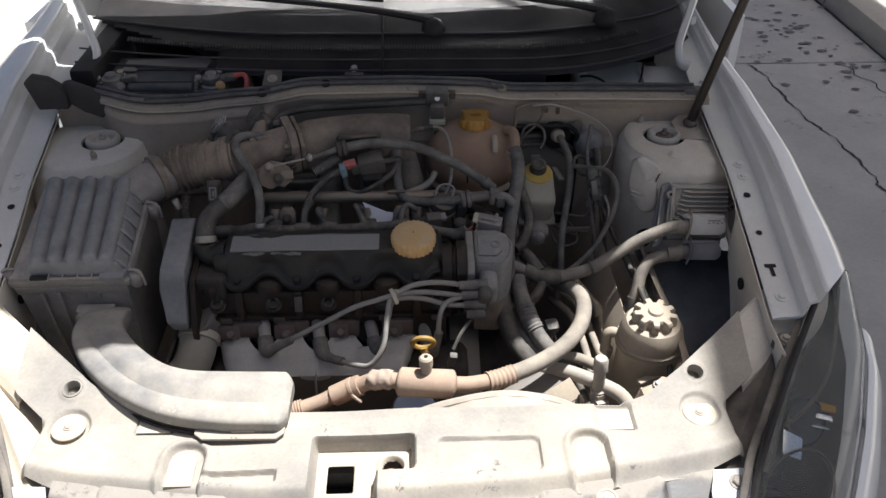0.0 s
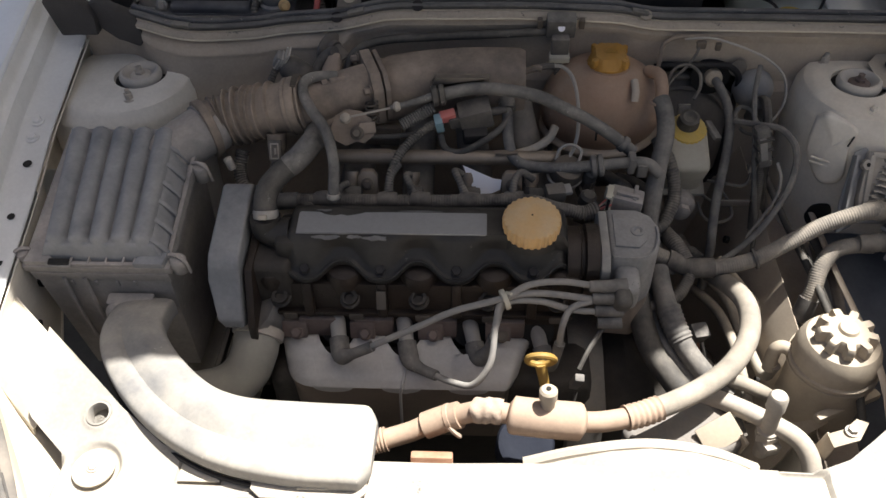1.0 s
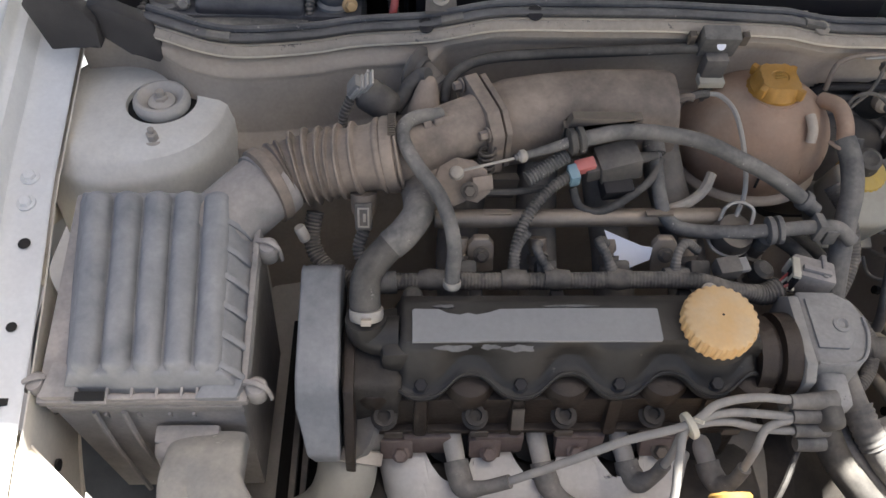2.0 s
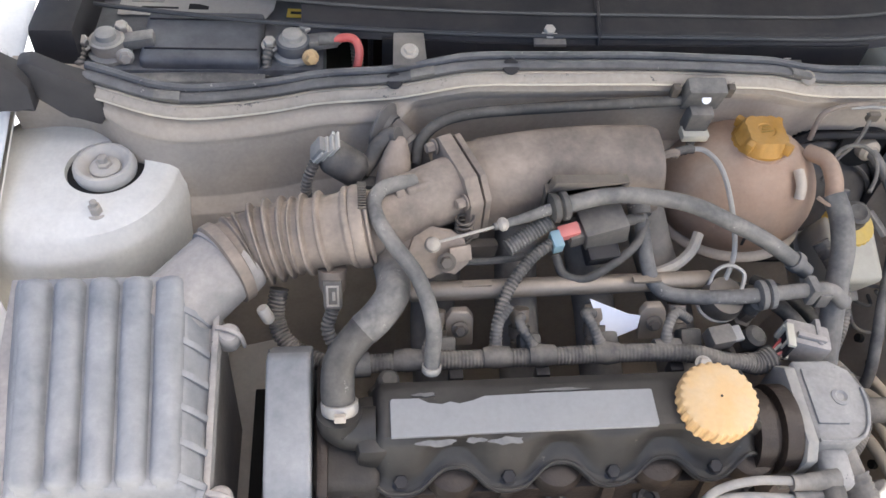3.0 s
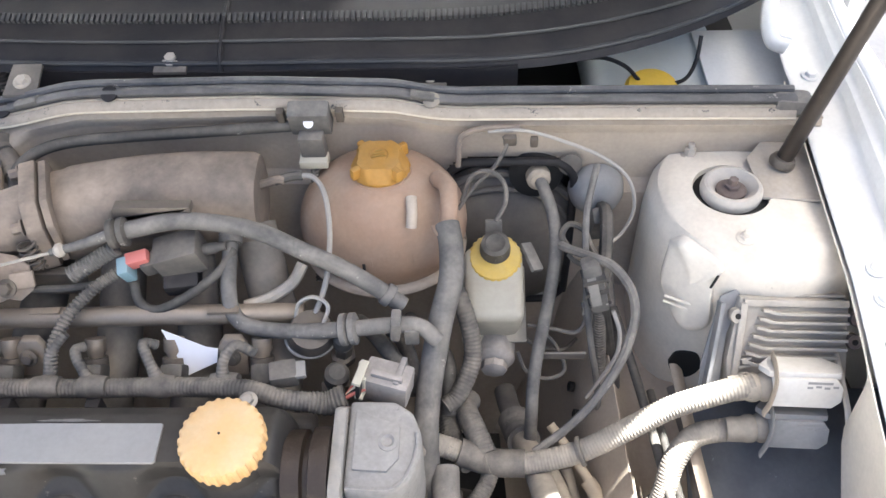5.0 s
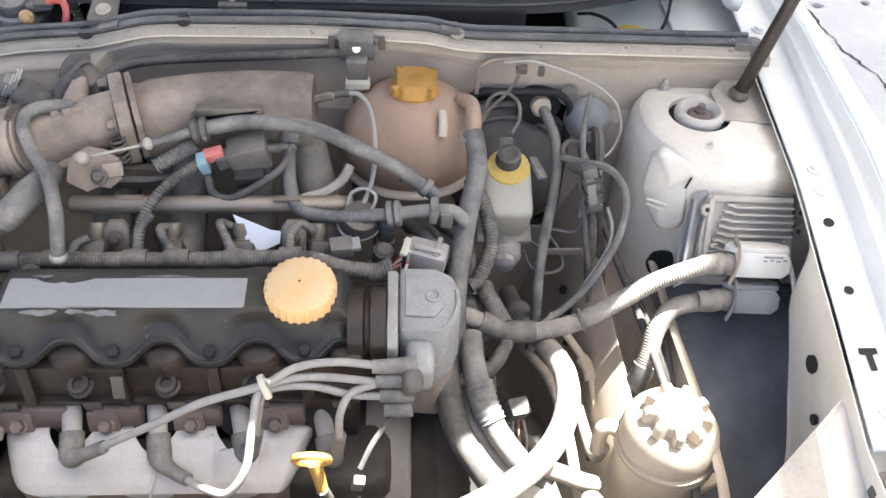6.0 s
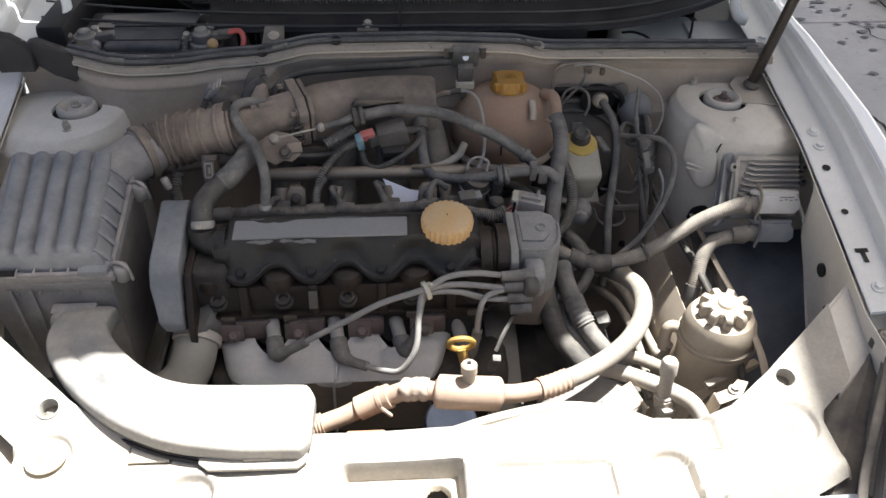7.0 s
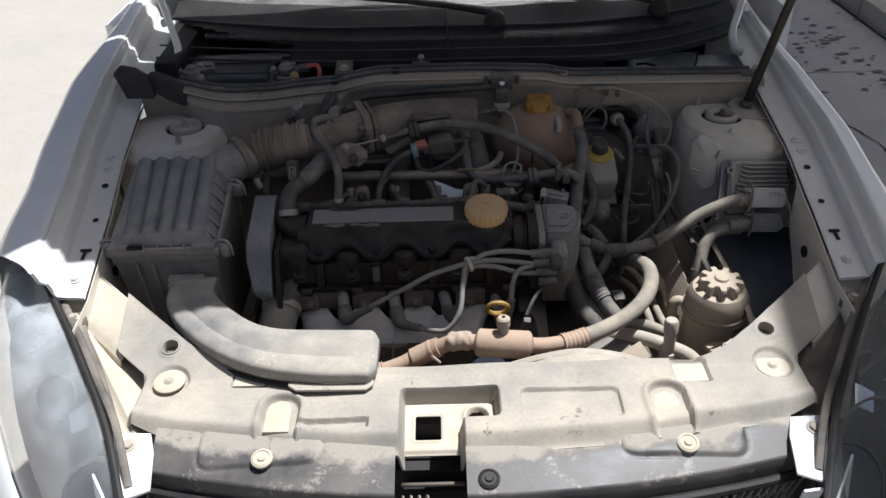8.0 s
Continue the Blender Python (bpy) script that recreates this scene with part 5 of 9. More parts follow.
def prop_rod():
    p = thing("bonnet_prop", (0.572, 0.60, 0.86), "dark greasy steel bonnet prop rod standing in its bracket", "prop rod")
    a, b = Vector((0.570, 0.598, 0.862)), Vector((0.705, 0.62, 1.42))
    part("rod", rod(a, b, 0.0085, 14), rod_dark, p)
    part("grommet", lathe([(0.0125, 0), (0.0135, 0.004), (0.0115, 0.009), (0.009, 0.010)], a - Vector((0.001, 0, 0.004)), b - a, 18), steel_dark, p)
    part("bracket", prism([(-0.03, -0.045), (0.028, -0.05), (0.035, 0.0), (0.03, 0.035), (-0.01, 0.04), (-0.035, 0.01)], 0, 0.004, lambda u, v, w: (0.572 + u, 0.60 + v, 0.853 + w + 0.12 * v), 0.0015), alu_dust, p)


prop_rod()


# ---- air intake side ----
def air_filter():
    a = thing("air_filter_housing", (-0.50, 0.32, 0.60), "dusty grey plastic air filter box with a ribbed lid", "air filter")
    tilt = 14.5
    R = pose(-0.500, 0.232, 0.787, tilt, 0, 0)

    def put(bm, name, material, parent, label=""):
        bmesh.ops.transform(bm, verts=bm.verts, matrix=R)
        return part(name, bm, material, parent, label)

    # lid: five rounded ribs running front to back, the outer wall spreading to the flange
    def lid(u, v):
        x, y = mix2(-1.22, 1.26, u), mix2(-0.10, 1.05, v)
        k = min(1.0, max(0.0, y))
        half, mid = mix2(0.067, 0.0715, k), mix2(0.008, -0.0045, k)
        fall = max(ramp(-x, 0.98, 1.24), ramp(-y, 0.0, 0.085), ramp(y, 1.0, 1.05), 0.93 * ramp(x, 0.96, 1.25))
        rib = 0.0
        for c in (-0.80, -0.40, 0.0, 0.40, 0.80):
            q = math.hypot((x - c) / 0.178, max(0.0, abs(y - 0.5) - 0.455) / 0.050)
            rib = max(rib, math.sqrt(max(0.0, 1 - q * q)))
        z = 0.027 * (1 - fall) + 0.0105 * rib * (1 - fall) + 0.0006 * math.sin(13 * x + 8 * y)
        return (mid + x * half, 0.020 + 0.182 * y, z)

    l = put(sheet(lid, 150, 100, 0.0022), "lid", plastic_grey, a, "grey lid with five lengthwise ribs")
    for k in range(6):
        y = 0.028 + 0.029 * k
        fin = prism([(0.066, 0.030), (0.074, 0.0295), (0.082, 0.024), (0.089, 0.014), (0.094, 0.002), (0.066, 0.002)], -0.003, 0.003, lambda p, q, w, y=y: (p - 0.05 * (y - 0.03) + 0.12 * w, y + w - 0.35 * (p - 0.066), q), 0.0012, 2)
        put(fin, "gusset", plastic_grey, l)
    rim = put(rbox((0.188, 0.216, 0.013), (0.0, 0.107, -0.0035), bev=0.003), "rim", airbox_tan, a, "dusty flange between lid and box")
    put(rbox((0.006, 0.190, 0.007), (0.0905, 0.107, 0.005), bev=0.0015), "lip", airbox_tan, rim)
    put(rbox((0.150, 0.005, 0.007), (0.012, 0.003, 0.005), bev=0.0015), "lip", airbox_tan, rim)
    for x in (-0.030, -0.008, 0.014, 0.036, 0.050):
        put(rbox((0.0026, 0.016, 0.010), (x, 0.010, 0.005), bev=0.0006, seg=1), "separator", airbox_tan, rim)
    put(rbox((0.026, 0.008, 0.004), (-0.044, 0.003, 0.010), bev=0.0008), "clip_slot", grime_shade, rim)
    put(rbox((0.030, 0.011, 0.0026), (-0.044, 0.002, 0.0075), bev=0.0008), "clip_ledge", airbox_tan, rim)
    put(prism([(-0.018, -0.004), (0.020, -0.004), (0.026, 0.018), (0.010, 0.030), (-0.006, 0.022)], 0.0, 0.012, lambda p, q, w: (0.066 + p, 0.004 + q, w), 0.003), "corner_pad", plastic_grey, rim)
    put(prism([(-0.016, 0.0), (0.020, 0.0), (0.016, 0.030), (-0.008, 0.034)], 0.0, 0.011, lambda p, q, w: (-0.074 + p, 0.002 + q, w), 0.003), "corner_pad", airbox_tan, rim)
    for x, y, n in ((0.101, 0.012, 1), (0.101, 0.155, 1), (-0.096, 0.018, -1)):
        c = put(lathe([(0.0085, -0.020), (0.0105, -0.016), (0.0105, 0.004), (0.008, 0.008), (0.003, 0.009)], (x, y, 0.0), (0.1 * n, 0, 1), 16), "clip", airbox_tan, a, "spring clip")
        put(sweep([(x - 0.010 * n, y + 0.004, 0.010), (x + 0.001 * n, y + 0.001, 0.014), (x + 0.011 * n, y - 0.003, 0.006), (x + 0.012 * n, y - 0.004, -0.018)], 0.0026, 8, flat=0.6), "hook", airbox_tan, c)
    # lower box: level floor under the tilted flange
    def wall(u, v):
        g = u * 4
        i, f = int(min(g, 3.999)), g - int(min(g, 3.999))
        ring = ((-0.586, 0.236), (-0.414, 0.236), (-0.414, 0.430), (-0.590, 0.430), (-0.586, 0.236))
        x, y = (mix2(ring[i][c], ring[i + 1][c], f) for c in (0, 1))
        top = 0.780 + (y - 0.232) * math.tan(math.radians(tilt))
        z = mix2(top, 0.585, v)
        pinch = 1 - 0.10 * v if x < -0.5 else 1 - 0.04 * v
        return (-0.500 + (x + 0.500) * (pinch - (0.14 * v if x < -0.5 else 0.0)), y + 0.012 * v * (0.33 - y) / 0.1, z)

    b = part("body", sheet(wall, 80, 20, 0.003), airbox_tan, a, "dusty lower filter box")
    put(rbox((0.176, 0.006, 0.018), (0.0, 0.001, -0.018), bev=0.0015), "skirt", airbox_tan, b)
    for x in (-0.040, -0.010, 0.018, 0.040):
        put(rbox((0.003, 0.008, 0.010), (x, -0.001, -0.030), bev=0.0005, seg=1), "tab", airbox_tan, b)
    for x in (-0.548, -0.522):
        part("rib", sweep([(x, 0.234, 0.768), (x + 0.004, 0.232, 0.70), (x + 0.012, 0.236, 0.60)], 0.0028, 6), airbox_tan, b)
    out = sweep([(-0.462, 0.398, 0.826), (-0.440, 0.418, 0.833), (-0.418, 0.440, 0.840), (-0.400, 0.460, 0.843)], 0.039, 24, 5, flat=0.86, taper=lambda t: mix2(1.0, 0.98, t))
    o = part("outlet", out, airbox_tan, a, "flared air outlet")
    part("outlet_bead", sweep([(-0.409, 0.450, 0.8415), (-0.404, 0.455, 0.8422), (-0.400, 0.460, 0.843)], 0.0415, 24, 4, flat=0.86), airbox_tan, o)
    i = part("inlet", rbox((0.062, 0.034, 0.055), (-0.468, 0.220, 0.712), (0, 0, 0), 0.014, 3), airbox_tan, a)
    part("inlet_collar", rbox((0.060, 0.018, 0.012), (-0.468, 0.226, 0.736), (12, 0, 0), 0.004), airbox_tan, i)


air_filter()


def snorkel():
    s = thing("intake_snorkel", (-0.32, 0.07, 0.70), "dusty grey plastic intake snorkel curving to the front panel", "air duct")
    path = spline([(-0.449, 0.228, 0.722), (-0.449, 0.205, 0.732), (-0.445, 0.163, 0.7365), (-0.410, 0.110, 0.737), (-0.354, 0.059, 0.737), (-0.295, 0.031, 0.737), (-0.225, 0.021, 0.736), (-0.165, 0.019, 0.735), (-0.135, 0.018, 0.734)], 7)
    rings = []
    for i, q in enumerate(path):
        t = i / (len(path) - 1)
        d = (path[min(i + 1, len(path) - 1)] - path[max(i - 1, 0)])
        d.z = 0
        side = Vector((-d.y, d.x, 0)).normalized()
        w = mix2(0.036, 0.0385, ramp(t, 0.0, 0.3)) + 0.009 * ramp(t, 0.5, 0.8)
        h = 0.017
        if t > 0.93:
            w *= 1 - 0.35 * ((t - 0.93) / 0.07) ** 2
            h *= 1 - 0.5 * ((t - 0.93) / 0.07) ** 2
        ring = []
        for k in range(56):
            a = 2 * math.pi * k / 56
            c, n = math.cos(a), math.sin(a)
            c, n = math.copysign(abs(c) ** 0.6, c), math.copysign(abs(n) ** 0.4, n)
            z = h * n
            if n > 0:
                z += (0.0035 * math.exp(-((c - 0.25) / 0.3) ** 2) - 0.004 * math.exp(-((c + 0.22) / 0.12) ** 2)) * ramp(t, 0.15, 0.25) * (1 - ramp(t, 0.85, 0.93)) + 0.003 * c
            ring.append(q + side * (w * c) + Vector((0, 0, z)))
        rings.append(ring)
    d = part("duct", ringskin(bmesh.new(), rings), plastic_snorkel, s)
    part("tab", prism([(-0.250, -0.038), (-0.150, -0.040), (-0.140, -0.030), (-0.140, 0.0), (-0.262, 0.0), (-0.262, -0.028)], 0, 0.004, lambda u, v, w: (u, v, 0.722 + w), 0.0012), cover_panel, s, "flat fixing tab")
    part("tab_clip", rbox((0.032, 0.018, 0.004), (-0.196, -0.020, 0.728), bev=0.001), cover_panel, s)
    part("tab_pin", sweep([(-0.206, -0.024, 0.731), (-0.200, -0.016, 0.731), (-0.192, -0.016, 0.731), (-0.186, -0.024, 0.731)], 0.0015, 6), cover_panel, s)
    part("seam", sweep([tuple(r[28] * 0.5 + r[29] * 0.5 + Vector((0, 0, -0.013))) for r in rings[8:-3:3]], 0.0028, 6, 3), plastic_black, s)


plastic_snorkel = dusty("plastic_snorkel", (0.13, 0.134, 0.145), 0.55, dust=0.58, tone=(0.47, 0.422, 0.35), scale=10, wear=(0.48, 0.44, 0.37), wear_at=0.62, vary=0.1)
snorkel()


def intake_hose():
    h = thing("intake_hose", (-0.34, 0.47, 0.85), "dusty ribbed rubber intake hose", "hose")
    c = spline([(-0.408, 0.452, 0.843), (-0.385, 0.468, 0.846), (-0.355, 0.474, 0.852), (-0.32, 0.474, 0.859), (-0.285, 0.474, 0.867), (-0.268, 0.475, 0.870)], 32)
    rings = []
    side = None
    n = len(c)
    for i, q in enumerate(c):
        t = i / (n - 1)
        d = (c[min(i + 1, n - 1)] - c[max(i - 1, 0)]).normalized()
        side = Vector((0, 0, 1)).cross(d).normalized()
        top = d.cross(side)
        r = 0.0345 + 0.0025 * (1 - ramp(t, 0.0, 0.2)) + 0.0015 * ramp(t, 0.72, 0.76)
        for at, high, wide in ((0.03, 0.0035, 0.030), (0.15, 0.0035, 0.016), (0.20, 0.003, 0.011), (0.285, 0.0068, 0.017), (0.37, 0.0072, 0.017), (0.445, 0.0060, 0.013), (0.495, 0.0038, 0.010), (0.555, 0.0058, 0.013), (0.645, 0.0056, 0.014), (0.79, 0.0040, 0.024), (0.97, 0.003, 0.03)):
            r += high * math.exp(-((t - at) / wide) ** 4)
        rings.append([q + side * (r * math.cos(a)) + top * (r * math.sin(a)) for a in (2 * math.pi * k / 32 for k in range(32))])
    part("bellows", ringskin(bmesh.new(), rings), plastic_tan, h)
    b = part("hose_clamp", lathe([(0.0395, 0), (0.0405, 0.002), (0.0405, 0.010), (0.0395, 0.012)], (-0.283, 0.474, 0.867), (1, 0.0, 0.2), 40), plastic_tan, h, "worm-drive hose clamp")
    teeth = bmesh.new()
    for k in range(22):
        a = -1.9 + k * 0.07
        rbox((0.008, 0.0012, 0.0025), (-0.277, 0.474 + 0.0409 * math.cos(a), 0.8685 - 0.0409 * math.sin(a)), (math.degrees(-a) - 90, 0, 0), 0, bm=teeth)
    tagged(part("clamp_teeth", teeth, steel_dark, b), kind="stuff")
    c2 = part("front_clamp", lathe([(0.0395, 0), (0.0415, 0.001), (0.0415, 0.011), (0.0395, 0.012)], (-0.409, 0.450, 0.8425), (0.78, 0.6, 0.07), 36), plastic_tan, h, "strap clamp")
    part("screw", rod((-0.372, 0.415, 0.822), (-0.366, 0.412, 0.805), 0.006), alu_dust, c2)
    s = thing("air_temperature_sensor", (-0.305, 0.43, 0.83), "grey two-pin sensor plug under the intake hose", "sensor")
    part("plug", rbox((0.018, 0.016, 0.030), (-0.306, 0.428, 0.826), (-25, 0, 0), 0.003), plastic_dusty, s)
    for dx, dz, wx, wz in ((-0.005, 0, 0.002, 0.022), (0.005, 0, 0.002, 0.022), (0, 0.010, 0.012, 0.002), (0, -0.010, 0.012, 0.002), (0.001, 0, 0.003, 0.009)):
        part("latch_frame", rbox((wx, 0.002, wz), (-0.306 + dx, 0.4205 + dz * 0.45, 0.8295 + dz * 0.9), (-25, 0, 0), 0.0005), alu_dust, s, "pale latch frame")
    part("neck", lathe([(0.014, 0), (0.013, 0.02), (0.010, 0.026)], (-0.306, 0.445, 0.842), (0, -0.5, -1), 16), plastic_tan, s)
    part("lead", sweep([(-0.306, 0.420, 0.812), (-0.312, 0.408, 0.795), (-0.305, 0.395, 0.78), (-0.300, 0.385, 0.775)], 0.007, 10, ribs=0.0012), conduit, s)
    d = thing("corrugated_lead", (-0.35, 0.42, 0.78), "thick corrugated cable sleeve beneath the intake hose", "cable")
    part("sleeve", sweep([(-0.358, 0.445, 0.812), (-0.362, 0.425, 0.79), (-0.350, 0.405, 0.775), (-0.325, 0.388, 0.772), (-0.300, 0.378, 0.776)], 0.0095, 12, ribs=0.0014), conduit, d)
    part("elbow", sweep([(-0.30, 0.378, 0.776), (-0.285, 0.374, 0.781), (-0.272, 0.374, 0.782)], 0.012, 10), rubber_grey, d)


intake_hose()


def throttle_and_plenum():
    t = thing("throttle_unit", (-0.23, 0.49, 0.84), "dusty cast throttle body with a cable lever", "throttle")
    part("barrel", lathe([(0.0335, 0), (0.0335, 0.010), (0.0300, 0.015), (0.0300, 0.070), (0.0325, 0.074), (0.0325, 0.112)], (-0.282, 0.476, 0.862), (1, 0.50, 0.06), 36), plastic_tan, t)
    body = prism([(-0.046, -0.020), (0.046, -0.020), (0.050, 0.004), (0.042, 0.014), (-0.040, 0.014), (-0.046, 0.006)], -0.024, 0.024, lambda u, v, w: (-0.229 + u * 0.89 - w * 0.42, 0.506 + u * 0.45 + w * 0.86, 0.862 + v + 0.04 * u), 0.004)
    part("side_block", body, plastic_tan, t)
    part("vacuum_boss", rbox((0.026, 0.036, 0.022), (-0.228, 0.508, 0.883), (-20, 2, 26), 0.004, 3), plastic_tan, t, "raised vacuum port boss")
    part("boss_collar", lathe([(0.0095, 0), (0.0095, 0.006), (0.0085, 0.008)], (-0.240, 0.497, 0.890), (-0.9, -0.45, 0.1), 16), plastic_tan, t)
    riser = ringskin(bmesh.new(), [[Vector((cx + hx * math.cos(a) * abs(math.cos(a)) ** -0.35 if abs(math.cos(a)) > 0.02 else cx, cy + hy * math.sin(a), z)) for a in (2 * math.pi * (k + 0.5) / 20 for k in range(20))] for cx, cy, hx, hy, z in ((-0.244, 0.540, 0.019, 0.022, 0.845), (-0.243, 0.545, 0.018, 0.020, 0.866), (-0.240, 0.558, 0.014, 0.014, 0.880), (-0.238, 0.568, 0.009, 0.009, 0.889), (-0.237, 0.570, 0.006, 0.006, 0.891))])
    part("riser", riser, plastic_tan, t, "tapered idle air riser")
    fl = part("flange", prism([(-0.046, -0.030), (-0.038, -0.038), (0.030, -0.040), (0.044, -0.026), (0.046, 0.024), (0.036, 0.036), (-0.026, 0.038), (-0.046, 0.020)], -0.008, 0.008, lambda u, v, w: (-0.181 + w * 0.90 - u * 0.34, 0.528 + u * 0.92 + w * 0.40, 0.866 + v + 0.10 * u), 0.003), plastic_tan, t, "four-cornered bolted flange")
    part("flange_plate", prism([(-0.044, -0.028), (0.030, -0.038), (0.044, -0.024), (0.044, 0.022), (0.034, 0.034), (-0.026, 0.036), (-0.044, 0.018)], 0.0105, 0.018, lambda u, v, w: (-0.181 + w * 0.90 - u * 0.34, 0.528 + u * 0.92 + w * 0.40, 0.866 + v + 0.10 * u), 0.002), plastic_tan, t)
    for u, v in ((-0.037, 0.020), (0.036, 0.024), (-0.036, -0.030), (0.034, -0.026)):
        part("bolt", hexbolt((-0.190 - u * 0.34, 0.524 + u * 0.92, 0.866 + v + 0.10 * u), (-0.9, -0.40, 0.05), 0.0055, 0.009), plastic_tan, fl)
    lev = part("lever", prism([(-0.032, -0.022), (-0.008, -0.034), (0.004, -0.026), (0.016, -0.030), (0.030, -0.018), (0.026, 0.004), (0.012, 0.014), (0.000, 0.016), (-0.012, 0.020), (-0.024, 0.010), (-0.030, -0.006)], 0, 0.004, lambda u, v, w: (-0.203 + u, 0.466 + w + v * 0.62, 0.846 + v * 0.75), 0.001), plastic_tan, t, "stamped steel throttle lever")
    part("ball", lathe([(0.003, 0), (0.0065, 0.003), (0.008, 0.008), (0.0065, 0.013), (0.003, 0.015)], (-0.2105, 0.460, 0.853), (0, -0.5, 0.8), 16), alu_dust, lev, "ball joint")
    part("lever_fold", rbox((0.022, 0.005, 0.016), (-0.182, 0.459, 0.842), (-35, 0, 12), 0.0015), plastic_tan, lev)
    part("pivot_nut", hexbolt((-0.196, 0.452, 0.838), (0, -0.75, 0.6), 0.0065, 0.007), steel_dark, lev)
    part("rear_lever", rbox((0.050, 0.006, 0.012), (-0.245, 0.470, 0.842), (-30, -8, 8), 0.002), plastic_tan, t)
    part("spring", sweep([(-0.177 + 0.0085 * math.cos(k * 1.05), 0.482 + 0.0085 * math.sin(k * 1.05), 0.836 + 0.0011 * k) for k in range(32)], 0.0015, 6, 3), steel_dark, t)
    part("return_plate", rbox((0.05, 0.012, 0.03), (-0.165, 0.486, 0.812), (0, 10, 10), 0.003), steel_dark, t)
    v = thing("idle_valve", (-0.31, 0.545, 0.87), "small cylindrical valve with a plug beside the intake", "valve")
    part("canister", lathe([(0.012, -0.006), (0.0175, 0.0), (0.0185, 0.004), (0.0185, 0.030), (0.0165, 0.034), (0.012, 0.038)], (-0.280, 0.556, 0.862), (-0.78, 0.15, 0.5), 26), plastic_dusty, v)
    part("plug", rbox((0.024, 0.018, 0.020), (-0.312, 0.560, 0.886), (10, 32, 8), 0.003), lead_grey, v)
    for k in range(4):
        part("plug_fin", rbox((0.0022, 0.020, 0.022), (-0.320 + 0.0055 * k, 0.558, 0.886 + 0.0030 * k), (10, 32, 8), 0.0005), mount_grey, v)
    part("plug_latch", rbox((0.003, 0.004, 0.012), (-0.304, 0.566, 0.899), (0, 12, 0), 0.0008), mount_grey, v)
    part("foot", rbox((0.03, 0.016, 0.006), (-0.272, 0.552, 0.850), (0, 14, 0), 0.002), plastic_dusty, v)
    part("hose", sweep([(-0.276, 0.556, 0.860), (-0.266, 0.566, 0.868), (-0.258, 0.574, 0.880), (-0.246, 0.580, 0.888), (-0.238, 0.576, 0.892)], 0.0085, 12), plastic_dusty, v)
    part("wire", sweep([(-0.322, 0.552, 0.878), (-0.330, 0.545, 0.862), (-0.332, 0.54, 0.845), (-0.33, 0.53, 0.82)], 0.006, 8, ribs=0.001), conduit, v)
    g = thing("bulkhead_hose_grommet", (-0.245, 0.61, 0.87), "round rubber grommet and hose through the bulkhead", "grommet")
    part("grommet", lathe([(0.026, 0), (0.0265, 0.003), (0.0235, 0.006), (0.018, 0.009), (0.016, 0.014)], (-0.254, 0.606, 0.880), (0.80, -0.50, -0.10), 32), servo_dust, g)
    part("hose", sweep([(-0.250, 0.610, 0.878), (-0.238, 0.597, 0.877), (-0.226, 0.585, 0.870), (-0.218, 0.576, 0.86), (-0.214, 0.568, 0.845)], 0.0135, 14), plastic_dusty, g)
    part("hose_band", lathe([(0.0138, 0), (0.0146, 0.001), (0.0146, 0.006), (0.0138, 0.007)], (-0.229, 0.5875, 0.8725), (0.6, -0.65, -0.4), 18), plastic_dusty, g)
    p = thing("intake_plenum", (-0.07, 0.55, 0.78), "dusty black plastic intake manifold with four runners", "intake manifold")
    rings = []
    for i in range(30):
        u = i / 29
        x = mix2(-0.180, 0.036, u)
        y = mix2(0.538, 0.556, u) + 0.004 * math.sin(u * 3)
        z = 0.852 + 0.008 * math.sin(u * 2.6)
        hy, hz = mix2(0.040, 0.038, u), mix2(0.036, 0.038, u)
        if u < 0.08:
            hy, hz = hy * 0.94, hz * 0.94
        if u > 0.97:
            hy, hz = hy * 0.93, hz * 0.93
        ring = []
        for k in range(28):
            a = 2 * math.pi * k / 28
            c, n = math.cos(a), math.sin(a)
            ring.append(Vector((x, y + hy * math.copysign(abs(c) ** 0.75, c), z + hz * math.copysign(abs(n) ** 0.75, n) + 0.012 * c)))
        rings.append(ring)
    part("tube", ringskin(bmesh.new(), rings), plastic_tan, p)
    part("cable_bracket", prism([(-0.052, 0.0), (0.03, 0.004), (0.03, 0.012), (-0.044, 0.012), (-0.048, 0.0), (-0.048, -0.03), (-0.052, -0.03)], 0, 0.012, lambda u, v, w: (-0.045 + u, 0.498 + w, 0.886 + v), 0.0012), steel_dark, p)
    for k, x in enumerate((-0.205, -0.115, -0.03, 0.055)):
        part("runner", sweep([(x * 0.8 - 0.02, 0.545, 0.83), (x * 0.9 - 0.01, 0.50, 0.785), (x, 0.455, 0.752), (x, 0.40, 0.728), (x, 0.355, 0.715)], 0.023, 14, flat=0.85), plastic_dusty, p)
    part("runner_flange", rbox((0.36, 0.02, 0.06), (-0.08, 0.358, 0.715), (-20, 0, 0), 0.005), cast_grey, p)
    part("nipple", sweep([(0.03, 0.562, 0.868), (0.052, 0.566, 0.873), (0.060, 0.566, 0.872)], 0.005, 8), plastic_tan, p)
    part("bolt", hexbolt((-0.025, 0.512, 0.868), (0, -0.8, 0.5), 0.007), plastic_tan, p)


throttle_and_plenum()


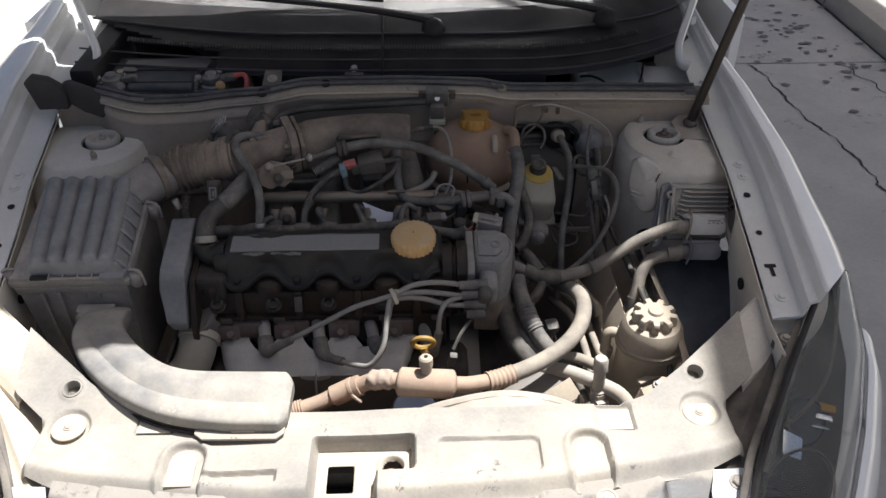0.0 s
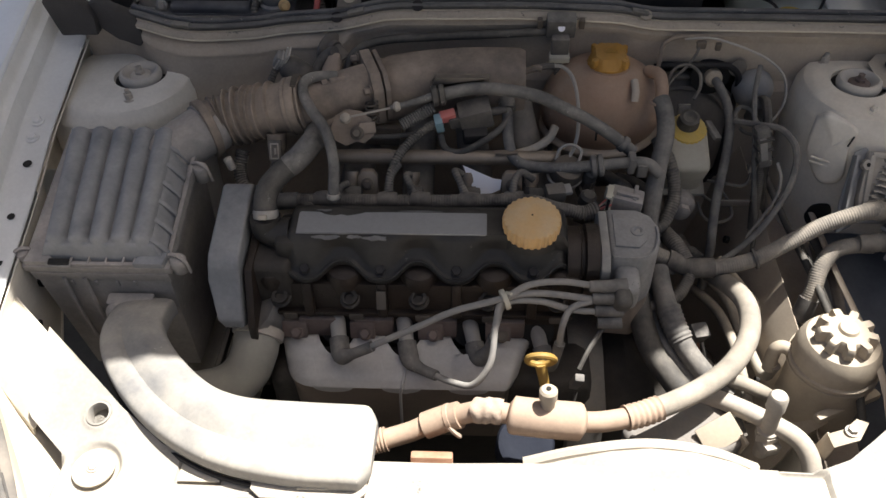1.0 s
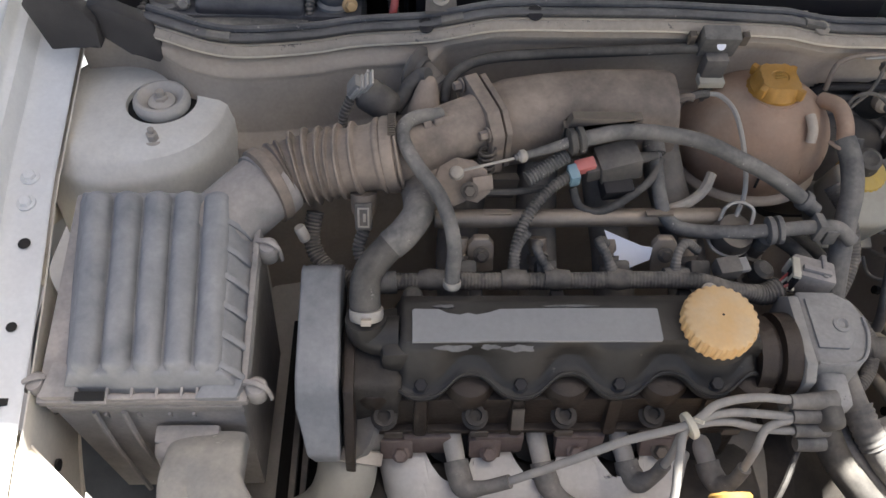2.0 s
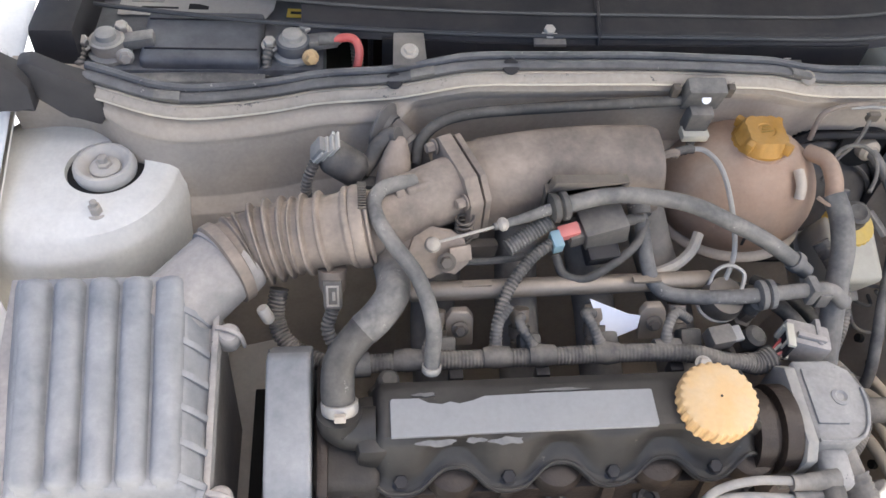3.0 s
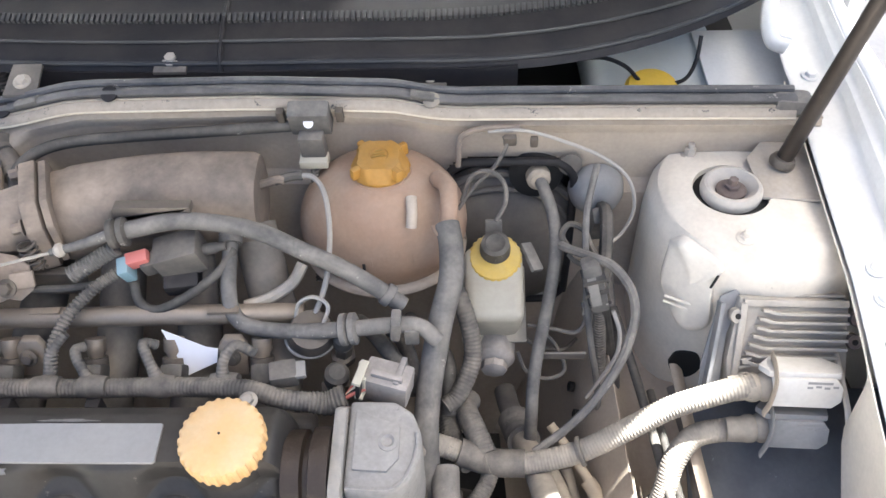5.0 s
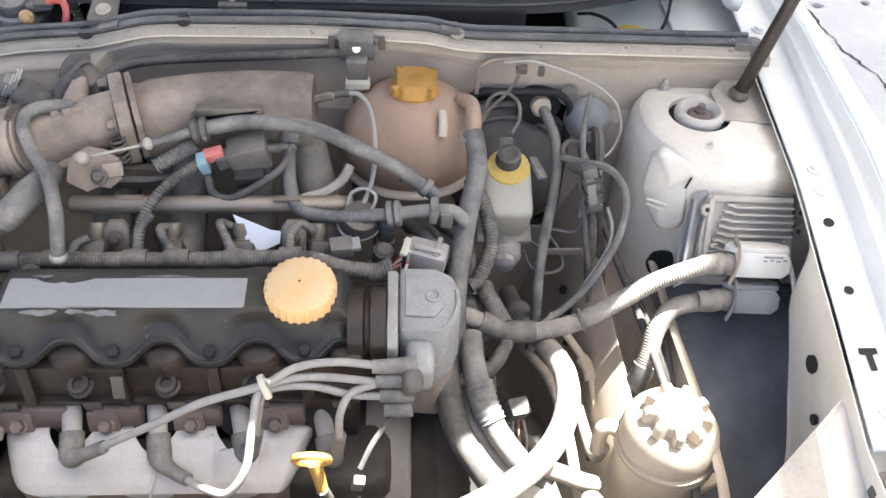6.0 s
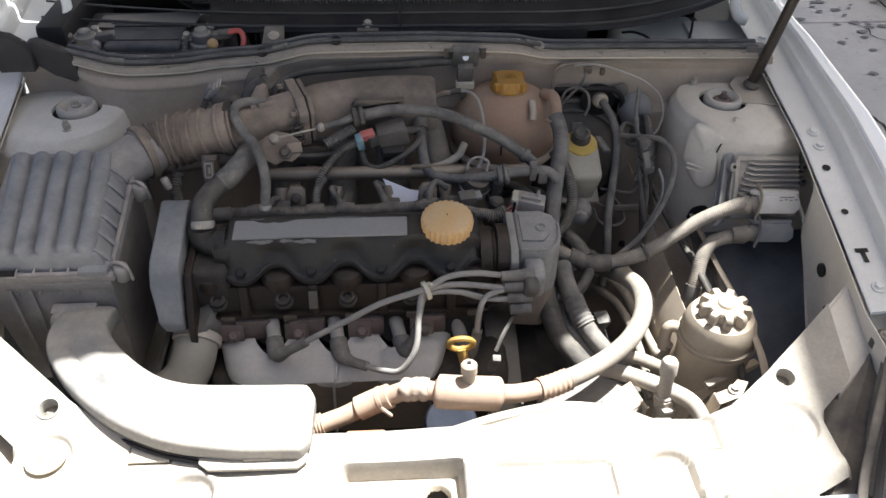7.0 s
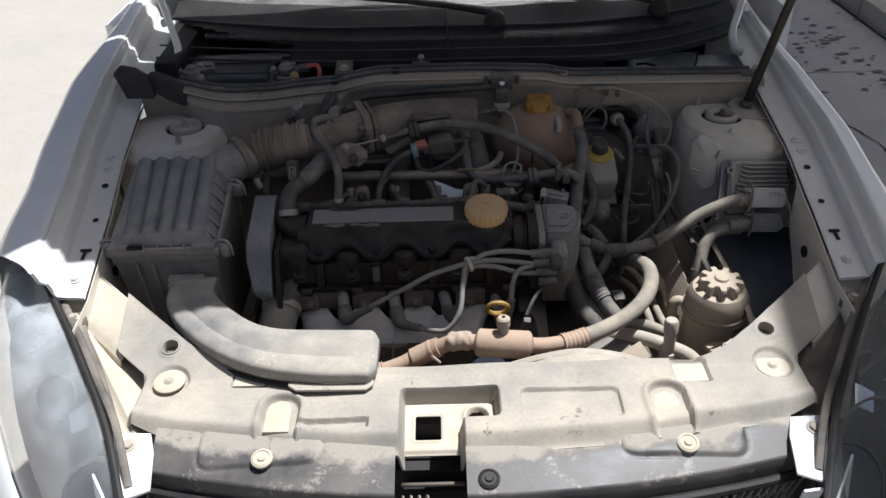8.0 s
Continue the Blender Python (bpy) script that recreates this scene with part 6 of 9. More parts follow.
def fuel_rail():
    f = thing("fuel_rail", (-0.07, 0.445, 0.77), "dull brown steel fuel rail with four injectors", "fuel rail")
    part("rail", rod((-0.232, 0.440, 0.807), (0.085, 0.454, 0.797), 0.0102, 14), rail_metal, f)
    for x in (-0.165, 0.010):
        part("bracket", rbox((0.030, 0.008, 0.004), (x, 0.443, 0.814), (0, 0, 2), 0.001), rail_metal, f)
    for x in (-0.182, 0.018):
        b = part("mount_lug", prism([(-0.014, -0.02), (0.014, -0.02), (0.014, 0.010), (0.008, 0.018), (-0.008, 0.018), (-0.014, 0.010)], 0, 0.008, lambda u, v, w, x=x: (x + u, 0.415 + w + v * 0.45, 0.778 + v * 0.9), 0.002), rail_metal, f)
        part("bolt", hexbolt((x, 0.412, 0.781), (0, -0.9, 0.45), 0.006), steel_dark, b)
    for x in (-0.205, -0.12, -0.042, 0.045):
        i = part("injector", lathe([(0.008, 0), (0.009, 0.012), (0.0075, 0.014), (0.0075, 0.030), (0.010, 0.034), (0.010, 0.046)], (x, 0.402, 0.752), (0, 0.62, 0.78), 14), rail_metal, f, "fuel injector")
        part("plug", rbox((0.022, 0.020, 0.022), (x + 0.006, 0.396, 0.775), (35, 0, 0), 0.004), rubber, i)
        part("collar", lathe([(0.0115, 0), (0.0115, 0.010)], (x, 0.412, 0.766), (0, 0.62, 0.78), 14), steel_dark, i)
    r = thing("fuel_regulator", (0.085, 0.43, 0.77), "round fuel pressure regulator with a wire clip", "regulator")
    part("body", lathe([(0.010, 0), (0.022, 0.004), (0.024, 0.014), (0.020, 0.024), (0.008, 0.026)], (0.092, 0.438, 0.778), (0.15, -0.35, 1), 24), steel_dark, r)
    part("wire_clip", sweep([(0.078, 0.440, 0.798), (0.083, 0.449, 0.816), (0.098, 0.452, 0.822), (0.112, 0.444, 0.818), (0.108, 0.430, 0.808)], 0.0022, 6), steel, r)
    part("ring", sweep([(0.092 + 0.024 * math.cos(k * 0.52), 0.433 + 0.018 * math.sin(k * 0.52), 0.786 + 0.010 * math.sin(k * 0.52)) for k in range(13)], 0.0022, 6, 3), steel, r)
    part("return_pipe", sweep([(0.025, 0.462, 0.798), (0.050, 0.470, 0.802), (0.070, 0.484, 0.808), (0.080, 0.500, 0.818)], 0.006, 8), alu_dust, r)


fuel_rail()


# ---- engine ----
def engine():
    e = thing("engine", (-0.1, 0.3, 0.25), "four-cylinder engine with a black rocker cover and oily brown head", "engine")
    part("block", rbox((0.44, 0.22, 0.36), (-0.09, 0.315, 0.43), bev=0.02, seg=3), block_dark, e, "grimy dark engine block")
    head = rbox((0.385, 0.10, 0.13), (-0.100, 0.310, 0.672), bev=0.008)
    h = part("cylinder_head", head, cast_brown, e, "oil-stained brown cylinder head")
    part("ledge", rbox((0.395, 0.020, 0.007), (-0.100, 0.262, 0.688), (0, 0, 0), 0.002), cast_brown, h)
    for k in range(5):
        part("casting_lug", rbox((0.020, 0.016, 0.012), (-0.275 + 0.088 * k, 0.258, 0.684), (0, 0, 0), 0.003), steel_dark, h)
    bolts = (-0.248, -0.151, -0.054, 0.043)
    arches = (-0.2945, -0.1995, -0.1025, -0.0055, 0.086)
    for x in arches:
        part("scallop", lathe([(0.026, -0.03), (0.026, 0.040), (0.022, 0.047), (0.017, 0.049)], (x, 0.287, 0.708), (0, -0.2, 1), 28), cast_brown, h)
    for x in (-0.284, -0.193, -0.103, -0.013, 0.076):
        b = part("head_bolt", lathe([(0.0135, 0), (0.0135, 0.003), (0.0105, 0.004), (0.0105, 0.011), (0.0065, 0.011), (0.006, 0.006), (0.002, 0.006)], (x, 0.256, 0.713), (0, -0.4, 1), 16), block_dark, h, "large socket head bolt")
    for x in bolts:
        part("rib", rbox((0.014, 0.03, 0.055), (x, 0.266, 0.712), (-10, 0, 0), 0.005), cast_brown, h)
    part("tag", rbox((0.012, 0.002, 0.026), (-0.151, 0.247, 0.722), (-20, 0, 0), 0), steel_dark, h)

    def arch(x):
        return max(0.0, max(math.exp(-abs((x - a) / 0.0255) ** 2.7) for a in arches))

    def cover(u, v):
        x = mix2(-0.278, 0.092, u)
        a = arch(x)
        yf, zf = 0.259 + 0.017 * a, 0.750 + 0.017 * a
        prof = [(yf - 0.004, zf - 0.006), (yf - 0.006, zf + 0.001), (yf + 0.002, zf + 0.004), (yf + 0.006 + 0.004 * a, zf + 0.010 + 0.002 * a), (0.273 + 0.013 * a, 0.781 - 0.002 * a), (0.280 + 0.005 * a, 0.797 - 0.001 * a), (0.286, 0.803),
                (0.315, 0.807), (0.330, 0.807), (0.340, 0.803), (0.347, 0.79), (0.350, 0.765), (0.350, 0.735)]
        k = v * (len(prof) - 1)
        i = min(int(k), len(prof) - 2)
        y, z = (mix2(prof[i][c], prof[i + 1][c], k - i) for c in (0, 1))
        e0 = min(1.0, min(u, 1 - u) / 0.045)
        r = math.sqrt(max(0.0, 1 - (1 - e0) ** 2))
        z = 0.738 + (z - 0.738) * mix2(0.05, 1.0, r)
        y = 0.300 + (y - 0.300) * mix2(0.93, 1.0, r)
        return (x, y, z)

    c = part("rocker_cover", sheet(cover, 150, 48, 0.0), valve_black, e, "black stove-enamelled rocker cover with a scalloped edge")
    part("edge_bead", sweep([tuple(Vector(cover(0.012 + 0.976 * k / 80, 1.4 / 12)) + Vector((0, -0.001, 0.0002))) for k in range(81)], 0.0019, 6, 2), valve_black, c)
    for x in bolts:
        part("cover_bolt", hexbolt((x, 0.2660, 0.756), (0, -0.5, 1), 0.0068, 0.008, 1.25), plastic_black, c)
    part("name_plate", prism([(-0.120, -0.018), (-0.060, -0.018), (-0.052, -0.0172), (0.118, -0.018), (0.120, -0.016), (0.120, 0.017), (0.118, 0.018), (0.02, 0.018), (-0.035, 0.0175), (-0.046, 0.013), (-0.058, 0.0105), (-0.066, 0.0135), (-0.074, 0.0105), (-0.086, 0.0125), (-0.094, 0.0175), (-0.118, 0.018), (-0.120, 0.016)], 0, 0.0028, lambda u, v, w: (-0.1365 + u, 0.3015 + v, 0.8052 + w + v * 0.114), 0.0004, 1), plate_grey, c, "plain grey plate with worn patches")
    for u, v, w, tall in ((-0.080, -0.0235, 0.034, 0.005), (-0.047, -0.0225, 0.018, 0.004), (-0.018, -0.0240, 0.030, 0.0055), (-0.088, 0.0215, 0.020, 0.004), (0.035, 0.0215, 0.05, 0.003)):
        ring = [(u + w * 0.5 * math.cos(q) * (1 + 0.25 * math.sin(3 * q + u * 90)), v + tall * 0.5 * math.sin(q) * (1 + 0.3 * math.sin(5 * q + u * 40))) for q in (2 * math.pi * k / 18 for k in range(18))]
        part("bare_patch", prism(ring, 0, 0.0012, lambda a, b, c: (-0.1365 + a, 0.3015 + b, 0.8058 + c + b * 0.114 - 4.0 * max(0.0, abs(b) - 0.020) ** 1.5), 0), enamel_worn, c, "pale patch of worn enamel")
    cap = part("oil_cap", lathe([(0.028, -0.006), (0.033, 0.0), (0.0362, 0.002), (0.0372, 0.016), (0.0358, 0.0215), (0.0310, 0.0245), (0.015, 0.0262), (0.003, 0.0264)], (0.0395, 0.303, 0.799), (0, -0.12, 1), 156, lobes=26, depth=0.0015, lobed=(2, 4)), cap_oil, e, "yellow-orange ribbed oil filler cap")
    part("pip", lathe([(0.0012, 0), (0.0012, 0.0006)], (0.0395, 0.2997, 0.8255), (0, -0.12, 1), 8), grime_shade, cap)
    part("filler_neck", lathe([(0.038, 0), (0.036, 0.02)], (0.0395, 0.306, 0.785), n=30), valve_black, c)
    neck = part("breather_elbow", sweep([(-0.268, 0.305, 0.785), (-0.288, 0.306, 0.784), (-0.300, 0.309, 0.790), (-0.301, 0.312, 0.806)], 0.020, 16), valve_black, c, "black breather elbow")
    part("filler_stub", rbox((0.03, 0.06, 0.04), (-0.272, 0.305, 0.775), (0, 0, 0), 0.01), valve_black, c)
    # cam belt cover
    t = part("belt_cover", prism([(0.378, 0.800), (0.372, 0.812), (0.362, 0.8165), (0.258, 0.7905), (0.246, 0.780), (0.238, 0.762), (0.212, 0.716), (0.213, 0.702), (0.228, 0.690), (0.40, 0.66), (0.40, 0.78)], -0.366, -0.326, lambda u, v, w: (w + max(0.0, 0.735 - v) * (0.45 if w < -0.346 else 0.0), u, v), 0.004, 3), plastic_grey, e, "grey plastic cam belt cover")
    part("back_plate", prism([(0.37, 0.79), (0.25, 0.77), (0.215, 0.70), (0.215, 0.58), (0.40, 0.58)], -0.322, -0.312, lambda u, v, w: (w, u, v), 0.002), cast_brown, t)
    part("cam_carrier", rbox((0.06, 0.085, 0.07), (-0.296, 0.300, 0.735), bev=0.012, seg=3), block_dark, h)
    # rear cam end and distributor drive
    part("cam_end", lathe([(0.040, 0), (0.040, 0.016), (0.035, 0.018), (0.035, 0.022), (0.043, 0.024), (0.043, 0.040)], (0.086, 0.303, 0.752), (1, 0, 0), 28), cast_brown, e, "machined end of the cam carrier")
    # gearbox and mounts below
    g = part("gearbox", lathe([(0.10, 0), (0.125, 0.05), (0.11, 0.12), (0.08, 0.17), (0.05, 0.20)], (0.13, 0.31, 0.47), (1, 0.05, 0), 26), block_dark, e, "grimy gearbox casing")
    part("bell_housing", lathe([(0.135, 0), (0.135, 0.02), (0.12, 0.05)], (0.10, 0.31, 0.48), (1, 0, 0), 30), cast_grey, e)
    for k in range(5):
        part("casing_rib", rbox((0.006, 0.20, 0.012), (0.15 + 0.028 * k, 0.29, 0.575 - 0.012 * k), (20, 0, 0), 0.003), cast_grey, g)
    part("alternator", lathe([(0.05, 0), (0.062, 0.01), (0.062, 0.07), (0.05, 0.085)], (-0.30, 0.16, 0.50), (1, 0, 0), 26), block_dark, e)
    part("water_outlet", lathe([(0.03, 0), (0.03, 0.04), (0.038, 0.044), (0.038, 0.055)], (-0.300, 0.275, 0.65), (-0.3, -0.2, 0.5), 20), cast_grey, e)


engine()


def heat_shield():
    s = thing("heat_shield", (-0.12, 0.22, 0.55), "pale dusty aluminium exhaust heat shield with a centre crease", "heat shield")
    boots = (-0.216, -0.126, -0.037, 0.052)

    def cut(x):
        return max(math.sqrt(max(0.0, 1 - ((x - b) / 0.026) ** 2)) for b in boots[:3])

    def at(u, v):
        w0 = v
        x = mix2(-0.296 + 0.016 * w0, 0.052 - 0.036 * w0, u)
        a0 = 0.36 * cut(x)
        w = mix2(a0, 1.0, v)
        prof = [(0.253, 0.648), (0.244, 0.653), (0.229, 0.651), (0.208, 0.642), (0.190, 0.629), (0.183, 0.621), (0.184, 0.606), (0.188, 0.51)]
        k = w * (len(prof) - 1)
        i = min(int(k), len(prof) - 2)
        y, z = (mix2(prof[i][c], prof[i + 1][c], k - i) for c in (0, 1))
        e = min(1.0, min(u / 0.15, (1 - u) / 0.06))
        r = math.sqrt(max(0.0, 1 - (1 - e) ** 2))
        y = 0.253 - (0.253 - y) * mix2(0.25, 1.0, r)
        z -= 0.02 * (1 - r) + 0.0015 * math.exp(-((x + 0.12) / 0.003) ** 2)
        if abs(x + 0.036) < 0.024 and w > 0.35:
            z += 0.006 * (1 - (abs(x + 0.036) / 0.024) ** 2) * (1 - ramp(w, 0.5, 0.68))
        return (x, y, z)

    part("shell", sheet(lambda u, v: at(u, v * 0.715), 160, 30, 0.0015), shield, s)
    part("skirt", sheet(lambda u, v: at(mix2(0.01, 0.99, u), 0.716 + 0.284 * v), 80, 10, 0.0015), shield_brown, s, "heat-browned lower half of the shield")
    part("crease", sweep([tuple(Vector(at(0.508, k / 8)) + Vector((0, -0.001, 0.001))) for k in range(9)], 0.0022, 6), shield, s)
    for x in (-0.268, -0.176, -0.085, 0.005):
        part("flange_tab", rbox((0.034, 0.014, 0.026), (x - 0.004, 0.251, 0.662), (-18, 0, 0), 0.003), rust_dark, s, "rust-brown flange tab")
        b = part("bolt", hexbolt((x, 0.242, 0.662), (0, -0.7, 0.8), 0.0072, 0.009, 1.3), rust_dark if x < 0 else steel_dark, s, "rusty manifold bolt")
    m = thing("exhaust_manifold", (-0.12, 0.23, 0.60), "rusty dark exhaust manifold behind its shield", "exhaust manifold")
    for x in (-0.24, -0.165, -0.08, 0.01):
        part("flange", rbox((0.052, 0.016, 0.036), (x, 0.257, 0.662), (0, 0, 0), 0.005), rust_dark, m)
    part("log", rbox((0.25, 0.04, 0.06), (-0.12, 0.232, 0.60), bev=0.015), block_dark, m)


heat_shield()


def spark_leads():
    """Four plug boots with leads to the distributor cap and a tie."""
    ends = {-0.216: [(-0.216, 0.264, 0.672), (-0.208, 0.222, 0.657), (-0.202, 0.204, 0.660), (-0.185, 0.198, 0.674), (-0.160, 0.197, 0.690)],
            -0.126: [(-0.126, 0.264, 0.668), (-0.118, 0.222, 0.651), (-0.112, 0.205, 0.650), (-0.098, 0.192, 0.652), (-0.078, 0.178, 0.657)],
            -0.037: [(-0.037, 0.264, 0.664), (-0.028, 0.225, 0.649), (-0.021, 0.211, 0.654), (-0.012, 0.207, 0.676), (-0.006, 0.208, 0.700)],
            0.052: [(0.052, 0.266, 0.656), (0.062, 0.226, 0.641), (0.068, 0.211, 0.644), (0.074, 0.206, 0.666), (0.078, 0.208, 0.690)]}
    tie = Vector((0.004, 0.219, 0.760))
    caps = [(0.118, 0.246, 0.757), (0.122, 0.236, 0.742), (0.126, 0.228, 0.729), (0.130, 0.222, 0.716)]
    lines = [[(-0.172, 0.197, 0.682), (-0.149, 0.198, 0.697), (-0.10, 0.204, 0.722), (-0.055, 0.211, 0.744), tuple(tie), (0.036, 0.238, 0.764), (0.075, 0.246, 0.763), caps[0]],
             [(-0.088, 0.184, 0.655), (-0.055, 0.163, 0.663), (-0.030, 0.152, 0.675), (-0.010, 0.163, 0.705), (-0.004, 0.195, 0.738), (0.006, 0.220, 0.756), (0.05, 0.236, 0.752), caps[1]],
             [(-0.008, 0.207, 0.69), (-0.003, 0.209, 0.722), (0.008, 0.222, 0.748), (0.05, 0.232, 0.742), (0.09, 0.230, 0.730), caps[2]],
             [(0.077, 0.207, 0.68), (0.080, 0.212, 0.722), (0.092, 0.228, 0.736), caps[1]]]
    for n, (x, pts) in enumerate(ends.items()):
        b = thing("spark_plug_boot", (x, 0.25, 0.64), "grey rubber spark plug boot with a bent end", "spark plug boot", "spark plug boots")
        part("barrel", sweep([pts[0], pts[1]], 0.0098, 16, taper=lambda t: 1.1 - 0.12 * t), lead_pale, b, "pale metal shroud")
        part("elbow", sweep([tuple(Vector(pts[0]).lerp(Vector(pts[1]), 0.72)), *pts[1:]], 0.0128, 14, taper=lambda t: mix2(1.0, 0.56, ramp(t, 0.35, 0.8))), rubber_grey, b)
        # near-black disc paints the shade round the plug in its well
        part("well", lathe([(0.024, 0), (0.024, 0.004)], (x, 0.2585, 0.656), (0, -0.8, 0.5), 20), grime_shade, b)
    for k, line in enumerate(lines):
        w = thing("ignition_lead", line[len(line) // 2], "grey rubber ignition lead to the distributor cap", "cable", "ignition leads")
        part("lead", sweep(line, 0.0043, 10, 8), lead_grey, w)
    t = thing("cable_tie", tuple(tie), "cream plastic cable tie round the leads", "cable tie")
    part("band", lathe([(0.013, 0), (0.0135, 0.003), (0.013, 0.006)], tie + Vector((0, 0, -0.004)), (0.8, 0.3, 0.2), 16), cream_plastic, t)
    part("tail", sweep([tuple(tie + Vector((0.004, 0, 0.01))), tuple(tie + Vector((0.010, -0.006, 0.014)))], 0.002, 6), cream_plastic, t)


spark_leads()


def distributor():
    d = thing("distributor", (0.155, 0.30, 0.72), "grey dusty distributor cap with four lead towers", "distributor")
    part("flange", prism([(0.262, 0.70), (0.345, 0.70), (0.360, 0.73), (0.360, 0.775), (0.345, 0.795), (0.27, 0.785), (0.258, 0.77)], 0.127, 0.1385, lambda u, v, w: (w, u, v), 0.003), lead_grey, d, "pale metal flange")
    cap = prism([(0.1395, 0.272), (0.180, 0.270), (0.196, 0.282), (0.205, 0.305), (0.205, 0.325), (0.197, 0.345), (0.180, 0.356), (0.1395, 0.357)], 0.700, 0.783, lambda u, v, w: (u, v, w + (v - 0.3) * 0.12), 0.006, 3)
    c = part("cap", cap, cap_grey, d, "grey plastic cap")
    part("cap_step", prism([(0.146, 0.290), (0.176, 0.288), (0.186, 0.300), (0.186, 0.330), (0.146, 0.346)], 0.0, 0.0035, lambda u, v, w: (u, v, 0.7825 + w + (v - 0.3) * 0.12), 0.0015), cap_grey, c)
    part("cap_lug", lathe([(0.009, 0), (0.009, 0.003), (0.006, 0.004), (0.003, 0.0015)], (0.176, 0.315, 0.786), (0, -0.12, 1), 16), cap_grey, c)
    part("cap_edge", sweep([(0.142, 0.274, 0.781), (0.178, 0.2725, 0.781), (0.193, 0.284, 0.782), (0.201, 0.306, 0.785), (0.201, 0.324, 0.787)], 0.002, 6), cap_grey, c)
    part("lower_half", prism([(0.1395, 0.278), (0.182, 0.274), (0.198, 0.29), (0.202, 0.31), (0.195, 0.34), (0.18, 0.352), (0.1395, 0.352)], 0.63, 0.702, lambda u, v, w: (u, v, w), 0.006), plastic_tan, d)
    part("neck", rbox((0.030, 0.045, 0.050), (0.161, 0.262, 0.740), (12, 0, 0), 0.012, 3), cap_grey, d)
    block = part("tower_block", rbox((0.022, 0.030, 0.056), (0.150, 0.240, 0.732), (20, 8, 8), 0.010, 3), rubber, d)
    for k in range(4):
        part("tower", sweep([(0.158 - 0.002 * k, 0.247 - 0.008 * k, 0.757 - 0.0135 * k), (0.136 + 0.002 * k, 0.245 - 0.008 * k, 0.757 - 0.0135 * k), (0.112 + 0.004 * k, 0.2445 - 0.008 * k, 0.757 - 0.0135 * k)], 0.0085, 12, taper=lambda t: 1.15 - 0.3 * t), rubber_grey, block, "lead boot")
    for y, z in ((0.345, 0.778), (0.275, 0.716)):
        part("bolt", hexbolt((0.139, y, z), (1, 0, 0.2), 0.006), steel_dark, d)
    k = thing("coil_plug", (0.158, 0.385, 0.77), "black plug with a cream clip and coloured wires", "connector")
    part("body", rbox((0.045, 0.030, 0.032), (0.170, 0.386, 0.775), (0, 6, -14), 0.004), airbox_tan, k)
    c = part("clip", rbox((0.004, 0.028, 0.024), (0.147, 0.381, 0.784), (0, 6, -14), 0.001), plastic_black, k, "black plug face")
    for dy, dz, sy, sz in ((0.0, 0.011, 0.028, 0.004), (0.0, -0.011, 0.028, 0.004), (0.012, 0.0, 0.004, 0.02), (-0.004, 0.0, 0.004, 0.02)):
        part("latch_bar", rbox((0.008, sy, sz), (0.147, 0.381 + dy, 0.786 + dz), (0, 6, -14), 0.001), cream_plastic, c, "cream locking bar")
    part("rear_rib", rbox((0.006, 0.032, 0.036), (0.181, 0.3885, 0.774), (0, 6, -14), 0.002), airbox_tan, k)
    part("top_rail", rbox((0.030, 0.006, 0.005), (0.171, 0.380, 0.793), (0, 6, -14), 0.001), airbox_tan, k)
    for n, m in enumerate((pink_plastic, plastic_black, cream_plastic, red_cable)):
        part("wire", sweep([(0.150, 0.375 + 0.005 * n, 0.780), (0.138, 0.372 + 0.003 * n, 0.776), (0.128, 0.368, 0.772)], 0.0018, 6), m, k)
    part("boot", sweep([(0.10, 0.364, 0.776), (0.115, 0.365, 0.772), (0.132, 0.370, 0.774)], 0.012, 12, ribs=0.001, taper=lambda t: 0.85 + 0.3 * t), conduit, k)


distributor()


def dipstick():
    d = thing("oil_dipstick", (0.055, 0.18, 0.55), "amber looped oil dipstick handle on its tube", "dipstick")
    part("handle", sweep([(0.052 + 0.0170 * math.cos(a), 0.174 - 0.0056 * math.sin(a), 0.698 + 0.0155 * math.sin(a)) for a in (k * 0.4 for k in range(17))], 0.0042, 8, 3), dip_ochre, d)
    part("stem", sweep([(0.053, 0.180, 0.684), (0.056, 0.176, 0.670), (0.060, 0.170, 0.650)], 0.0078, 12, taper=lambda t: 1.0 - 0.2 * t), dip_ochre, d)
    part("tube", sweep([(0.060, 0.168, 0.652), (0.064, 0.175, 0.62), (0.07, 0.19, 0.55), (0.07, 0.21, 0.45)], 0.0065, 10), steel_dark, d)
    o = thing("oxygen_sensor_plug", (0.10, 0.17, 0.62), "small hanging plug on a thin wire", "connector")
    part("plug", rbox((0.012, 0.010, 0.036), (0.098, 0.165, 0.668), (20, 8, 0), 0.002), rubber_grey, o)
    part("wire", sweep([(0.098, 0.160, 0.652), (0.096, 0.152, 0.63), (0.10, 0.15, 0.60)], 0.002, 6), rubber, o)
    part("lead", sweep([(0.100, 0.172, 0.684), (0.112, 0.19, 0.70), (0.128, 0.215, 0.705), (0.14, 0.23, 0.705)], 0.003, 6), rubber, o)


dipstick()


# ---- hoses and wiring over the engine ----
def tube_thing(name, label, category, path, r, material, at=None, group="", **k):
    t = thing(name, at or path[len(path) // 2], label, category, group)
    return t, part("tube", sweep(path, r, k.pop("n", 12), **k), material, t)


